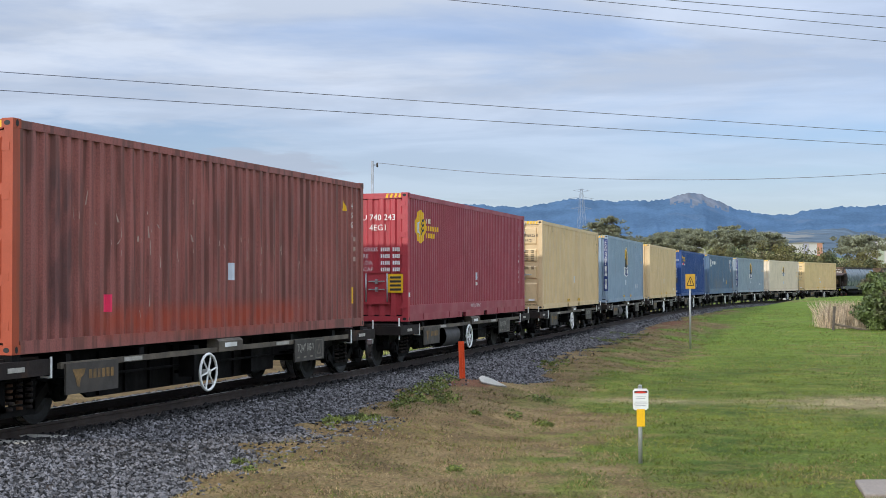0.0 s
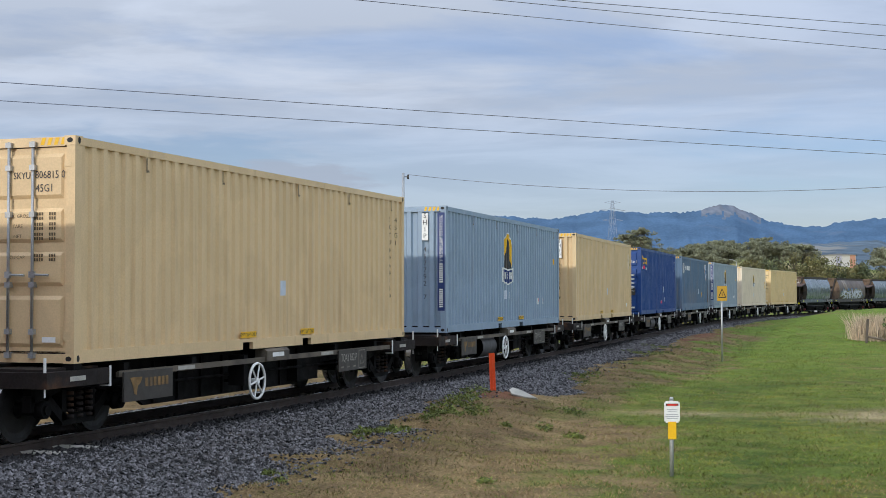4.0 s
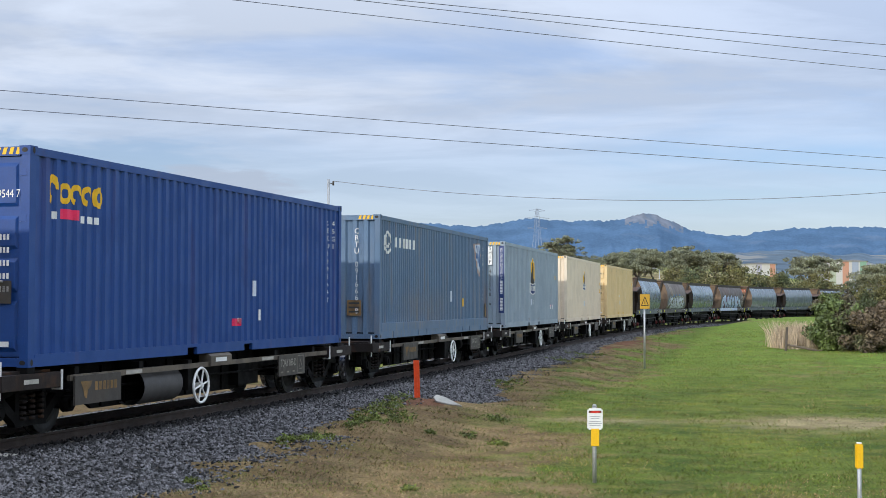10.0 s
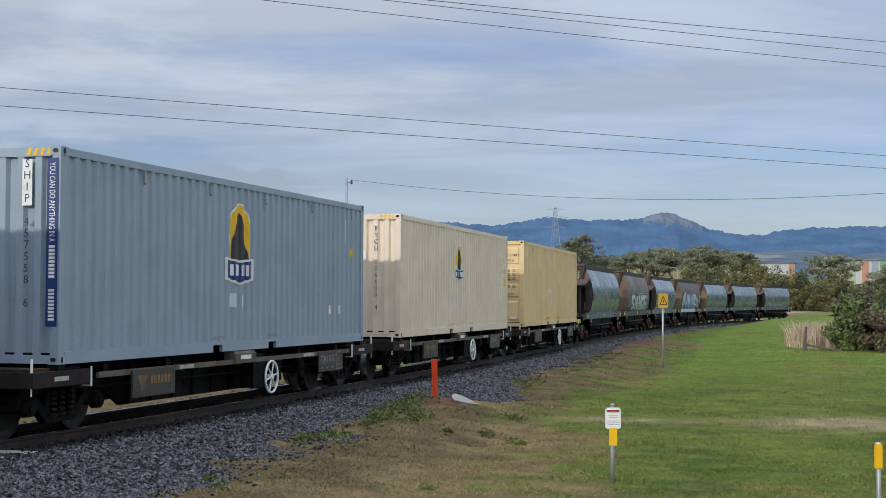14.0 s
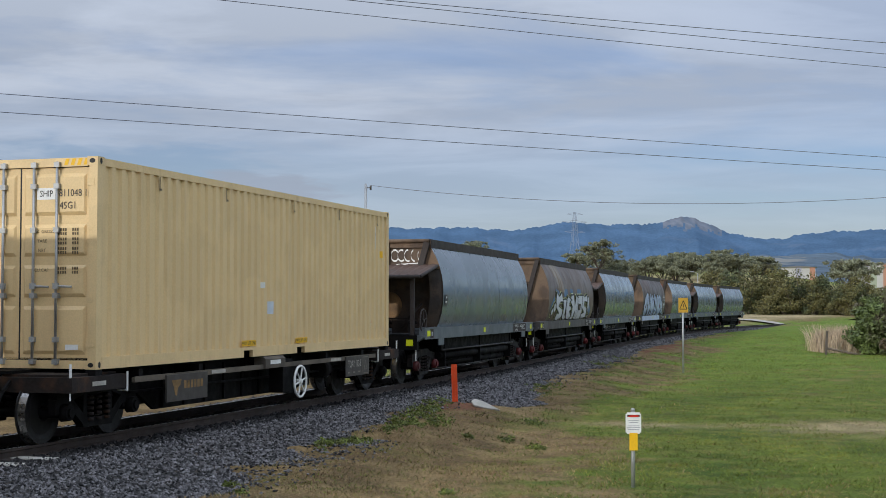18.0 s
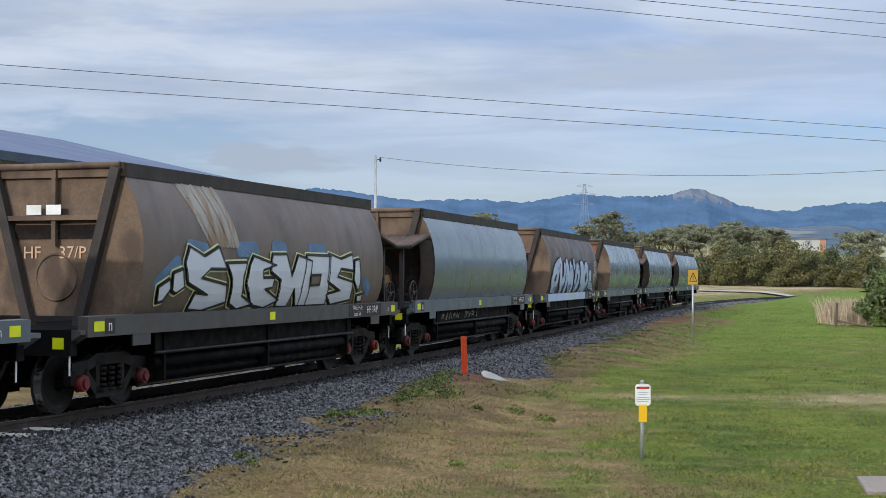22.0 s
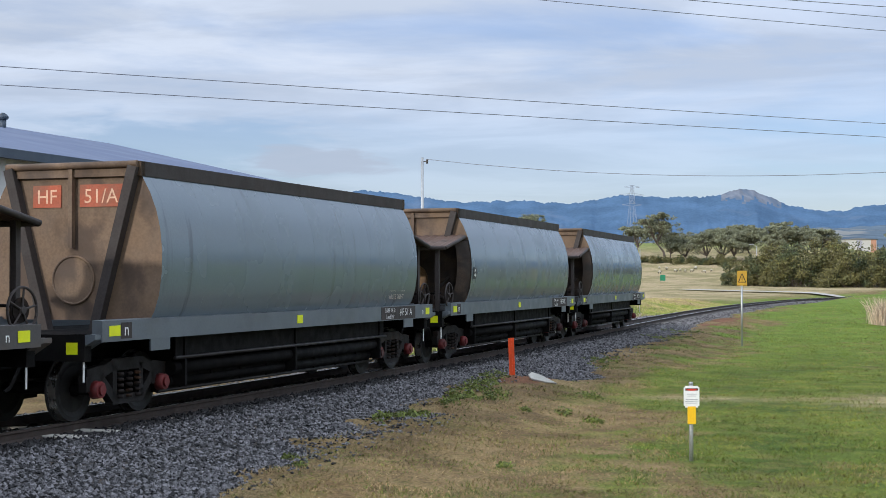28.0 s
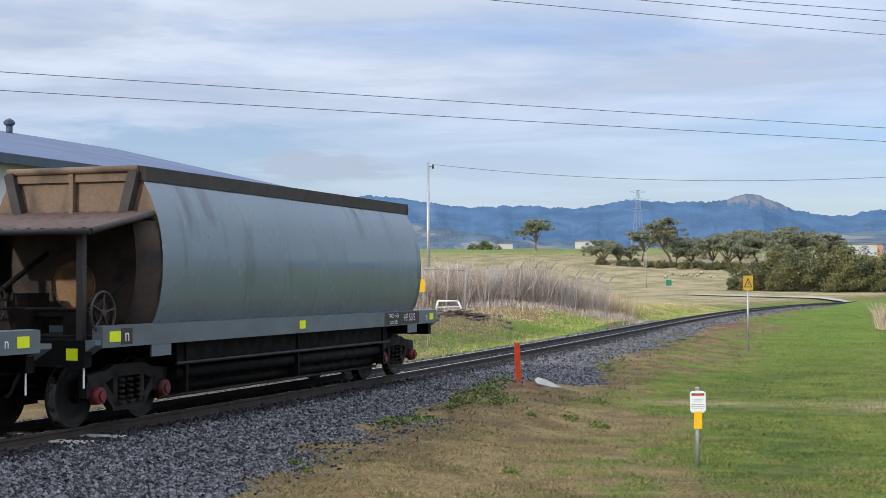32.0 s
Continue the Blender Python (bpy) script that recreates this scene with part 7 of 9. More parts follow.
def bear(x):
    """Bearing of a column of the view at the end of the clip."""
    return math.degrees(math.atan((x - 784) / 2505)) - 2.25


def sky_point(x, y, depth):
    b = radians(bear(x))
    d = depth / math.cos(radians(bear(x)) + radians(2.25))
    return Vector((d * math.sin(b), d * math.cos(b), EYE_H + (504 - y) / 2505 * depth))


def wires():
    for pa, pb in (((0, 117, 45), (1568, 223, 63)), ((0, 150, 45), (1568, 247, 63)), ((965, 0, 50), (1568, 57, 57)), ((1225, 0, 50), (1568, 32, 54)), ((1400, 0, 50), (1568, 13, 52))):
        a, b = sky_point(*pa), sky_point(*pb)
        d = (b - a)
        k0, k1 = (0.9, 0.9) if pa[0] == 0 else (1.6 * 603 / (1568 - pa[0]), 603 / (1568 - pa[0]))
        wire_line("power_line", (a - d * k0, b + d * k1), 0.013, "thin overhead power line strung across the sky", 30, 0.15)


def fence_yard():
    """An overgrown yard: cranked posts, sagging mesh, a pipe gate, dead brush and bleached grass."""
    t = thing("yard_fence", "pale security fence with cranked leaning posts round an overgrown yard", "fence")
    a, b, back = Vector((-0.75, 75.0)), Vector((6.1, 80.0)), Vector((4.9, 92.0))
    rnd = random.Random(3)
    P = []
    spots = [a.lerp(b, u) for u in (0, 0.14, 0.26, 0.37, 0.49, 0.61, 0.73, 0.86, 1.0)] + [b.lerp(back, u) for u in (0.3, 0.6, 0.9)]
    for i, p in enumerate(spots):
        z = float(land(p.x, p.y))
        lean = rnd.uniform(0.05, 0.32)
        bm = BM()
        q = Vector((p.x + lean, p.y, z + 2.05))
        cyl(bm, (p.x, p.y, z - 0.2), q, 0.034, 8)
        mid = q + Vector((0.12, -0.05, 0.24))
        cyl(bm, q, mid, 0.034, 8); cyl(bm, mid, q + Vector((0.42, -0.2, 0.42)), 0.03, 8)
        part("fence_post", bm, M["fencepost"], t)
        P.append((Vector((p.x, p.y, z)), q))
    bm = BM()
    for (p0, q0), (p1, q1) in zip(P, P[1:]):
        cyl(bm, q0.lerp(q1, 0) + Vector((0, 0, -0.1)), q1 + Vector((0, 0, -0.1)), 0.012, 5, None, False)
        m = 14
        for k in range(m):
            u, v = k / m, min(1, k / m + 0.35)
            lo, hi, lo2, hi2 = p0.lerp(p1, u), q0.lerp(q1, u), p0.lerp(p1, v), q0.lerp(q1, v)
            cyl(bm, lo.lerp(hi, 0.02), lo2.lerp(hi2, 0.95), 0.0035, 3, None, False)
            cyl(bm, lo.lerp(hi, 0.95), lo2.lerp(hi2, 0.02), 0.0035, 3, None, False)
    part("wire_mesh", bm, M["fencepost"], t)
    g = thing("yard_gate", "grey pipe gate between leaning posts at the yard", "gate")
    z = float(land(-2.6, 73))
    for k, (x, lean) in enumerate(((-3.9, 0.0), (-2.75, 0.18), (-1.75, 0.05))):
        part("post", cyl(BM(), (x, 73, z - 0.3), (x + lean, 73, z + 2.35), 0.045, 8), M["fencepost"], g)
    part("top_rail", cyl(BM(), (-3.9, 73, z + 2.2), (-1.75, 73, z + 2.14), 0.035, 8), M["fencepost"], g)
    part("brace", cyl(BM(), (-3.5, 73, z + 2.5), (-3.1, 73, z + 2.2), 0.03, 8), M["fencepost"], g)

    def yard(rng):
        u, v = -0.5 + 1.5 * rng.random(), rng.random()
        p = a.lerp(b, u)
        x, y = p.x - v * 1.5 + rng.normal(0, 0.3), p.y + 0.3 + v * 13
        return x, y, float(land(x, y)) - 0.05, (1.0 if u < 0.45 else 0.72) * (0.7 + 0.7 * float(vnoise(x * 0.8, y * 0.8)))
    reeds("dry_brush", 8, 15000, yard, 2.0, M["drybrush"], "tangle of grey dead brush filling the yard")

    def pale(rng):
        u, v = 0.3 + 0.9 * rng.random(), rng.random()
        p = a.lerp(b, u)
        x, y = p.x + v * 1.0 + rng.normal(0, 0.4), p.y + 1.5 + v * 14
        return x, y, float(land(x, y)) - 0.05, 0.9
    reeds("bleached_grass", 18, 6000, pale, 1.5, M["drygrass"], "bleached tall dry grass behind the fence")

    def verge(rng):
        u = -0.3 + 1.9 * rng.random()
        p = a.lerp(b, u)
        x, y = p.x + rng.normal(0.2, 0.8), p.y - 0.3 + rng.normal(0, 0.8)
        return x, y, float(land(x, y)) - 0.03, 0.5 * float(vnoise(x * 1.3, y)) + 0.15
    for i in range(24):
        u = -0.45 + 1.1 * rnd.random()
        p = a.lerp(b, u)
        x, y = p.x + rnd.uniform(-0.6, 0.4), p.y - 0.4 + rnd.random() * 4
        sh = bramble(90 + i, 1.5 + 1.0 * rnd.random())
        sh.matrix_world = pose(x, y, float(land(x, y)) - 0.1, 0, 0, rnd.uniform(0, 360))
    debris(rnd)
    reeds("dry_verge", 9, 3600, verge, 1.0, M["drybrush"], "low grey dead brush along the fence")


def bramble(seed, h):
    """A leafless bush: canes that fork and arch."""
    rng = random.Random(seed)
    t = thing("bramble", "leafless grey bramble bush in the fenced yard", "shrub", "brambles in the yard")
    bm = BM()

    def cane(p, d, length, r, depth):
        q = p + d * length
        cyl(bm, p, q, r, 4, r * 0.6, False)
        if depth:
            for k in range(3 if depth > 1 else 4):
                e = (d + Vector((rng.gauss(0, 0.5), rng.gauss(0, 0.5), rng.gauss(0.05, 0.3)))).normalized()
                cane(p.lerp(q, rng.uniform(0.55, 1.0)), e, length * rng.uniform(0.45, 0.7), r * 0.6, depth - 1)
    for i in range(9):
        q = rng.random() * 6.283
        cane(Vector((0.25 * math.cos(q), 0.25 * math.sin(q), 0)), Vector((0.5 * math.cos(q), 0.5 * math.sin(q), 1)).normalized(), h * 0.5, 0.018, 3)
    part("cane", bm, M["drybrush"], t)
    return t


M["dimink"] = mat("faded brown lettering", lin(104, 88, 62), 0.6, 0, 0.05, 4, 40, 0.0)
M["scuff"] = mat("bare scuffed metal", lin(176, 150, 138), 0.6, 0, 0.2, 4, 40, 0.0)
M["fencepost"] = mat("weathered galvanised fence steel", lin(164, 156, 150), 0.7, 0.2, 0.12, 3, 40, 0.05, RUST, 0.4)


def debris(rnd):
    """Rubbish on the bank below the fence: planks, a white pipe frame, rocks."""
    for i in range(16):
        x, y = -3.4 + rnd.random() * 2.6, 65.5 + rnd.random() * 4
        bm = box(BM(), -0.08, 0.08, -0.7 - rnd.random() * 0.6, 0.8, 0, 0.05)
        ob = tagged(new("plank", mesh("plank", bm, M["wood"])), "grey weathered plank dumped on the bank", "plank", "rubbish on the bank")
        ob.matrix_world = pose(x, y, float(land(x, y)) + 0.06 + 0.08 * rnd.random(), rnd.uniform(-12, 12), rnd.uniform(-10, 10), rnd.uniform(0, 180))
    for i in range(20):
        x, y = -3.4 + rnd.random() * 4.2, 63.5 + rnd.random() * 6
        bm = BM()
        bmesh.ops.create_icosphere(bm, subdivisions=1, radius=0.10 + 0.14 * rnd.random())
        for v in bm.verts:
            v.co *= rnd.uniform(0.7, 1.2)
            v.co.z *= 0.6
        ob = tagged(new("rock", mesh("rock", bm, M["wood"])), "grey broken rock on the bank", "rock", "rubbish on the bank")
        ob.matrix_world = pose(x, y, float(land(x, y)) + 0.04, 0, 0, rnd.uniform(0, 360))
    t = thing("pipe_frame", "bent white pipe frame lying among the rubbish", "pipe frame")
    bm = BM()
    for p, q in (((-0.9, 0, 0.0), (-0.75, 0, 0.62)), ((-0.75, 0, 0.62), (0.3, 0.1, 0.60)), ((0.3, 0.1, 0.60), (0.55, 0.1, 0.05))):
        cyl(bm, p, q, 0.045, 8)
    part("pipe", bm, M["white"], t)
    part("brace", cyl(BM(), (-0.8, 0, 0.3), (0.4, 0.1, 0.32), 0.03, 8), M["white"], t)
    t.matrix_world = pose(-2.3, 70.5, float(land(-2.3, 70.5)) + 0.02, 0, 0, 15)
    for i, (x, y) in enumerate(((-3.95, 73.4), (-0.28, 78.0))):
        t = thing("yard_sign", "pale weathered board fixed to the yard fence" if i else "yellow warning board on the yard gate", "sign")
        part("board", box(BM(), -0.38 if i else -0.22, 0.38 if i else 0.22, -0.02, 0.02, 1.25 if i else 1.1, 2.0 if i else 1.75), M["boardtext"] if i else M["yellow"], t)
        for sx in (-0.16, 0.16):
            part("post", cyl(BM(), (sx, 0.05, -0.2), (sx, 0.05, 2.0 if i else 1.75), 0.03, 8), M["fencepost"], t)
        t.matrix_world = pose(x, y - 1.6, float(land(x, y - 1.6)), 0, 0, 10)


M["fleece"] = mat("off-white fleece", lin(190, 182, 166), 0.9, 0, 0.1, 3, 30, 0.1)


def sheep(m):
    t = thing("sheep", "pale woolly sheep grazing in the dry paddock", "sheep", "flock in the paddock")
    bm = BM()
    bmesh.ops.create_icosphere(bm, subdivisions=2, radius=0.30, matrix=Matrix.Translation((0, 0, 0.62)) @ Matrix.Diagonal((0.8, 1.5, 0.85, 1)))
    part("fleece", bm, M["fleece"], t)
    bm = BM()
    bmesh.ops.create_icosphere(bm, subdivisions=1, radius=0.14, matrix=Matrix.Translation((0, 0.66, 0.5)) @ Matrix.Diagonal((0.8, 1.3, 0.9, 1)))
    part("head", bm, M["board"], t)
    for x in (-0.15, 0.15):
        for y in (-0.32, 0.32):
            part("leg", cyl(BM(), (x, y, 0), (x, y, 0.5), 0.05, 6), M["board"], t)
    t.matrix_world = m @ Matrix.Scale(0.72, 4)
    return t


def far_buildings():
    def block(bearing, r, w, d, h, turn, name, label, wall, z=None):
        t = thing(name, label, "warehouse", "far buildings")
        part("wall", box(BM(), -w / 2, w / 2, 0, d, -9, h), wall, t)
        bm = BM()
        prism(bm, [(-w / 2 - 0.4, h), (w / 2 + 0.4, h), (0, h + 0.4)], -0.4, d + 0.4)
        part("roof", bm, M["darkroof"], t)
        p = far_at(bearing, r)
        t.matrix_world = pose(p.x, p.y, p.z if z is None else z, 0, 0, turn)
        return t
    t = block(14.36, 420, 9.7, 10, 9.0, -15, "warehouse", "white warehouse with pale coloured panels", M["whitewall"], 4.0)
    for x, c in ((0.2, "panel_lilac"), (4.0, "panel_orange")):
        part("wall_panel", box(BM(), x - 0.75, x + 0.75, -0.12, -0.02, 0, 8.9), M[c], t)
    t = block(17.45, 430, 15.2, 10, 10.0, -18, "warehouse", "white warehouse with a bright orange panel", M["whitewall"], 4.0)
    for x, c in ((-4.2, "panel_lilac"), (-1.9, "panel_green"), (1.7, "panel_orange"), (4.4, "farsteel"), (6.6, "panel_jade")):
        part("wall_panel", box(BM(), x - 0.9, x + 0.9, -0.12, -0.02, 0, 9.8), M[c], t)
    first = None
    rnd = random.Random(6)
    for i in range(11):
        p = far_at(bear(1172 + i * 9.5 + rnd.uniform(-9, 9)), 292 + rnd.uniform(-9, 12))
        m = pose(p.x, p.y, p.z, 0, 0, rnd.uniform(0, 360))
        first = sheep(m) if first is None else (copy_thing(first, m), first)[1]
    block(3.45, 620, 8, 10, 3.6, -4, "farm_shed", "small white far shed", M["whitewall"], 17.0)
    block(0.27, 620, 6.5, 10, 1.3, 0, "farm_shed", "low white far shed", M["whitewall"], 18.5)
    block(1.6, 640, 24, 12, 0.9, 0, "farm_shed", "low pale far shed among trees", M["whitewall"], 17.0)
    for k, (x, sc) in enumerate(((836, 0.36), (858, 0.55), (882, 0.26))):
        hb = shrub(130 + k, 6.5, 5.0, M["leaf_bush"], "dark rounded bush on the crest of the paddock", 26, 90, 0.2, "crest_bush", "bushes on the crest", "bush")
        p = far_at(bear(x), 445)
        hb.matrix_world = pose(p.x, p.y, p.z - 0.2) @ Matrix.Diagonal((sc, sc, sc, 1))
    t = thing("green_cabinet", "green field cabinet standing in the dry paddock", "cabinet")
    bm = box(BM(), -0.45, 0.45, -0.35, 0.35, -0.2, 1.0)
    bmesh.ops.bevel(bm, geom=bm.edges[:], offset=0.06, segments=2, affect="EDGES")
    part("body", bm, M["cabinet"], t)
    p = far_at(bear(1183), 250)
    t.matrix_world = pose(p.x, p.y, p.z)
    for x, r, h in ((1143, 240, 5.6), (1350, 286, 5.2)):
        t = thing("street_lamp", "slim grey street lamp with a curved arm", "street lamp", "far street lamps")
        bm = cyl(BM(), (0, 0, -0.3), (0, 0, h), 0.08, 8, 0.06)
        for k in range(5):
            q0, q1 = k * 0.3, (k + 1) * 0.3
            cyl(bm, (-1.0 * math.sin(q0) * 0.8, 0, h + 0.4 * math.sin(q0)), (-1.0 * math.sin(q1) * 0.8, 0, h + 0.4 * math.sin(q1)), 0.05, 6)
        part("pole", bm, M["galv"], t)
        part("lamp_head", box(BM(), -1.5, -0.8, -0.1, 0.1, h + 0.34, h + 0.46), M["galv"], t)
        p = far_at(bear(x), r)
        t.matrix_world = pose(p.x, p.y, p.z)


# panel tints greyed in colour for the distance haze
M["panel_lilac"] = mat("lilac wall panel", lin(166, 164, 178), 0.7, 0, 0.04, 0.1, 2, 0)
M["panel_orange"] = mat("orange wall panel", lin(178, 130, 106), 0.7, 0, 0.04, 0.1, 2, 0)
M["panel_green"] = mat("lime wall panel", lin(158, 166, 144), 0.7, 0, 0.04, 0.1, 2, 0)
M["panel_jade"] = mat("jade wall panel", lin(122, 156, 134), 0.7, 0, 0.04, 0.1, 2, 0)
M["cabinet"] = mat("green cabinet paint", lin(28, 118, 84), 0.5, 0, 0.08, 1, 20, 0.02)


def road():
    bm = BM()
    rows = []
    for k in range(41):
        u = k / 40
        x, y = 25 + 60 * u, 183 - 116 * u + 12 * u * u
        w = 1.5
        rows.append([(x - w * 0.94, y - w * 0.34, float(land(x - w * 0.94, y - w * 0.34)) + 0.16), (x + w * 0.94, y + w * 0.34, float(land(x + w * 0.94, y + w * 0.34)) + 0.16)])
    strip(bm, rows)
    tagged(new("road", mesh("road", bm, M["road"])), "pale gravelly road crossing beyond the field", "road", "", "structure")


def blades(name, count, seed, wet, material, label, beyond=False):
    """Short grass as one mesh of single blades, thick near the camera; wet: keeps the green or the dry part; beyond: the strip across the line."""
    rng = np.random.default_rng(seed)
    if beyond:
        s = 25 + 83 * rng.random(count) ** 1.1
        o = -2.9 - 8 * rng.random(count) ** 1.2
        h = np.interp(s, S, HEAD)
        x, y = np.interp(s, S, TX) + o * np.cos(h), np.interp(s, S, TY) - o * np.sin(h)
        r = np.hypot(x, y)
        dry = np.clip(0.25 + 0.06 * (-o - 3) + 0.9 * blotch(x * 0.7, y * 0.7) + np.exp(-((x + 2.2) / 3.6) ** 2 - ((y - 70) / 8) ** 2), 0.05, 0.95)
        keep = (rng.random(count) > dry) == wet
    else:
        r = 13.5 * (115 / 13.5) ** (rng.random(count) ** 1.2)
        b = np.radians(-17 + 39 * rng.random(count))
        x, y = r * np.sin(b), r * np.cos(b)
        s, o = along(x, y)
        dry = 0.07 + 0.78 * dryness(x, y, s, o)
        keep = (o > verge_edge(s) + 0.15) & ((rng.random(count) > dry) == wet) & (rng.random(count) > 0.9 * np.maximum(worn(x, y), red_earth(s, o)))
    tuft = vnoise(x * 2.3, y * 2.3)
    keep &= rng.random(count) < 0.35 + tuft
    x, y, r, tuft = x[keep], y[keep], r[keep], tuft[keep]
    n = len(x)
    z = land(x, y)
    k = 1 + 0.02 * (r - 14)
    h = (0.010 + 0.022 * rng.random(n)) * np.minimum(k, 2.2) * (0.5 + 1.1 * tuft) * (1.7 if beyond else 1.0)
    w = (0.0045 + 0.005 * rng.random(n)) * k
    q = rng.random(n) * 6.283
    lx, ly = rng.normal(0, 0.04, n), rng.normal(0, 0.04, n)
    V = np.stack([np.stack([x - w * np.cos(q), y - w * np.sin(q), z - 0.01], -1), np.stack([x + w * np.cos(q), y + w * np.sin(q), z - 0.01], -1), np.stack([x + lx, y + ly, z + h], -1)], 1)
    me = bpy.data.meshes.new(name)
    me.from_pydata(V.reshape(-1, 3).tolist(), [], np.arange(3 * n).reshape(-1, 3).tolist())
    me.materials.append(material)
    return tagged(new(name, me), label, "grass", "", "stuff")


def weeds():
    rng = np.random.default_rng(12)
    # plan place and reach of each patch
    spots = [(-1.52, 22.4, 0.26, 0.4), (-1.22, 22.9, 0.18, 0.35), (-1.7, 21.9, 0.12, 0.25), (-0.62, 25.6, 0.22, 0.7), (-0.42, 26.8, 0.28, 0.8), (-0.30, 28.2, 0.26, 0.9), (-0.08, 29.6, 0.24, 0.9), (0.12, 30.9, 0.18, 0.7), (0.0, 26.4, 0.22, 0.5), (-0.75, 24.6, 0.14, 0.4),
             (1.72, 24.2, 0.10, 0.2), (1.25, 25.2, 0.06, 0.15), (0.55, 24.9, 0.05, 0.12), (1.95, 28.4, 0.14, 0.35), (-2.62, 18.2, 0.05, 0.08), (-2.4, 17.6, 0.04, 0.07), (0.15, 18.4, 0.05, 0.06), (2.9, 38.0, 0.3, 0.8), (6.4, 51.5, 0.5, 0.9), (7.6, 57.0, 0.5, 1.0)]
    for x0, y0, kx, ky in spots:
        lists = ([], [])
        for j in range(int(4 + 130 * kx)):
            x, y = x0 + rng.normal(0, kx * 0.75), y0 + rng.normal(0, ky * 0.75)
            (a,), (b,) = along([x], [y])
            z = max(float(land(x, y)), float(bed_z(a, b)) if b < 4.5 else -9)
            leaves(lists, (x, y, z + 0.03), 0.08, 16, 0.018, rng, 0.6)
        tagged(new("weed_clump", leaf_mesh("weed_clump", lists, M["weed"])), "low green weeds at the edge of the ballast", "weed", "weeds along the ballast", "stuff")


M["oldslab"] = mat("old stained concrete", lin(142, 130, 118), 0.95, 0, 0.15, 2, 30, 0.2, lin(110, 98, 84), 0.5)
M["road"] = mat("pale worn road", lin(162, 156, 144), 0.95, 0, 0.08, 0.5, 8, 0.1)

place_setting()
weeds()
blades("far_turf", 70000, 23, True, M["rough_turf"], "rough green grass beyond the line", True)
blades("far_dry_turf", 70000, 24, False, M["rough_straw"], "rough dry grass beyond the line", True)
blades("green_turf", 380000, 21, True, M["turf"], "short mown green grass blades")
blades("dry_turf", 300000, 22, False, M["straw"], "short dry brown grass blades")


# ---- the train ----
FRONTS = [-1.05, 14.05, 29.11, 44.16, 59.15, 74.16, 89.11, 104.10, 119.00, 133.97]     # container fronts at the start
H_FIRST, H_PITCH = 148.4, 13.68
# seconds and metres run
RUN = [(0, 0), (2.5, 18.5), (6, 44.25), (9, 66.4), (13, 96.05), (16.5, 122.0), (19, 140.2), (20, 147.45), (22, 161.85), (24, 175.95), (27, 196.8), (32, 231.2)]


def run_at(t):
    """Metres run since the start: a smooth curve through the table."""
    T, D = np.array([a for a, _ in RUN], float), np.array([b for _, b in RUN], float)
    g = np.gradient(D, T)
    i = int(np.clip(np.searchsorted(T, t) - 1, 0, len(T) - 2))
    h = T[i + 1] - T[i]
    u = (t - T[i]) / h
    return (2 * u ** 3 - 3 * u ** 2 + 1) * D[i] + (u ** 3 - 2 * u ** 2 + u) * h * g[i] + (-2 * u ** 3 + 3 * u ** 2) * D[i + 1] + (u ** 3 - u ** 2) * h * g[i + 1]


def carried_pose(s_front, p0, p1, z=0.0):
    """Pose of a vehicle whose y = 0 is at s_front and whose pivots are at p0 and p1."""
    a, b = rail_at(s_front + p0), rail_at(s_front + p1)
    h = math.atan2(b.x - a.x, b.y - a.y)
    return pose(a.x - math.sin(h) * p0, a.y - math.cos(h) * p0, z, 0, 0, -math.degrees(h))


MOVERS = []          # (thing, front at the start, first pivot, second pivot, height)


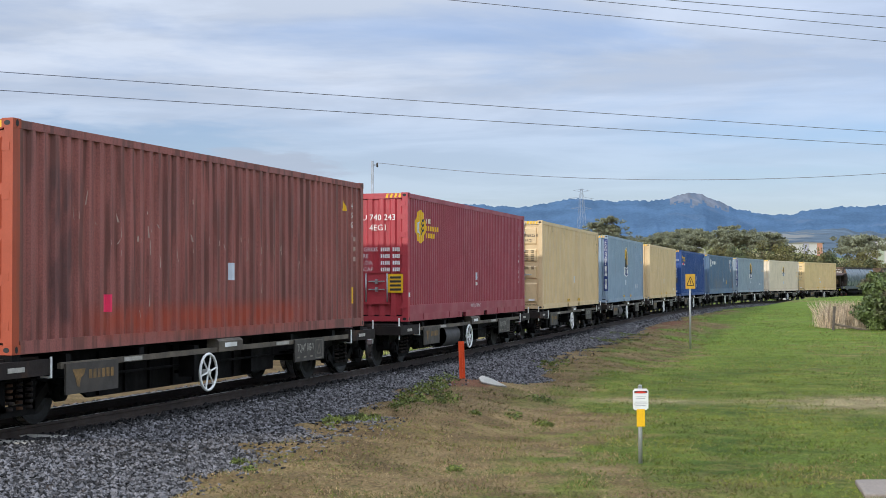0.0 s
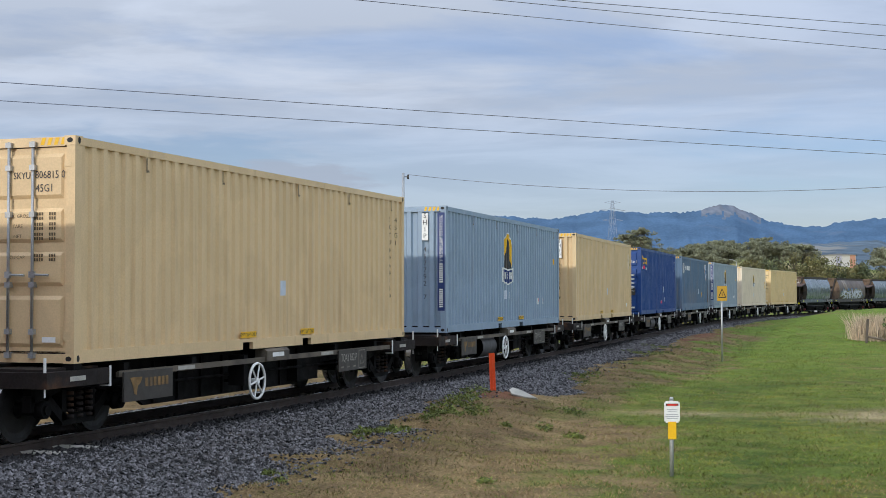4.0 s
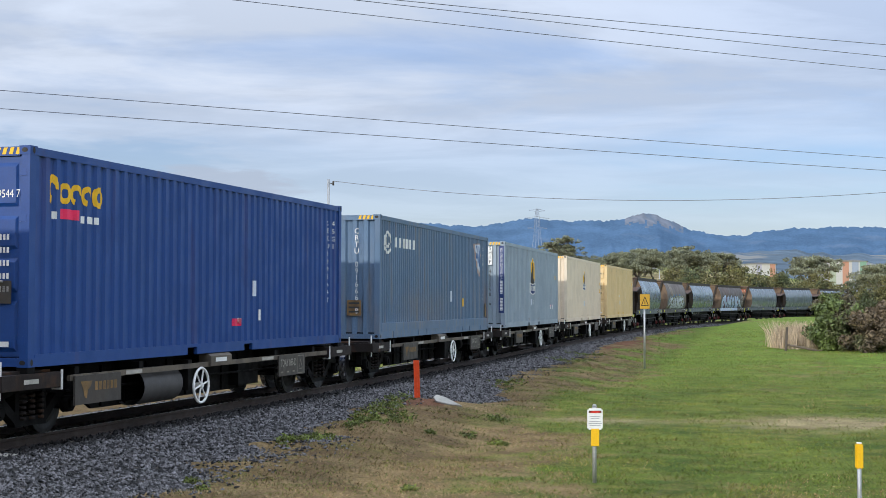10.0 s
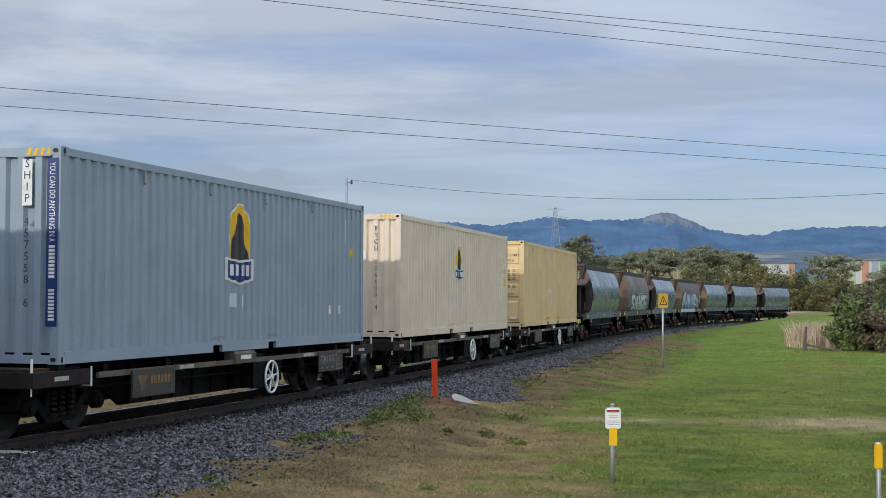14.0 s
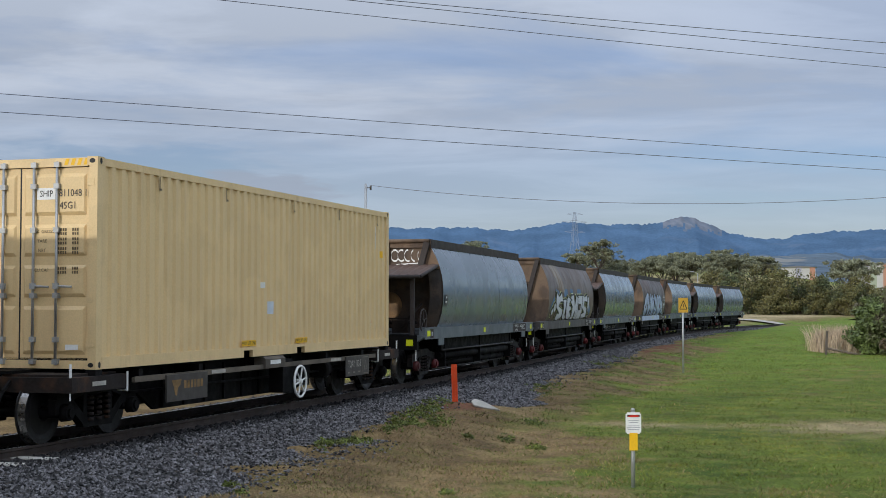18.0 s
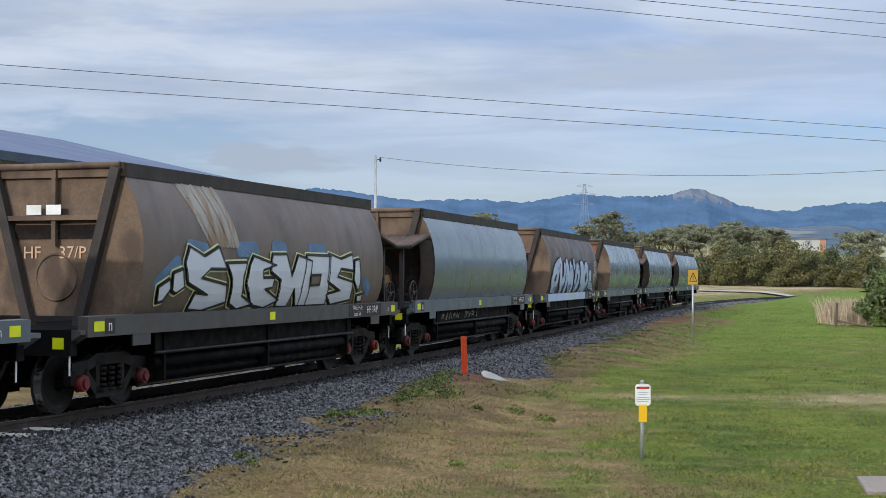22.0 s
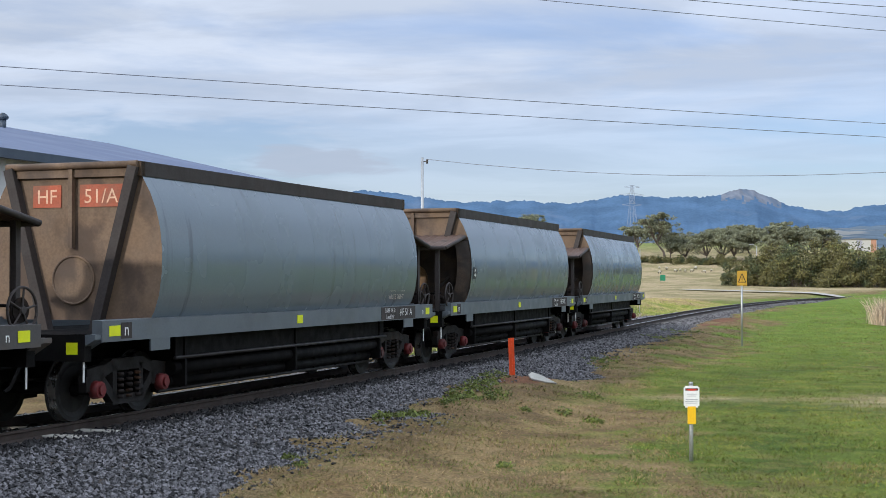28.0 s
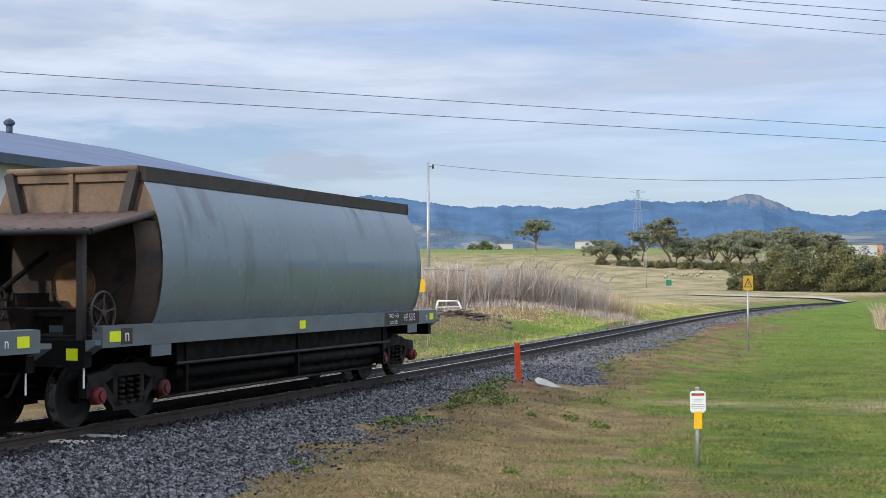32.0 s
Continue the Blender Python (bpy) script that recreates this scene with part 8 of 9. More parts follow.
def dress(i, c):
    """Markings of the containers, from the head of the train."""
    W, K, Y, P = M["white"], M["ink"], M["yellow"], M["paper"]

    def empties(worn_off=False):
        for y in (4.93, 7.23):
            if worn_off:
                lettering("EMPTY LIFT ONLY", 0.07, on_side(CW + 0.005, y, 0.21), M["ochre"], c, "", 0.9)
                continue
            tag(c, y, 0.235, 0.56, 0.095, Y, "lift_label")
            lettering("EMPTY LIFT ONLY", 0.082, on_side(CW + 0.006, y, 0.207), K, c, "", 0.9)

    def vents(*ys):
        for y in ys:
            tag(c, y, 2.66, 0.03, 0.20, M["dimink"], "vent")
            tag(c, y + 0.035, 2.58, 0.06, 0.03, M["dimink"], "vent")

    def emblem(y, z, k):
        """Yellow oval behind a dark and grey crested shape, with a lettered blue ribbon below."""
        n = 24
        for r, m_, dx in ((1.07, W, 0.0), (1.0, Y, 0.002)):
            bm = BM()
            flat(bm, [(0.43 * k * r * math.cos(2 * math.pi * q / n), 0.06 * k + 0.56 * k * r * math.sin(2 * math.pi * q / n)) for q in range(n)], on_side(CW + 0.004 + dx, y, z))
            part("emblem", bm, m_, c)
        bm = BM()
        flat(bm, [(-0.34 * k, -0.35 * k), (-0.30 * k, 0.0), (-0.18 * k, 0.30 * k), (-0.02 * k, 0.50 * k), (0.05 * k, 0.42 * k), (0.16 * k, 0.22 * k), (0.22 * k, 0.0), (0.38 * k, -0.35 * k)], on_side(CW + 0.008, y, z))
        part("emblem", bm, K, c)
        bm = BM()
        flat(bm, [(-0.30 * k, -0.35 * k), (-0.22 * k, 0.05 * k), (-0.08 * k, 0.34 * k), (-0.02 * k, 0.05 * k), (0.02 * k, -0.35 * k)], on_side(CW + 0.010, y, z))
        part("emblem", bm, M["board"], c)
        for e, m_, dx in ((0.04 * k, W, 0.011), (0.0, M["navyink"], 0.013)):
            bm = BM()
            flat(bm, [(-0.52 * k - e, -0.62 * k - e), (0, -0.70 * k - e), (0.52 * k + e, -0.62 * k - e), (0.52 * k + e, -0.32 * k + e), (0, -0.36 * k + e), (-0.52 * k - e, -0.32 * k + e)], on_side(CW + dx, y, z))
            part("ribbon", bm, m_, c)
        bars(c, y - 0.42 * k, z - 0.49 * k, 8, 0.07 * k, 0.19 * k, 0.12 * k, W, False).location.x = 0.016

    def plate_text(n1, n2, ink):
        head, tail = n1.split(" ", 1)
        lettering(head, 0.125, on_front(0.42, 0.016, 2.36), ink, c, "", 0.85)
        lettering(tail, 0.14, on_front(0.84, 0.016, 2.36), ink, c, "", 0.85)
        lettering(n2, 0.14, on_front(0.76, 0.016, 2.19), ink, c, "", 0.85)
        for k, word in enumerate(("MAX. GROSS", "TARE", "NET", "CU.CAP.")):
            z = 1.86 - k * 0.13 - (0.14 if k == 3 else 0.0)
            lettering(word, 0.065, on_front(0.36, 0.016, z), M["dimink"], c)
            for e in (0.0, -0.055):
                bars(c, 0.62, z + 0.045 + e, 4, 0.025, 0.04, 0.036, M["dimink"], False, True).location.y = 0.022
                bars(c, 0.84, z + 0.045 + e, 3, 0.025, 0.04, 0.036, M["dimink"], False, True).location.y = 0.022
        tag(c, 0.85, 0.30, 0.2, 0.07, W, "sticker", True)

    if i == 0:
        tag(c, 6.15, 1.06, 0.23, 0.28, P); tag(c, 2.25, 0.60, 0.20, 0.24, M["pink"]); tag(c, 11.62, 0.62, 0.20, 0.32, Y)
        bm = BM(); flat(bm, [(-0.13, -0.13), (0.13, -0.13), (0.0, 0.15)], on_side(CW + 0.004, 11.15, 2.42)); part("sticker", bm, Y, c)
        column(c, "45G1", 11.55, 2.35, 0.16, 0.19, W); bars(c, 11.75, 1.75, 3, 0.04, 0.09, 0.2, M["scuff"])
        rnd = random.Random(14)
        bm = BM()
        pitch = 12.1 / 44
        for k in range(64):
            y = 0.06 + pitch * rnd.choice(range(5, 43)) + rnd.uniform(0.0, pitch * 0.3)
            z = rnd.gauss(1.5 - 0.02 * y, 0.16) if k < 44 else rnd.uniform(0.3, 2.4)
            l, d, w_ = rnd.uniform(0.03, 0.20), rnd.uniform(-0.03, 0.03), rnd.uniform(0.004, 0.013)
            flat(bm, [(-w_, 0), (w_, 0), (w_ * 0.4 + d, l), (-w_ * 0.4 + d, l)], on_side(CW + 0.003, y, z))
        ob = part("scrape", bm, M["scuff"], c, "pale scuff marks in the paint")
        ob["kind"] = "stuff"
    elif i == 1:
        bm = BM(); n = 40
        flat(bm, [(0.41 * math.cos(2 * math.pi * q / n), 0.385 * math.sin(2 * math.pi * q / n)) for q in range(n)], on_side(CW + 0.004, 1.06, 2.165)); part("emblem", bm, Y, c)
        bm = BM()
        for k in range(3):
            flat(bm, [(0.02, -0.20 + k * 0.115), (0.24, -0.09 + k * 0.115), (0.24, -0.03 + k * 0.115), (0.02, -0.14 + k * 0.115)], on_side(CW + 0.007, 1.06, 2.165))
        part("emblem", bm, K, c)
        bm = BM()
        ring = [(-0.03, 0.18), (-0.20, 0.09), (-0.20, -0.14), (-0.01, -0.23)]
        inner = [(-0.03, 0.13), (-0.155, 0.065), (-0.155, -0.115), (-0.01, -0.18)]
        for k in range(3):
            flat(bm, [ring[k], ring[k + 1], inner[k + 1], inner[k]], on_side(CW + 0.007, 1.06, 2.165))
        part("emblem", bm, P, c)
        for k, (n, step) in enumerate(((4, 0.105), (11, 0.094), (7, 0.098))):
            bars(c, 1.58, 2.315 - k * 0.17, n, 0.072, 0.115, step, M["cream"] if k == 0 else Y, False)
        tag(c, 6.29, 1.04, 0.27, 0.20, P); tag(c, 6.27, 0.84, 0.20, 0.09, W); tag(c, 0.10, 0.60, 0.12, 0.10, W); tag(c, 0.6, 1.645, 0.03, 0.06, W)
        lettering("EMPTY LIFT ONLY", 0.13, on_side(CW + 0.006, 6.1, 0.225), W, c)
        column(c, "SLZU7402439", 11.45, 2.42, 0.14, 0.16, W); column(c, "4EG1", 11.75, 2.42, 0.14, 0.16, W)
        lettering("SLZU 740 243", 0.19, on_front(0.38, 0.010, 2.28), W, c); lettering("4EG1", 0.19, on_front(0.52, 0.010, 2.05), W, c)
        for k, word in enumerate(("MAXGROS", "TARE", "PAYLOA", "CUB.CAP")):
            lettering(word, 0.13, on_front(0.14 if k else 0.2, 0.010, 1.58 - k * 0.15), W, c)
            bars(c, 0.60, 1.62 - k * 0.15, 5, 0.03, 0.085, 0.045, W, False, True); bars(c, 0.88, 1.62 - k * 0.15, 4, 0.03, 0.085, 0.045, W, False, True)
        tag(c, 0.93, 0.86, 0.36, 0.42, Y, "sticker", True)
        bars(c, 0.93, 0.99, 4, 0.26, 0.05, 0.09, K, True, True).location.y = -0.004
        tag(c, -0.45, 0.62, 0.2, 0.26, W, "sticker", True)
    elif i in (2, 4):
        vents(*((0.53, 2.76, 5.07, 7.83, 11.38) if i == 4 else (1.76, 4.03, 6.85, 9.15, 11.4)))
        tag(c, 6.25, 0.98, 0.22, 0.25, P); empties()
        tag(c, 11.45, 2.18, 0.10, 0.60, W, "label") if i == 4 else None
        column(c, "SKYU8068150" if i == 2 else "SHIP4102719", 11.45, 2.35, 0.13, 0.155, M["dimink"]); column(c, "45G1", 11.75, 2.35, 0.13, 0.155, M["dimink"])
        if i == 2:
            plate_text("SKYU 806815 0", "45G1", K)
        else:
            tag(c, 0.66, 2.38, 0.14, 0.62, W, "label", True)
            column(c, "SHIP 410271 9", 0.66, 2.58, 0.15, 0.155, K, True)
            tag(c, 10.9, 0.45, 0.2, 0.14, W)
    elif i in (3, 7):
        emblem(5.8, 1.86, 1.0)
        tag(c, 5.55, 0.86, 0.31, 0.23, P); tag(c, 5.95, 0.84, 0.12, 0.2, W); 
        for y in (9.36, 9.97) if i == 3 else (10.2, 10.75):
            tag(c, y, 0.67, 0.12, 0.18, W); tag(c, y + 0.02, 0.71, 0.05, 0.09, M["pink"])
        empties(i == 7)
        vents(2.3, 4.55, 6.85, 9.12, 11.38)
        tag(c, 11.11, 2.28, 0.12, 0.5, W, "label"); column(c, "SHIP", 11.11, 2.42, 0.11, 0.115, K); bars(c, 11.11, 1.93, 7, 0.05, 0.09, 0.12, K); column(c, "45G1", 11.42, 2.34, 0.11, 0.125, K); tag(c, 11.45, 1.86, 0.12, 0.16, Y)
        bm = BM(); flat(bm, [(1.02, 0.50), (1.19, 0.50), (1.19, 2.74), (1.02, 2.74)], on_front(0, -0.005, 0)); part("lettered_strip", bm, M["navyink"], c, "navy strip of white lettering")
        lettering("YOU CAN DO ANYTHING IN A", 0.125, on_front(1.06, -0.008, 2.15) @ Matrix.Rotation(radians(-90), 4, "Z"), W, c, "", 0.60)
        bars(c, 1.105, 1.56, 9, 0.09, 0.035, 0.05, W, True, True).location.y = -0.003; bars(c, 1.105, 0.98, 9, 0.09, 0.032, 0.048, W, True, True).location.y = -0.003
        tag(c, 0.72, 2.42, 0.15, 0.62, W, "label", True)
        column(c, "SHIP 457792 7" if i == 3 else "SHIP 457558 6", 0.72, 2.62, 0.16, 0.155, K, True)
        tag(c, -0.45, 2.2, 0.26, 0.34, M["navyink"], "label", True)
    elif i == 5:
        bm = BM()
        for k, (y, w_, h_) in enumerate(((0.62, 0.22, 0.34), (0.92, 0.27, 0.24), (1.22, 0.27, 0.24), (1.52, 0.27, 0.24), (1.83, 0.30, 0.26))):
            n = 14
            R = [[bm.verts.new(on_side(CW + 0.005, y, 2.33 + (0.04 if k == 0 else 0)) @ Vector((w_ * f * 0.5 * math.cos(2 * math.pi * q / n), h_ * f * 0.6 * math.sin(2 * math.pi * q / n), 0))) for q in range(n if k in (1, 4) else n - 3)] for f in (1.0, 0.45)]
            for q in range(len(R[0]) - (0 if k in (1, 4) else 1)):
                p = (q + 1) % len(R[0])
                bm.faces.new((R[0][q], R[0][p], R[1][p], R[1][q]))
        part("emblem", bm, Y, c, "row of rounded yellow shapes")
        bars(c, 0.65, 2.02, 1, 0.08, 0.1, 1, W, False); tag(c, 1.05, 2.05, 0.46, 0.14, M["pink"], "emblem"); bars(c, 1.42, 2.0, 4, 0.09, 0.1, 0.12, W, False)
        tag(c, 7.55, 1.10, 0.23, 0.28, P); tag(c, 7.75, 0.62, 0.08, 0.2, W); tag(c, 6.75, 0.50, 0.34, 0.13, M["pink"]); tag(c, 6.85, 0.52, 0.12, 0.10, W)
        column(c, "SEKU5995447", 11.45, 2.45, 0.14, 0.16, W); column(c, "45G1", 11.75, 2.45, 0.14, 0.16, W)
        lettering("SEKU", 0.15, on_front(0.40, 0.016, 2.22), W, c, "", 0.8); lettering("599544 7", 0.15, on_front(0.84, 0.016, 2.22), W, c, "", 0.8); lettering("45G1", 0.15, on_front(0.40, 0.016, 2.04), W, c, "", 0.8)
        for k in range(5):
            bars(c, 0.14, 1.68 - k * 0.17, 4, 0.03, 0.06, 0.05, W, False, True); bars(c, 0.48, 1.70 - k * 0.17, 5, 0.035, 0.075, 0.055, W, False, True); bars(c, 0.80, 1.70 - k * 0.17, 3, 0.035, 0.075, 0.055, W, False, True)
        bm = BM(); flat(bm, [(0.06, 0.42), (0.34, 0.42), (0.20, 0.66)], on_front(0, -0.035, 0)); part("warning_triangle", bm, Y, c)
        tag(c, 0.86, 0.98, 0.22, 0.3, M["board"], "data_plate", True); tag(c, 0.86, 0.30, 0.16, 0.07, W, "sticker", True)
    elif i == 6:
        bm = BM()
        for a0, a1, r in ((0, 200, 0.24), (120, 330, 0.14), (200, 380, 0.3)):
            q = arc(0.72, 2.30, r, r * 0.9, a0, a1, 8)
            stroke(bm, q, 0.07, 0.006, lambda z: CW)
        part("emblem", bm, W, c)
        for k, y in enumerate((1.5, 1.82, 2.14, 2.46, 2.78, 3.1)):
            bars(c, y, 2.30, 1, 0.20, 0.24, 1, W, False)
        tag(c, 7.25, 1.02, 0.22, 0.30, P); tag(c, 8.7, 0.85, 0.2, 0.24, Y); tag(c, 11.75, 0.62, 0.18, 0.42, M["ochre"]); tag(c, 11.98, 0.75, 0.09, 0.2, W)
        bm = BM()
        flat(bm, [(10.15, 2.62), (11.05, 2.66), (11.12, 2.3), (11.0, 1.62), (10.7, 1.75), (10.2, 2.35)], on_side(CW + 0.004, 0, 0)); part("peeling_emblem", bm, M["scuff"], c, "peeling pale emblem")
        bm = BM()
        flat(bm, [(10.3, 2.6), (11.0, 2.62), (11.05, 2.25), (10.92, 1.75), (10.75, 1.85), (10.4, 2.3)], on_side(CW + 0.007, 0, 0)); part("peeling_emblem", bm, M["paper"], c)
        bm = BM()
        for k in range(5):
            flat(bm, [(10.42 + k * 0.11, 2.58), (10.48 + k * 0.11, 2.58), (10.60 + k * 0.09, 2.18 - k * 0.06), (10.54 + k * 0.09, 2.18 - k * 0.06)], on_side(CW + 0.009, 0, 0))
        part("peeling_emblem", bm, M["blue"], c)
        column(c, "CRXU0916668", 11.45, 2.45, 0.13, 0.155, W)
        column(c, "CRTU 091666 8", 0.66, 2.45, 0.18, 0.155, W, True)
        for k in range(6):
            bars(c, -1.0 + k * 0.22, 2.30, 1, 0.15, 0.22, 1, W, False, True)
        tag(c, 0.60, 0.72, 0.34, 0.36, M["ochre"], "label", True)
        bars(c, 0.60, 0.83, 3, 0.26, 0.04, 0.10, K, True, True).location.y = -0.003
    elif i == 8:
        emblem(5.8, 1.92, 0.68)
        tag(c, 5.9, 0.80, 0.22, 0.25, P); empties(True)
        column(c, "FYCU1066004", 11.4, 2.40, 0.13, 0.155, K); column(c, "45G1", 11.72, 2.40, 0.13, 0.155, K)
        bm = BM(); flat(bm, [(-0.12, -0.12), (0.12, -0.12), (0.0, 0.16)], on_side(CW + 0.004, 11.75, 1.45)); part("sticker", bm, Y, c)
        tag(c, 11.72, 1.78, 0.14, 0.15, Y)
        column(c, "FYCU 106600 4", 0.62, 2.5, 0.16, 0.155, K, True)
        tag(c, 0.3, 1.9, 0.14, 0.2, W, "label", True)
    elif i == 9:
        vents(1.76, 4.03, 6.85, 9.15, 11.4)
        plate_text("SHIP 811048 1", "45G1", K)
        tag(c, 0.42, 2.40, 0.30, 0.16, W, "label", True).location.y = 0.025
        tag(c, 5.92, 0.83, 0.27, 0.22, P); tag(c, 11.08, 0.50, 0.07, 0.11, W); tag(c, 11.15, 0.53, 0.06, 0.05, M["redpaint"]); tag(c, 5.55, 1.22, 0.12, 0.1, W); empties()
        tag(c, 11.4, 2.31, 0.10, 0.47, W, "label"); column(c, "SHIP 811048 1", 11.4, 2.45, 0.105, 0.103, M["dimink"]); column(c, "45G1", 11.69, 2.43, 0.105, 0.112, M["dimink"])
        tag(c, 11.75, 1.965, 0.11, 0.14, Y)


LOADS = [
    ("oxide", "orange", True, dict(pitch=44, pocket=False, ridges=0.042), "rust-streaked oxide-red corrugated container on a flat wagon"),
    ("maroon", "red_end", 2, dict(pitch=64, belt=0.2, ridges=0.03), "maroon corrugated container with a red door end and a yellow emblem"),
    ("beige", None, True, dict(pitch=44), "plain beige corrugated container with a door end"),
    ("bluegrey", None, False, dict(pitch=44, end_n=8), "blue-grey corrugated container with a navy lettered strip and yellow emblem"),
    ("beige", None, False, dict(pitch=44, end_n=8), "beige corrugated container with a plain ribbed end"),
    ("navy", None, True, dict(pitch=44), "navy-blue corrugated container with white-lettered doors"),
    ("slate", None, False, dict(pitch=64, belt=0.2, ridges=0.038, end_n=8, pocket=False), "faded slate-blue corrugated container streaked with grime"),
    ("greyblue", None, False, dict(pitch=44, end_n=8), "grey-blue corrugated container with a navy strip on its corner"),
    ("cream", None, False, dict(pitch=44, end_n=8), "cream corrugated container with a small yellow emblem"),
    ("tan", None, True, dict(pitch=44), "tan corrugated container with a barred door end"),
]
BUILD = [(False, False), (True, False), (False, False), (True, False), (False, False), (True, False), (False, True), (False, True), (False, True), (False, True)]      # tank, later
NUMBERS = ["TQAY 102-V", "TQAY 107-U", "TQAY 032-P", "TQAY 029-B", "TQAY 098-C", "TQAY 089-D", "TQAY 125-S", "TQAY 111-E", "TQAY 110-D", "TQAY 112-E"]
built = {}
for i, (main, end, doors, kw, label) in enumerate(LOADS):
    if BUILD[i] not in built:
        w = built[BUILD[i]] = flat_wagon(*BUILD[i])
    else:
        w = copy_thing(built[BUILD[i]], Matrix.Identity(4))
        for ch in [o for o in w.children if o.name.startswith("lettering")]:
            bpy.data.objects.remove(ch)
    lettering(NUMBERS[i], 0.20, on_side(1.276, (9.92 if BUILD[i][1] else 9.03), 0.62), M["boardtext"], w, "", 0.72)
    c = container(main, end, doors, label=label, **kw)
    dress(i, c)
    drape(c, kw["pitch"], kw.get("ridges", 0.036), 0.3 + kw.get("belt", 0.0))
    MOVERS.append((w, FRONTS[i], 0.58, 11.62, 0.0))
    MOVERS.append((c, FRONTS[i], 0.58, 11.62, BASE_Z))

def bars_on_sill(w):
    """Hand-painted weights beside the number, and the small hoop mark at the front of the sill."""
    lettering("TARE 14-5t", 0.115, on_side(1.329, HL - 2.55, 1.215), M["white"], w)
    lettering("Load 50t", 0.115, on_side(1.329, HL - 2.55, 1.095), M["white"], w)
    part("mark_panel", box(BM(), 1.3215, 1.326, 0.59, 0.85, 1.09, 1.30), M["coaming"], w)
    lettering("n", 0.24, on_side(1.329, 0.72, 1.13), M["white"], w)
    lettering("n", 0.18, on_side(1.329, HL - 0.72, 1.14), M["white"], w)


HOPS = [("hopper", True), ("hopbrown", False), ("hopper", True), ("hopbrown", False), ("hopper", False), ("hopper", True), ("hopper", True)]
for i, (side, canopy) in enumerate(HOPS):
    w = hopper_wagon({3: "hopdark", 6: "hopper_drips"}.get(i, side), canopy, ("grey" if side == "hopper" else "brown-stained, graffiti-painted") + " barrel-sided bulk hopper wagon on two bogies", "sillbrown" if side == "hopbrown" else "sill")
    if i == 1:
        paint_silver(w)
    elif i == 3:
        paint_bubbles(w)
    else:
        side_lettering(w, {0: "HF 40/G", 2: "HF 46/T", 4: "HF 51 A", 5: "HF39/K", 6: "HF 53/S"}[i], HL - 1.7, 1.14, 0.20, "white")
    bars_on_sill(w)
    if i == 2:
        rnd = random.Random(21)
        for k in range(9):
            bm, y = BM(), 3.0 + k * 0.34 + (0.5 if k > 4 else 0.0)
            stroke(bm, [(y + 0.05 * q + rnd.uniform(-0.03, 0.03), (0.84, 0.97)[q % 2] + rnd.uniform(-0.03, 0.03)) for q in range(6)], 0.014, 0.004, lambda z: 1.126)
            part("chalk_scribble", bm, M["boardtext"], w)
    if i == 4:
        for x0, x1, word in ((-0.66, -0.20, "HF"), (0.10, 0.78, "51/A")):
            part("number_patch", box(BM(), x0, x1, HB0 - 0.014, HB0 - 0.010, 2.86, 3.17), M["redpatch"], w)
            lettering(word, 0.28, on_front((x0 + x1) / 2, HB0 - 0.018, 2.915), M["palepaint"], w)
    if i in (1, 3):
        lettering("HF", 0.25, on_front(-0.40, HB0 - 0.015, 2.12), M["palepaint"], w); lettering("37/P" if i == 1 else "42/B", 0.25, on_front(0.26, HB0 - 0.015, 2.12), M["palepaint"], w)
        for x0 in (-0.42, -0.1):
            part("label_plate", box(BM(), x0, x0 + 0.24, HB0 - 0.13, HB0 - 0.122, 2.74, 2.88), M["white"], w)
    if i == 0:
        for x0 in (-0.55, 0.5):
            bm = BM()
            for k in range(5):
                q = arc(0, 0, 0.10, 0.14, 40 + 25 * k, 330 - 20 * k, 8)
                for (a, b), (a2, b2) in zip(q, q[1:]):
                    flat(bm, [(a + k * 0.17 - 0.34, b - 0.022), (a2 + k * 0.17 - 0.34, b2 - 0.022), (a2 + k * 0.17 - 0.34, b2 + 0.022), (a + k * 0.17 - 0.34, b + 0.022)], on_front(x0, HB0 - 0.014, 3.08))
            flat(bm, [(-0.3, -0.24), (0.3, -0.2), (0.3, -0.17), (-0.3, -0.21)], on_front(x0, HB0 - 0.014, 3.08))
            part("graffiti", bm, M["white"], w)
    if i in (0, 5):
        st = part("stencil", hop_bend(hop_patch(BM(), [(1.62, 1.86), (1.88, 1.86), (1.88, 2.12), (1.62, 2.12)]), 0.012), M["ink"], w)
        part("stencil_arrow", hop_bend(hop_patch(BM(), [(1.66, 1.93), (1.76, 1.93), (1.76, 1.90), (1.84, 1.945), (1.76, 1.99), (1.76, 1.96), (1.66, 1.96)]), 0.016), M["white"], st)
        part("stencil_bar", hop_bend(hop_patch(BM(), [(1.69, 2.03), (1.80, 2.03), (1.80, 2.08), (1.69, 2.08)]), 0.016), M["white"], st)
    if i == 4:
        side_lettering(w, "HAND WHEEL", HB1 - 1.0, 1.62, 0.13, "boardtext", hop_x(1.6) + 0.012); side_lettering(w, "WRITE TIGHT", HB1 - 1.0, 1.47, 0.13, "boardtext", hop_x(1.47) + 0.03)
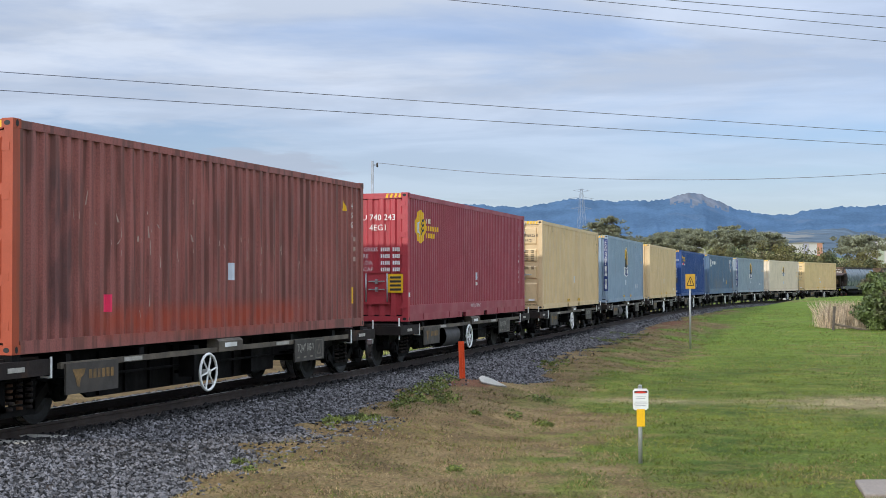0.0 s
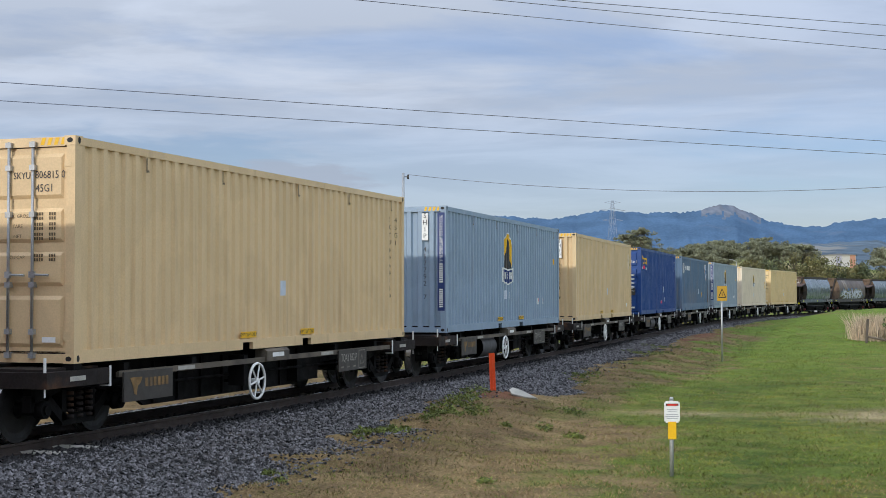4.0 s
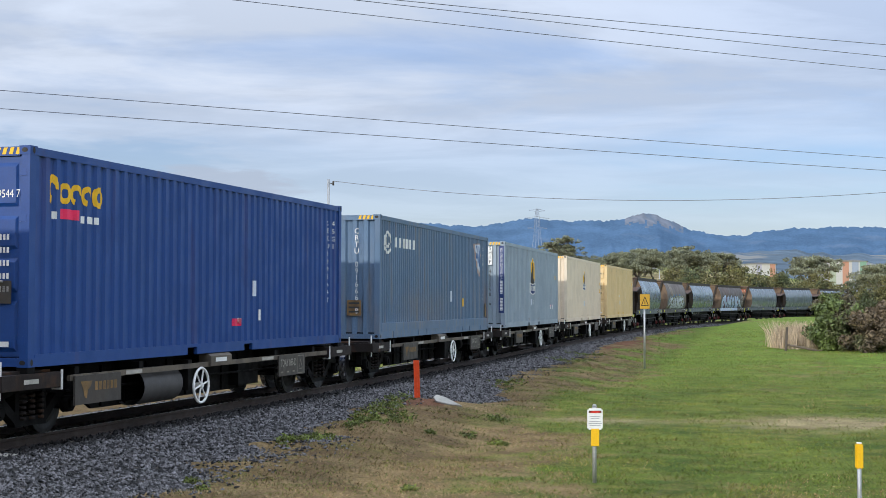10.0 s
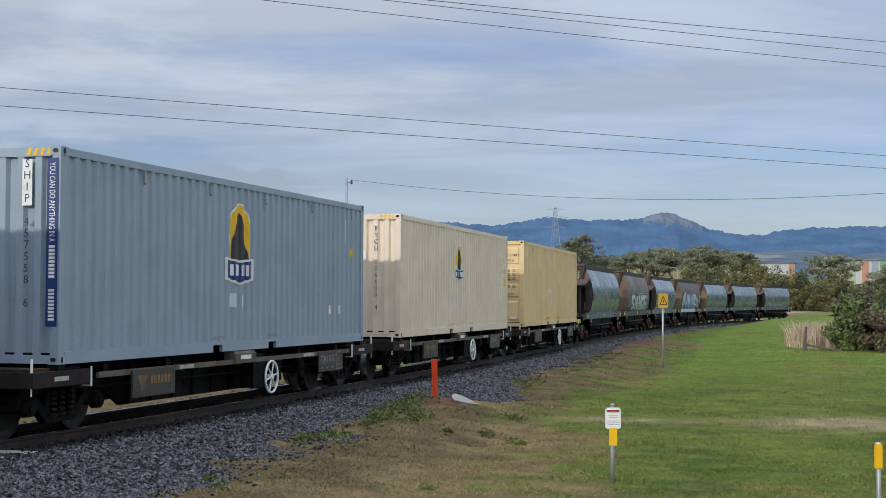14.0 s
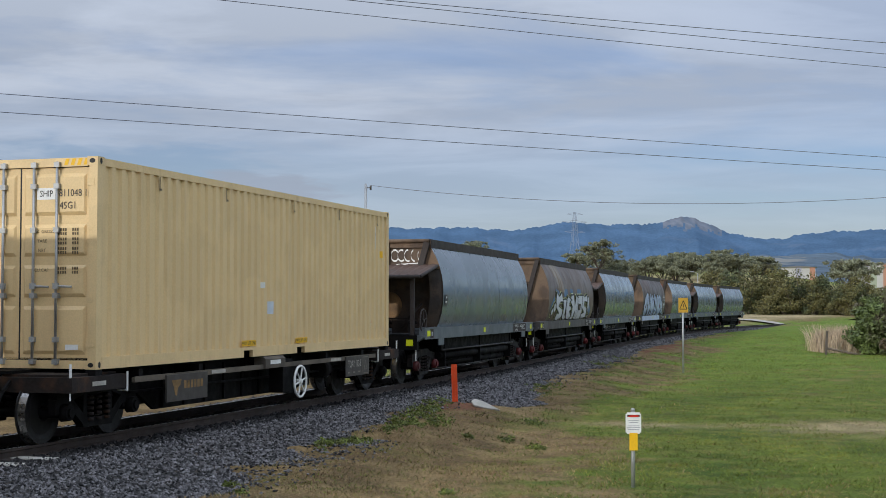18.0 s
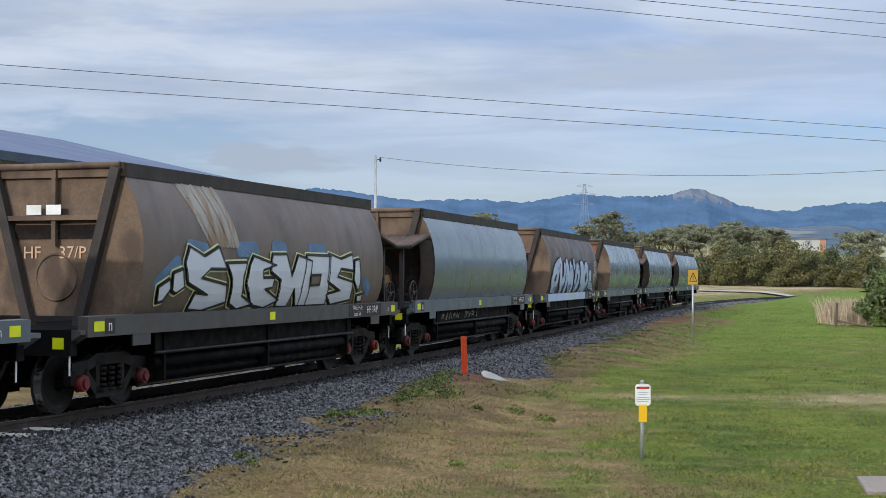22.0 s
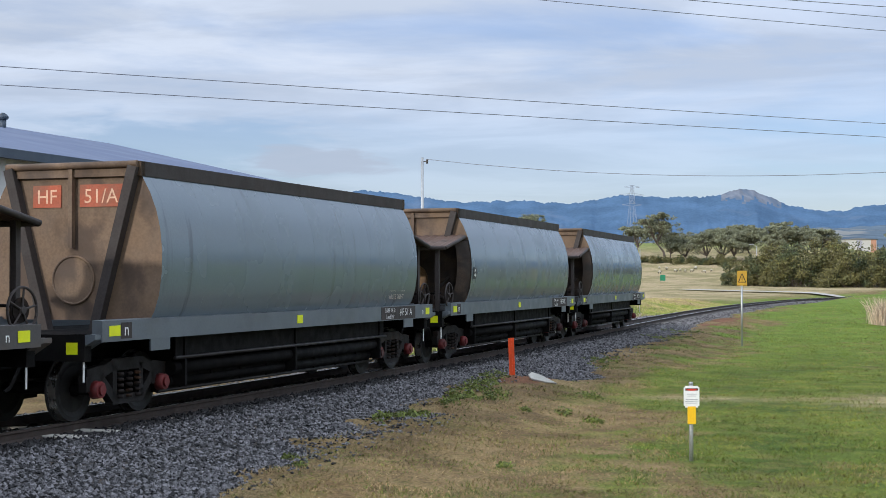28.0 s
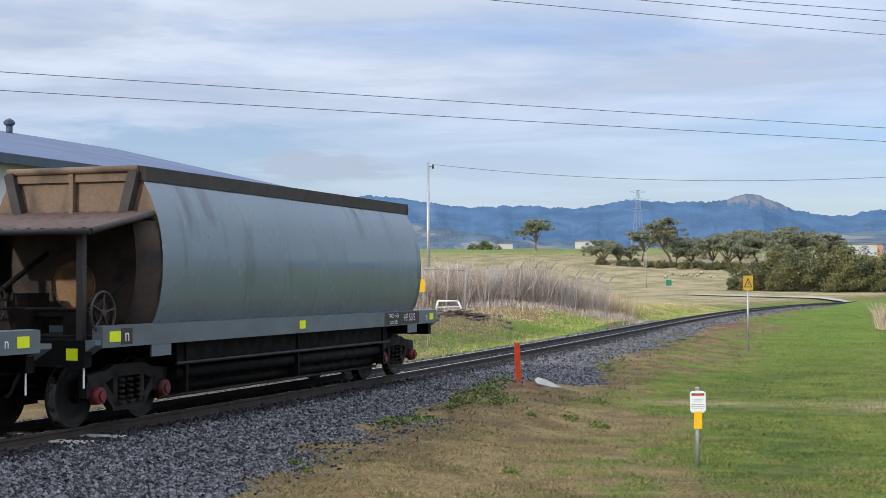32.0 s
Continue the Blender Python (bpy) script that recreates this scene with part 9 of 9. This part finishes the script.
    MOVERS.append((w, H_FIRST + H_PITCH * i, 1.42, HL - 1.42, 0.0))

sleepers()
stones("oily_stones", 5000, -6, 46, 0.66, 1.35, lambda s, o: bed_z(s, o) + 0.016, 0.032, M["oilstone"], ballast, 6)
stones("ballast_stones", 60000, -6, 46, 1.05, 3.9, lambda s, o: bed_z(s, o) + 0.010, 0.024, M["ballast"], ballast, 1)
stones("ballast_stones", 9000, 40, 115, 1.05, 2.7, lambda s, o: bed_z(s, o) + 0.012, 0.030, M["ballast"], ballast, 7, 1.3)
stones("ballast_stones", 13000, -6, 60, -3.6, -0.8, lambda s, o: bed_z(s, o) + 0.012, 0.036, M["ballast"], ballast, 2)
stones("oily_stones", 5000, -6, 60, -0.45, 0.45, lambda s, o: bed_z(s, o) + 0.012, 0.034, M["oilstone"], ballast, 3)


def strays():
    """Stones kicked out over the edge of the turf."""
    zf = lambda s, o: np.maximum(bed_z(s, o), land(*plan_xy(s, o))) + 0.008
    for k, (a, b) in enumerate(((-5, 6), (6, 16), (16, 40))):
        e = float(verge_edge((a + b) / 2))
        stones("stray_stones", 1500, a, b, e - 0.5, e + 0.45, zf, 0.022, M["ballast"], ballast, 70 + k, 1.0)
        stones("stray_stones", 420, a, b, e - 0.2, e + 0.9, zf, 0.022, M["ballast"], ballast, 50 + k, 1.0)


def plan_xy(s, o):
    h = np.interp(s, S, HEAD)
    return np.interp(s, S, TX) + o * np.cos(h), np.interp(s, S, TY) - o * np.sin(h)


strays()


def motions():
    """Everything on the rails runs along the track, and the wheels turn with it."""
    times = [i * 0.5 for i in range(65)]
    spin = [i * 0.08 for i in range(401)]
    turn = [(t, Matrix.Rotation(run_at(t) / WHEEL_R, 4, "X")) for t in spin]
    for ob, s0, p0, p1, z in MOVERS:
        walk(ob, [(t, carried_pose(s0 - run_at(t), p0, p1, z)) for t in times])
        for ch in ob.children:
            if ch.name.startswith("wheelset"):
                at = Matrix.Translation(ch.location)
                walk(ch, [(t, at @ q) for t, q in turn])


motions()
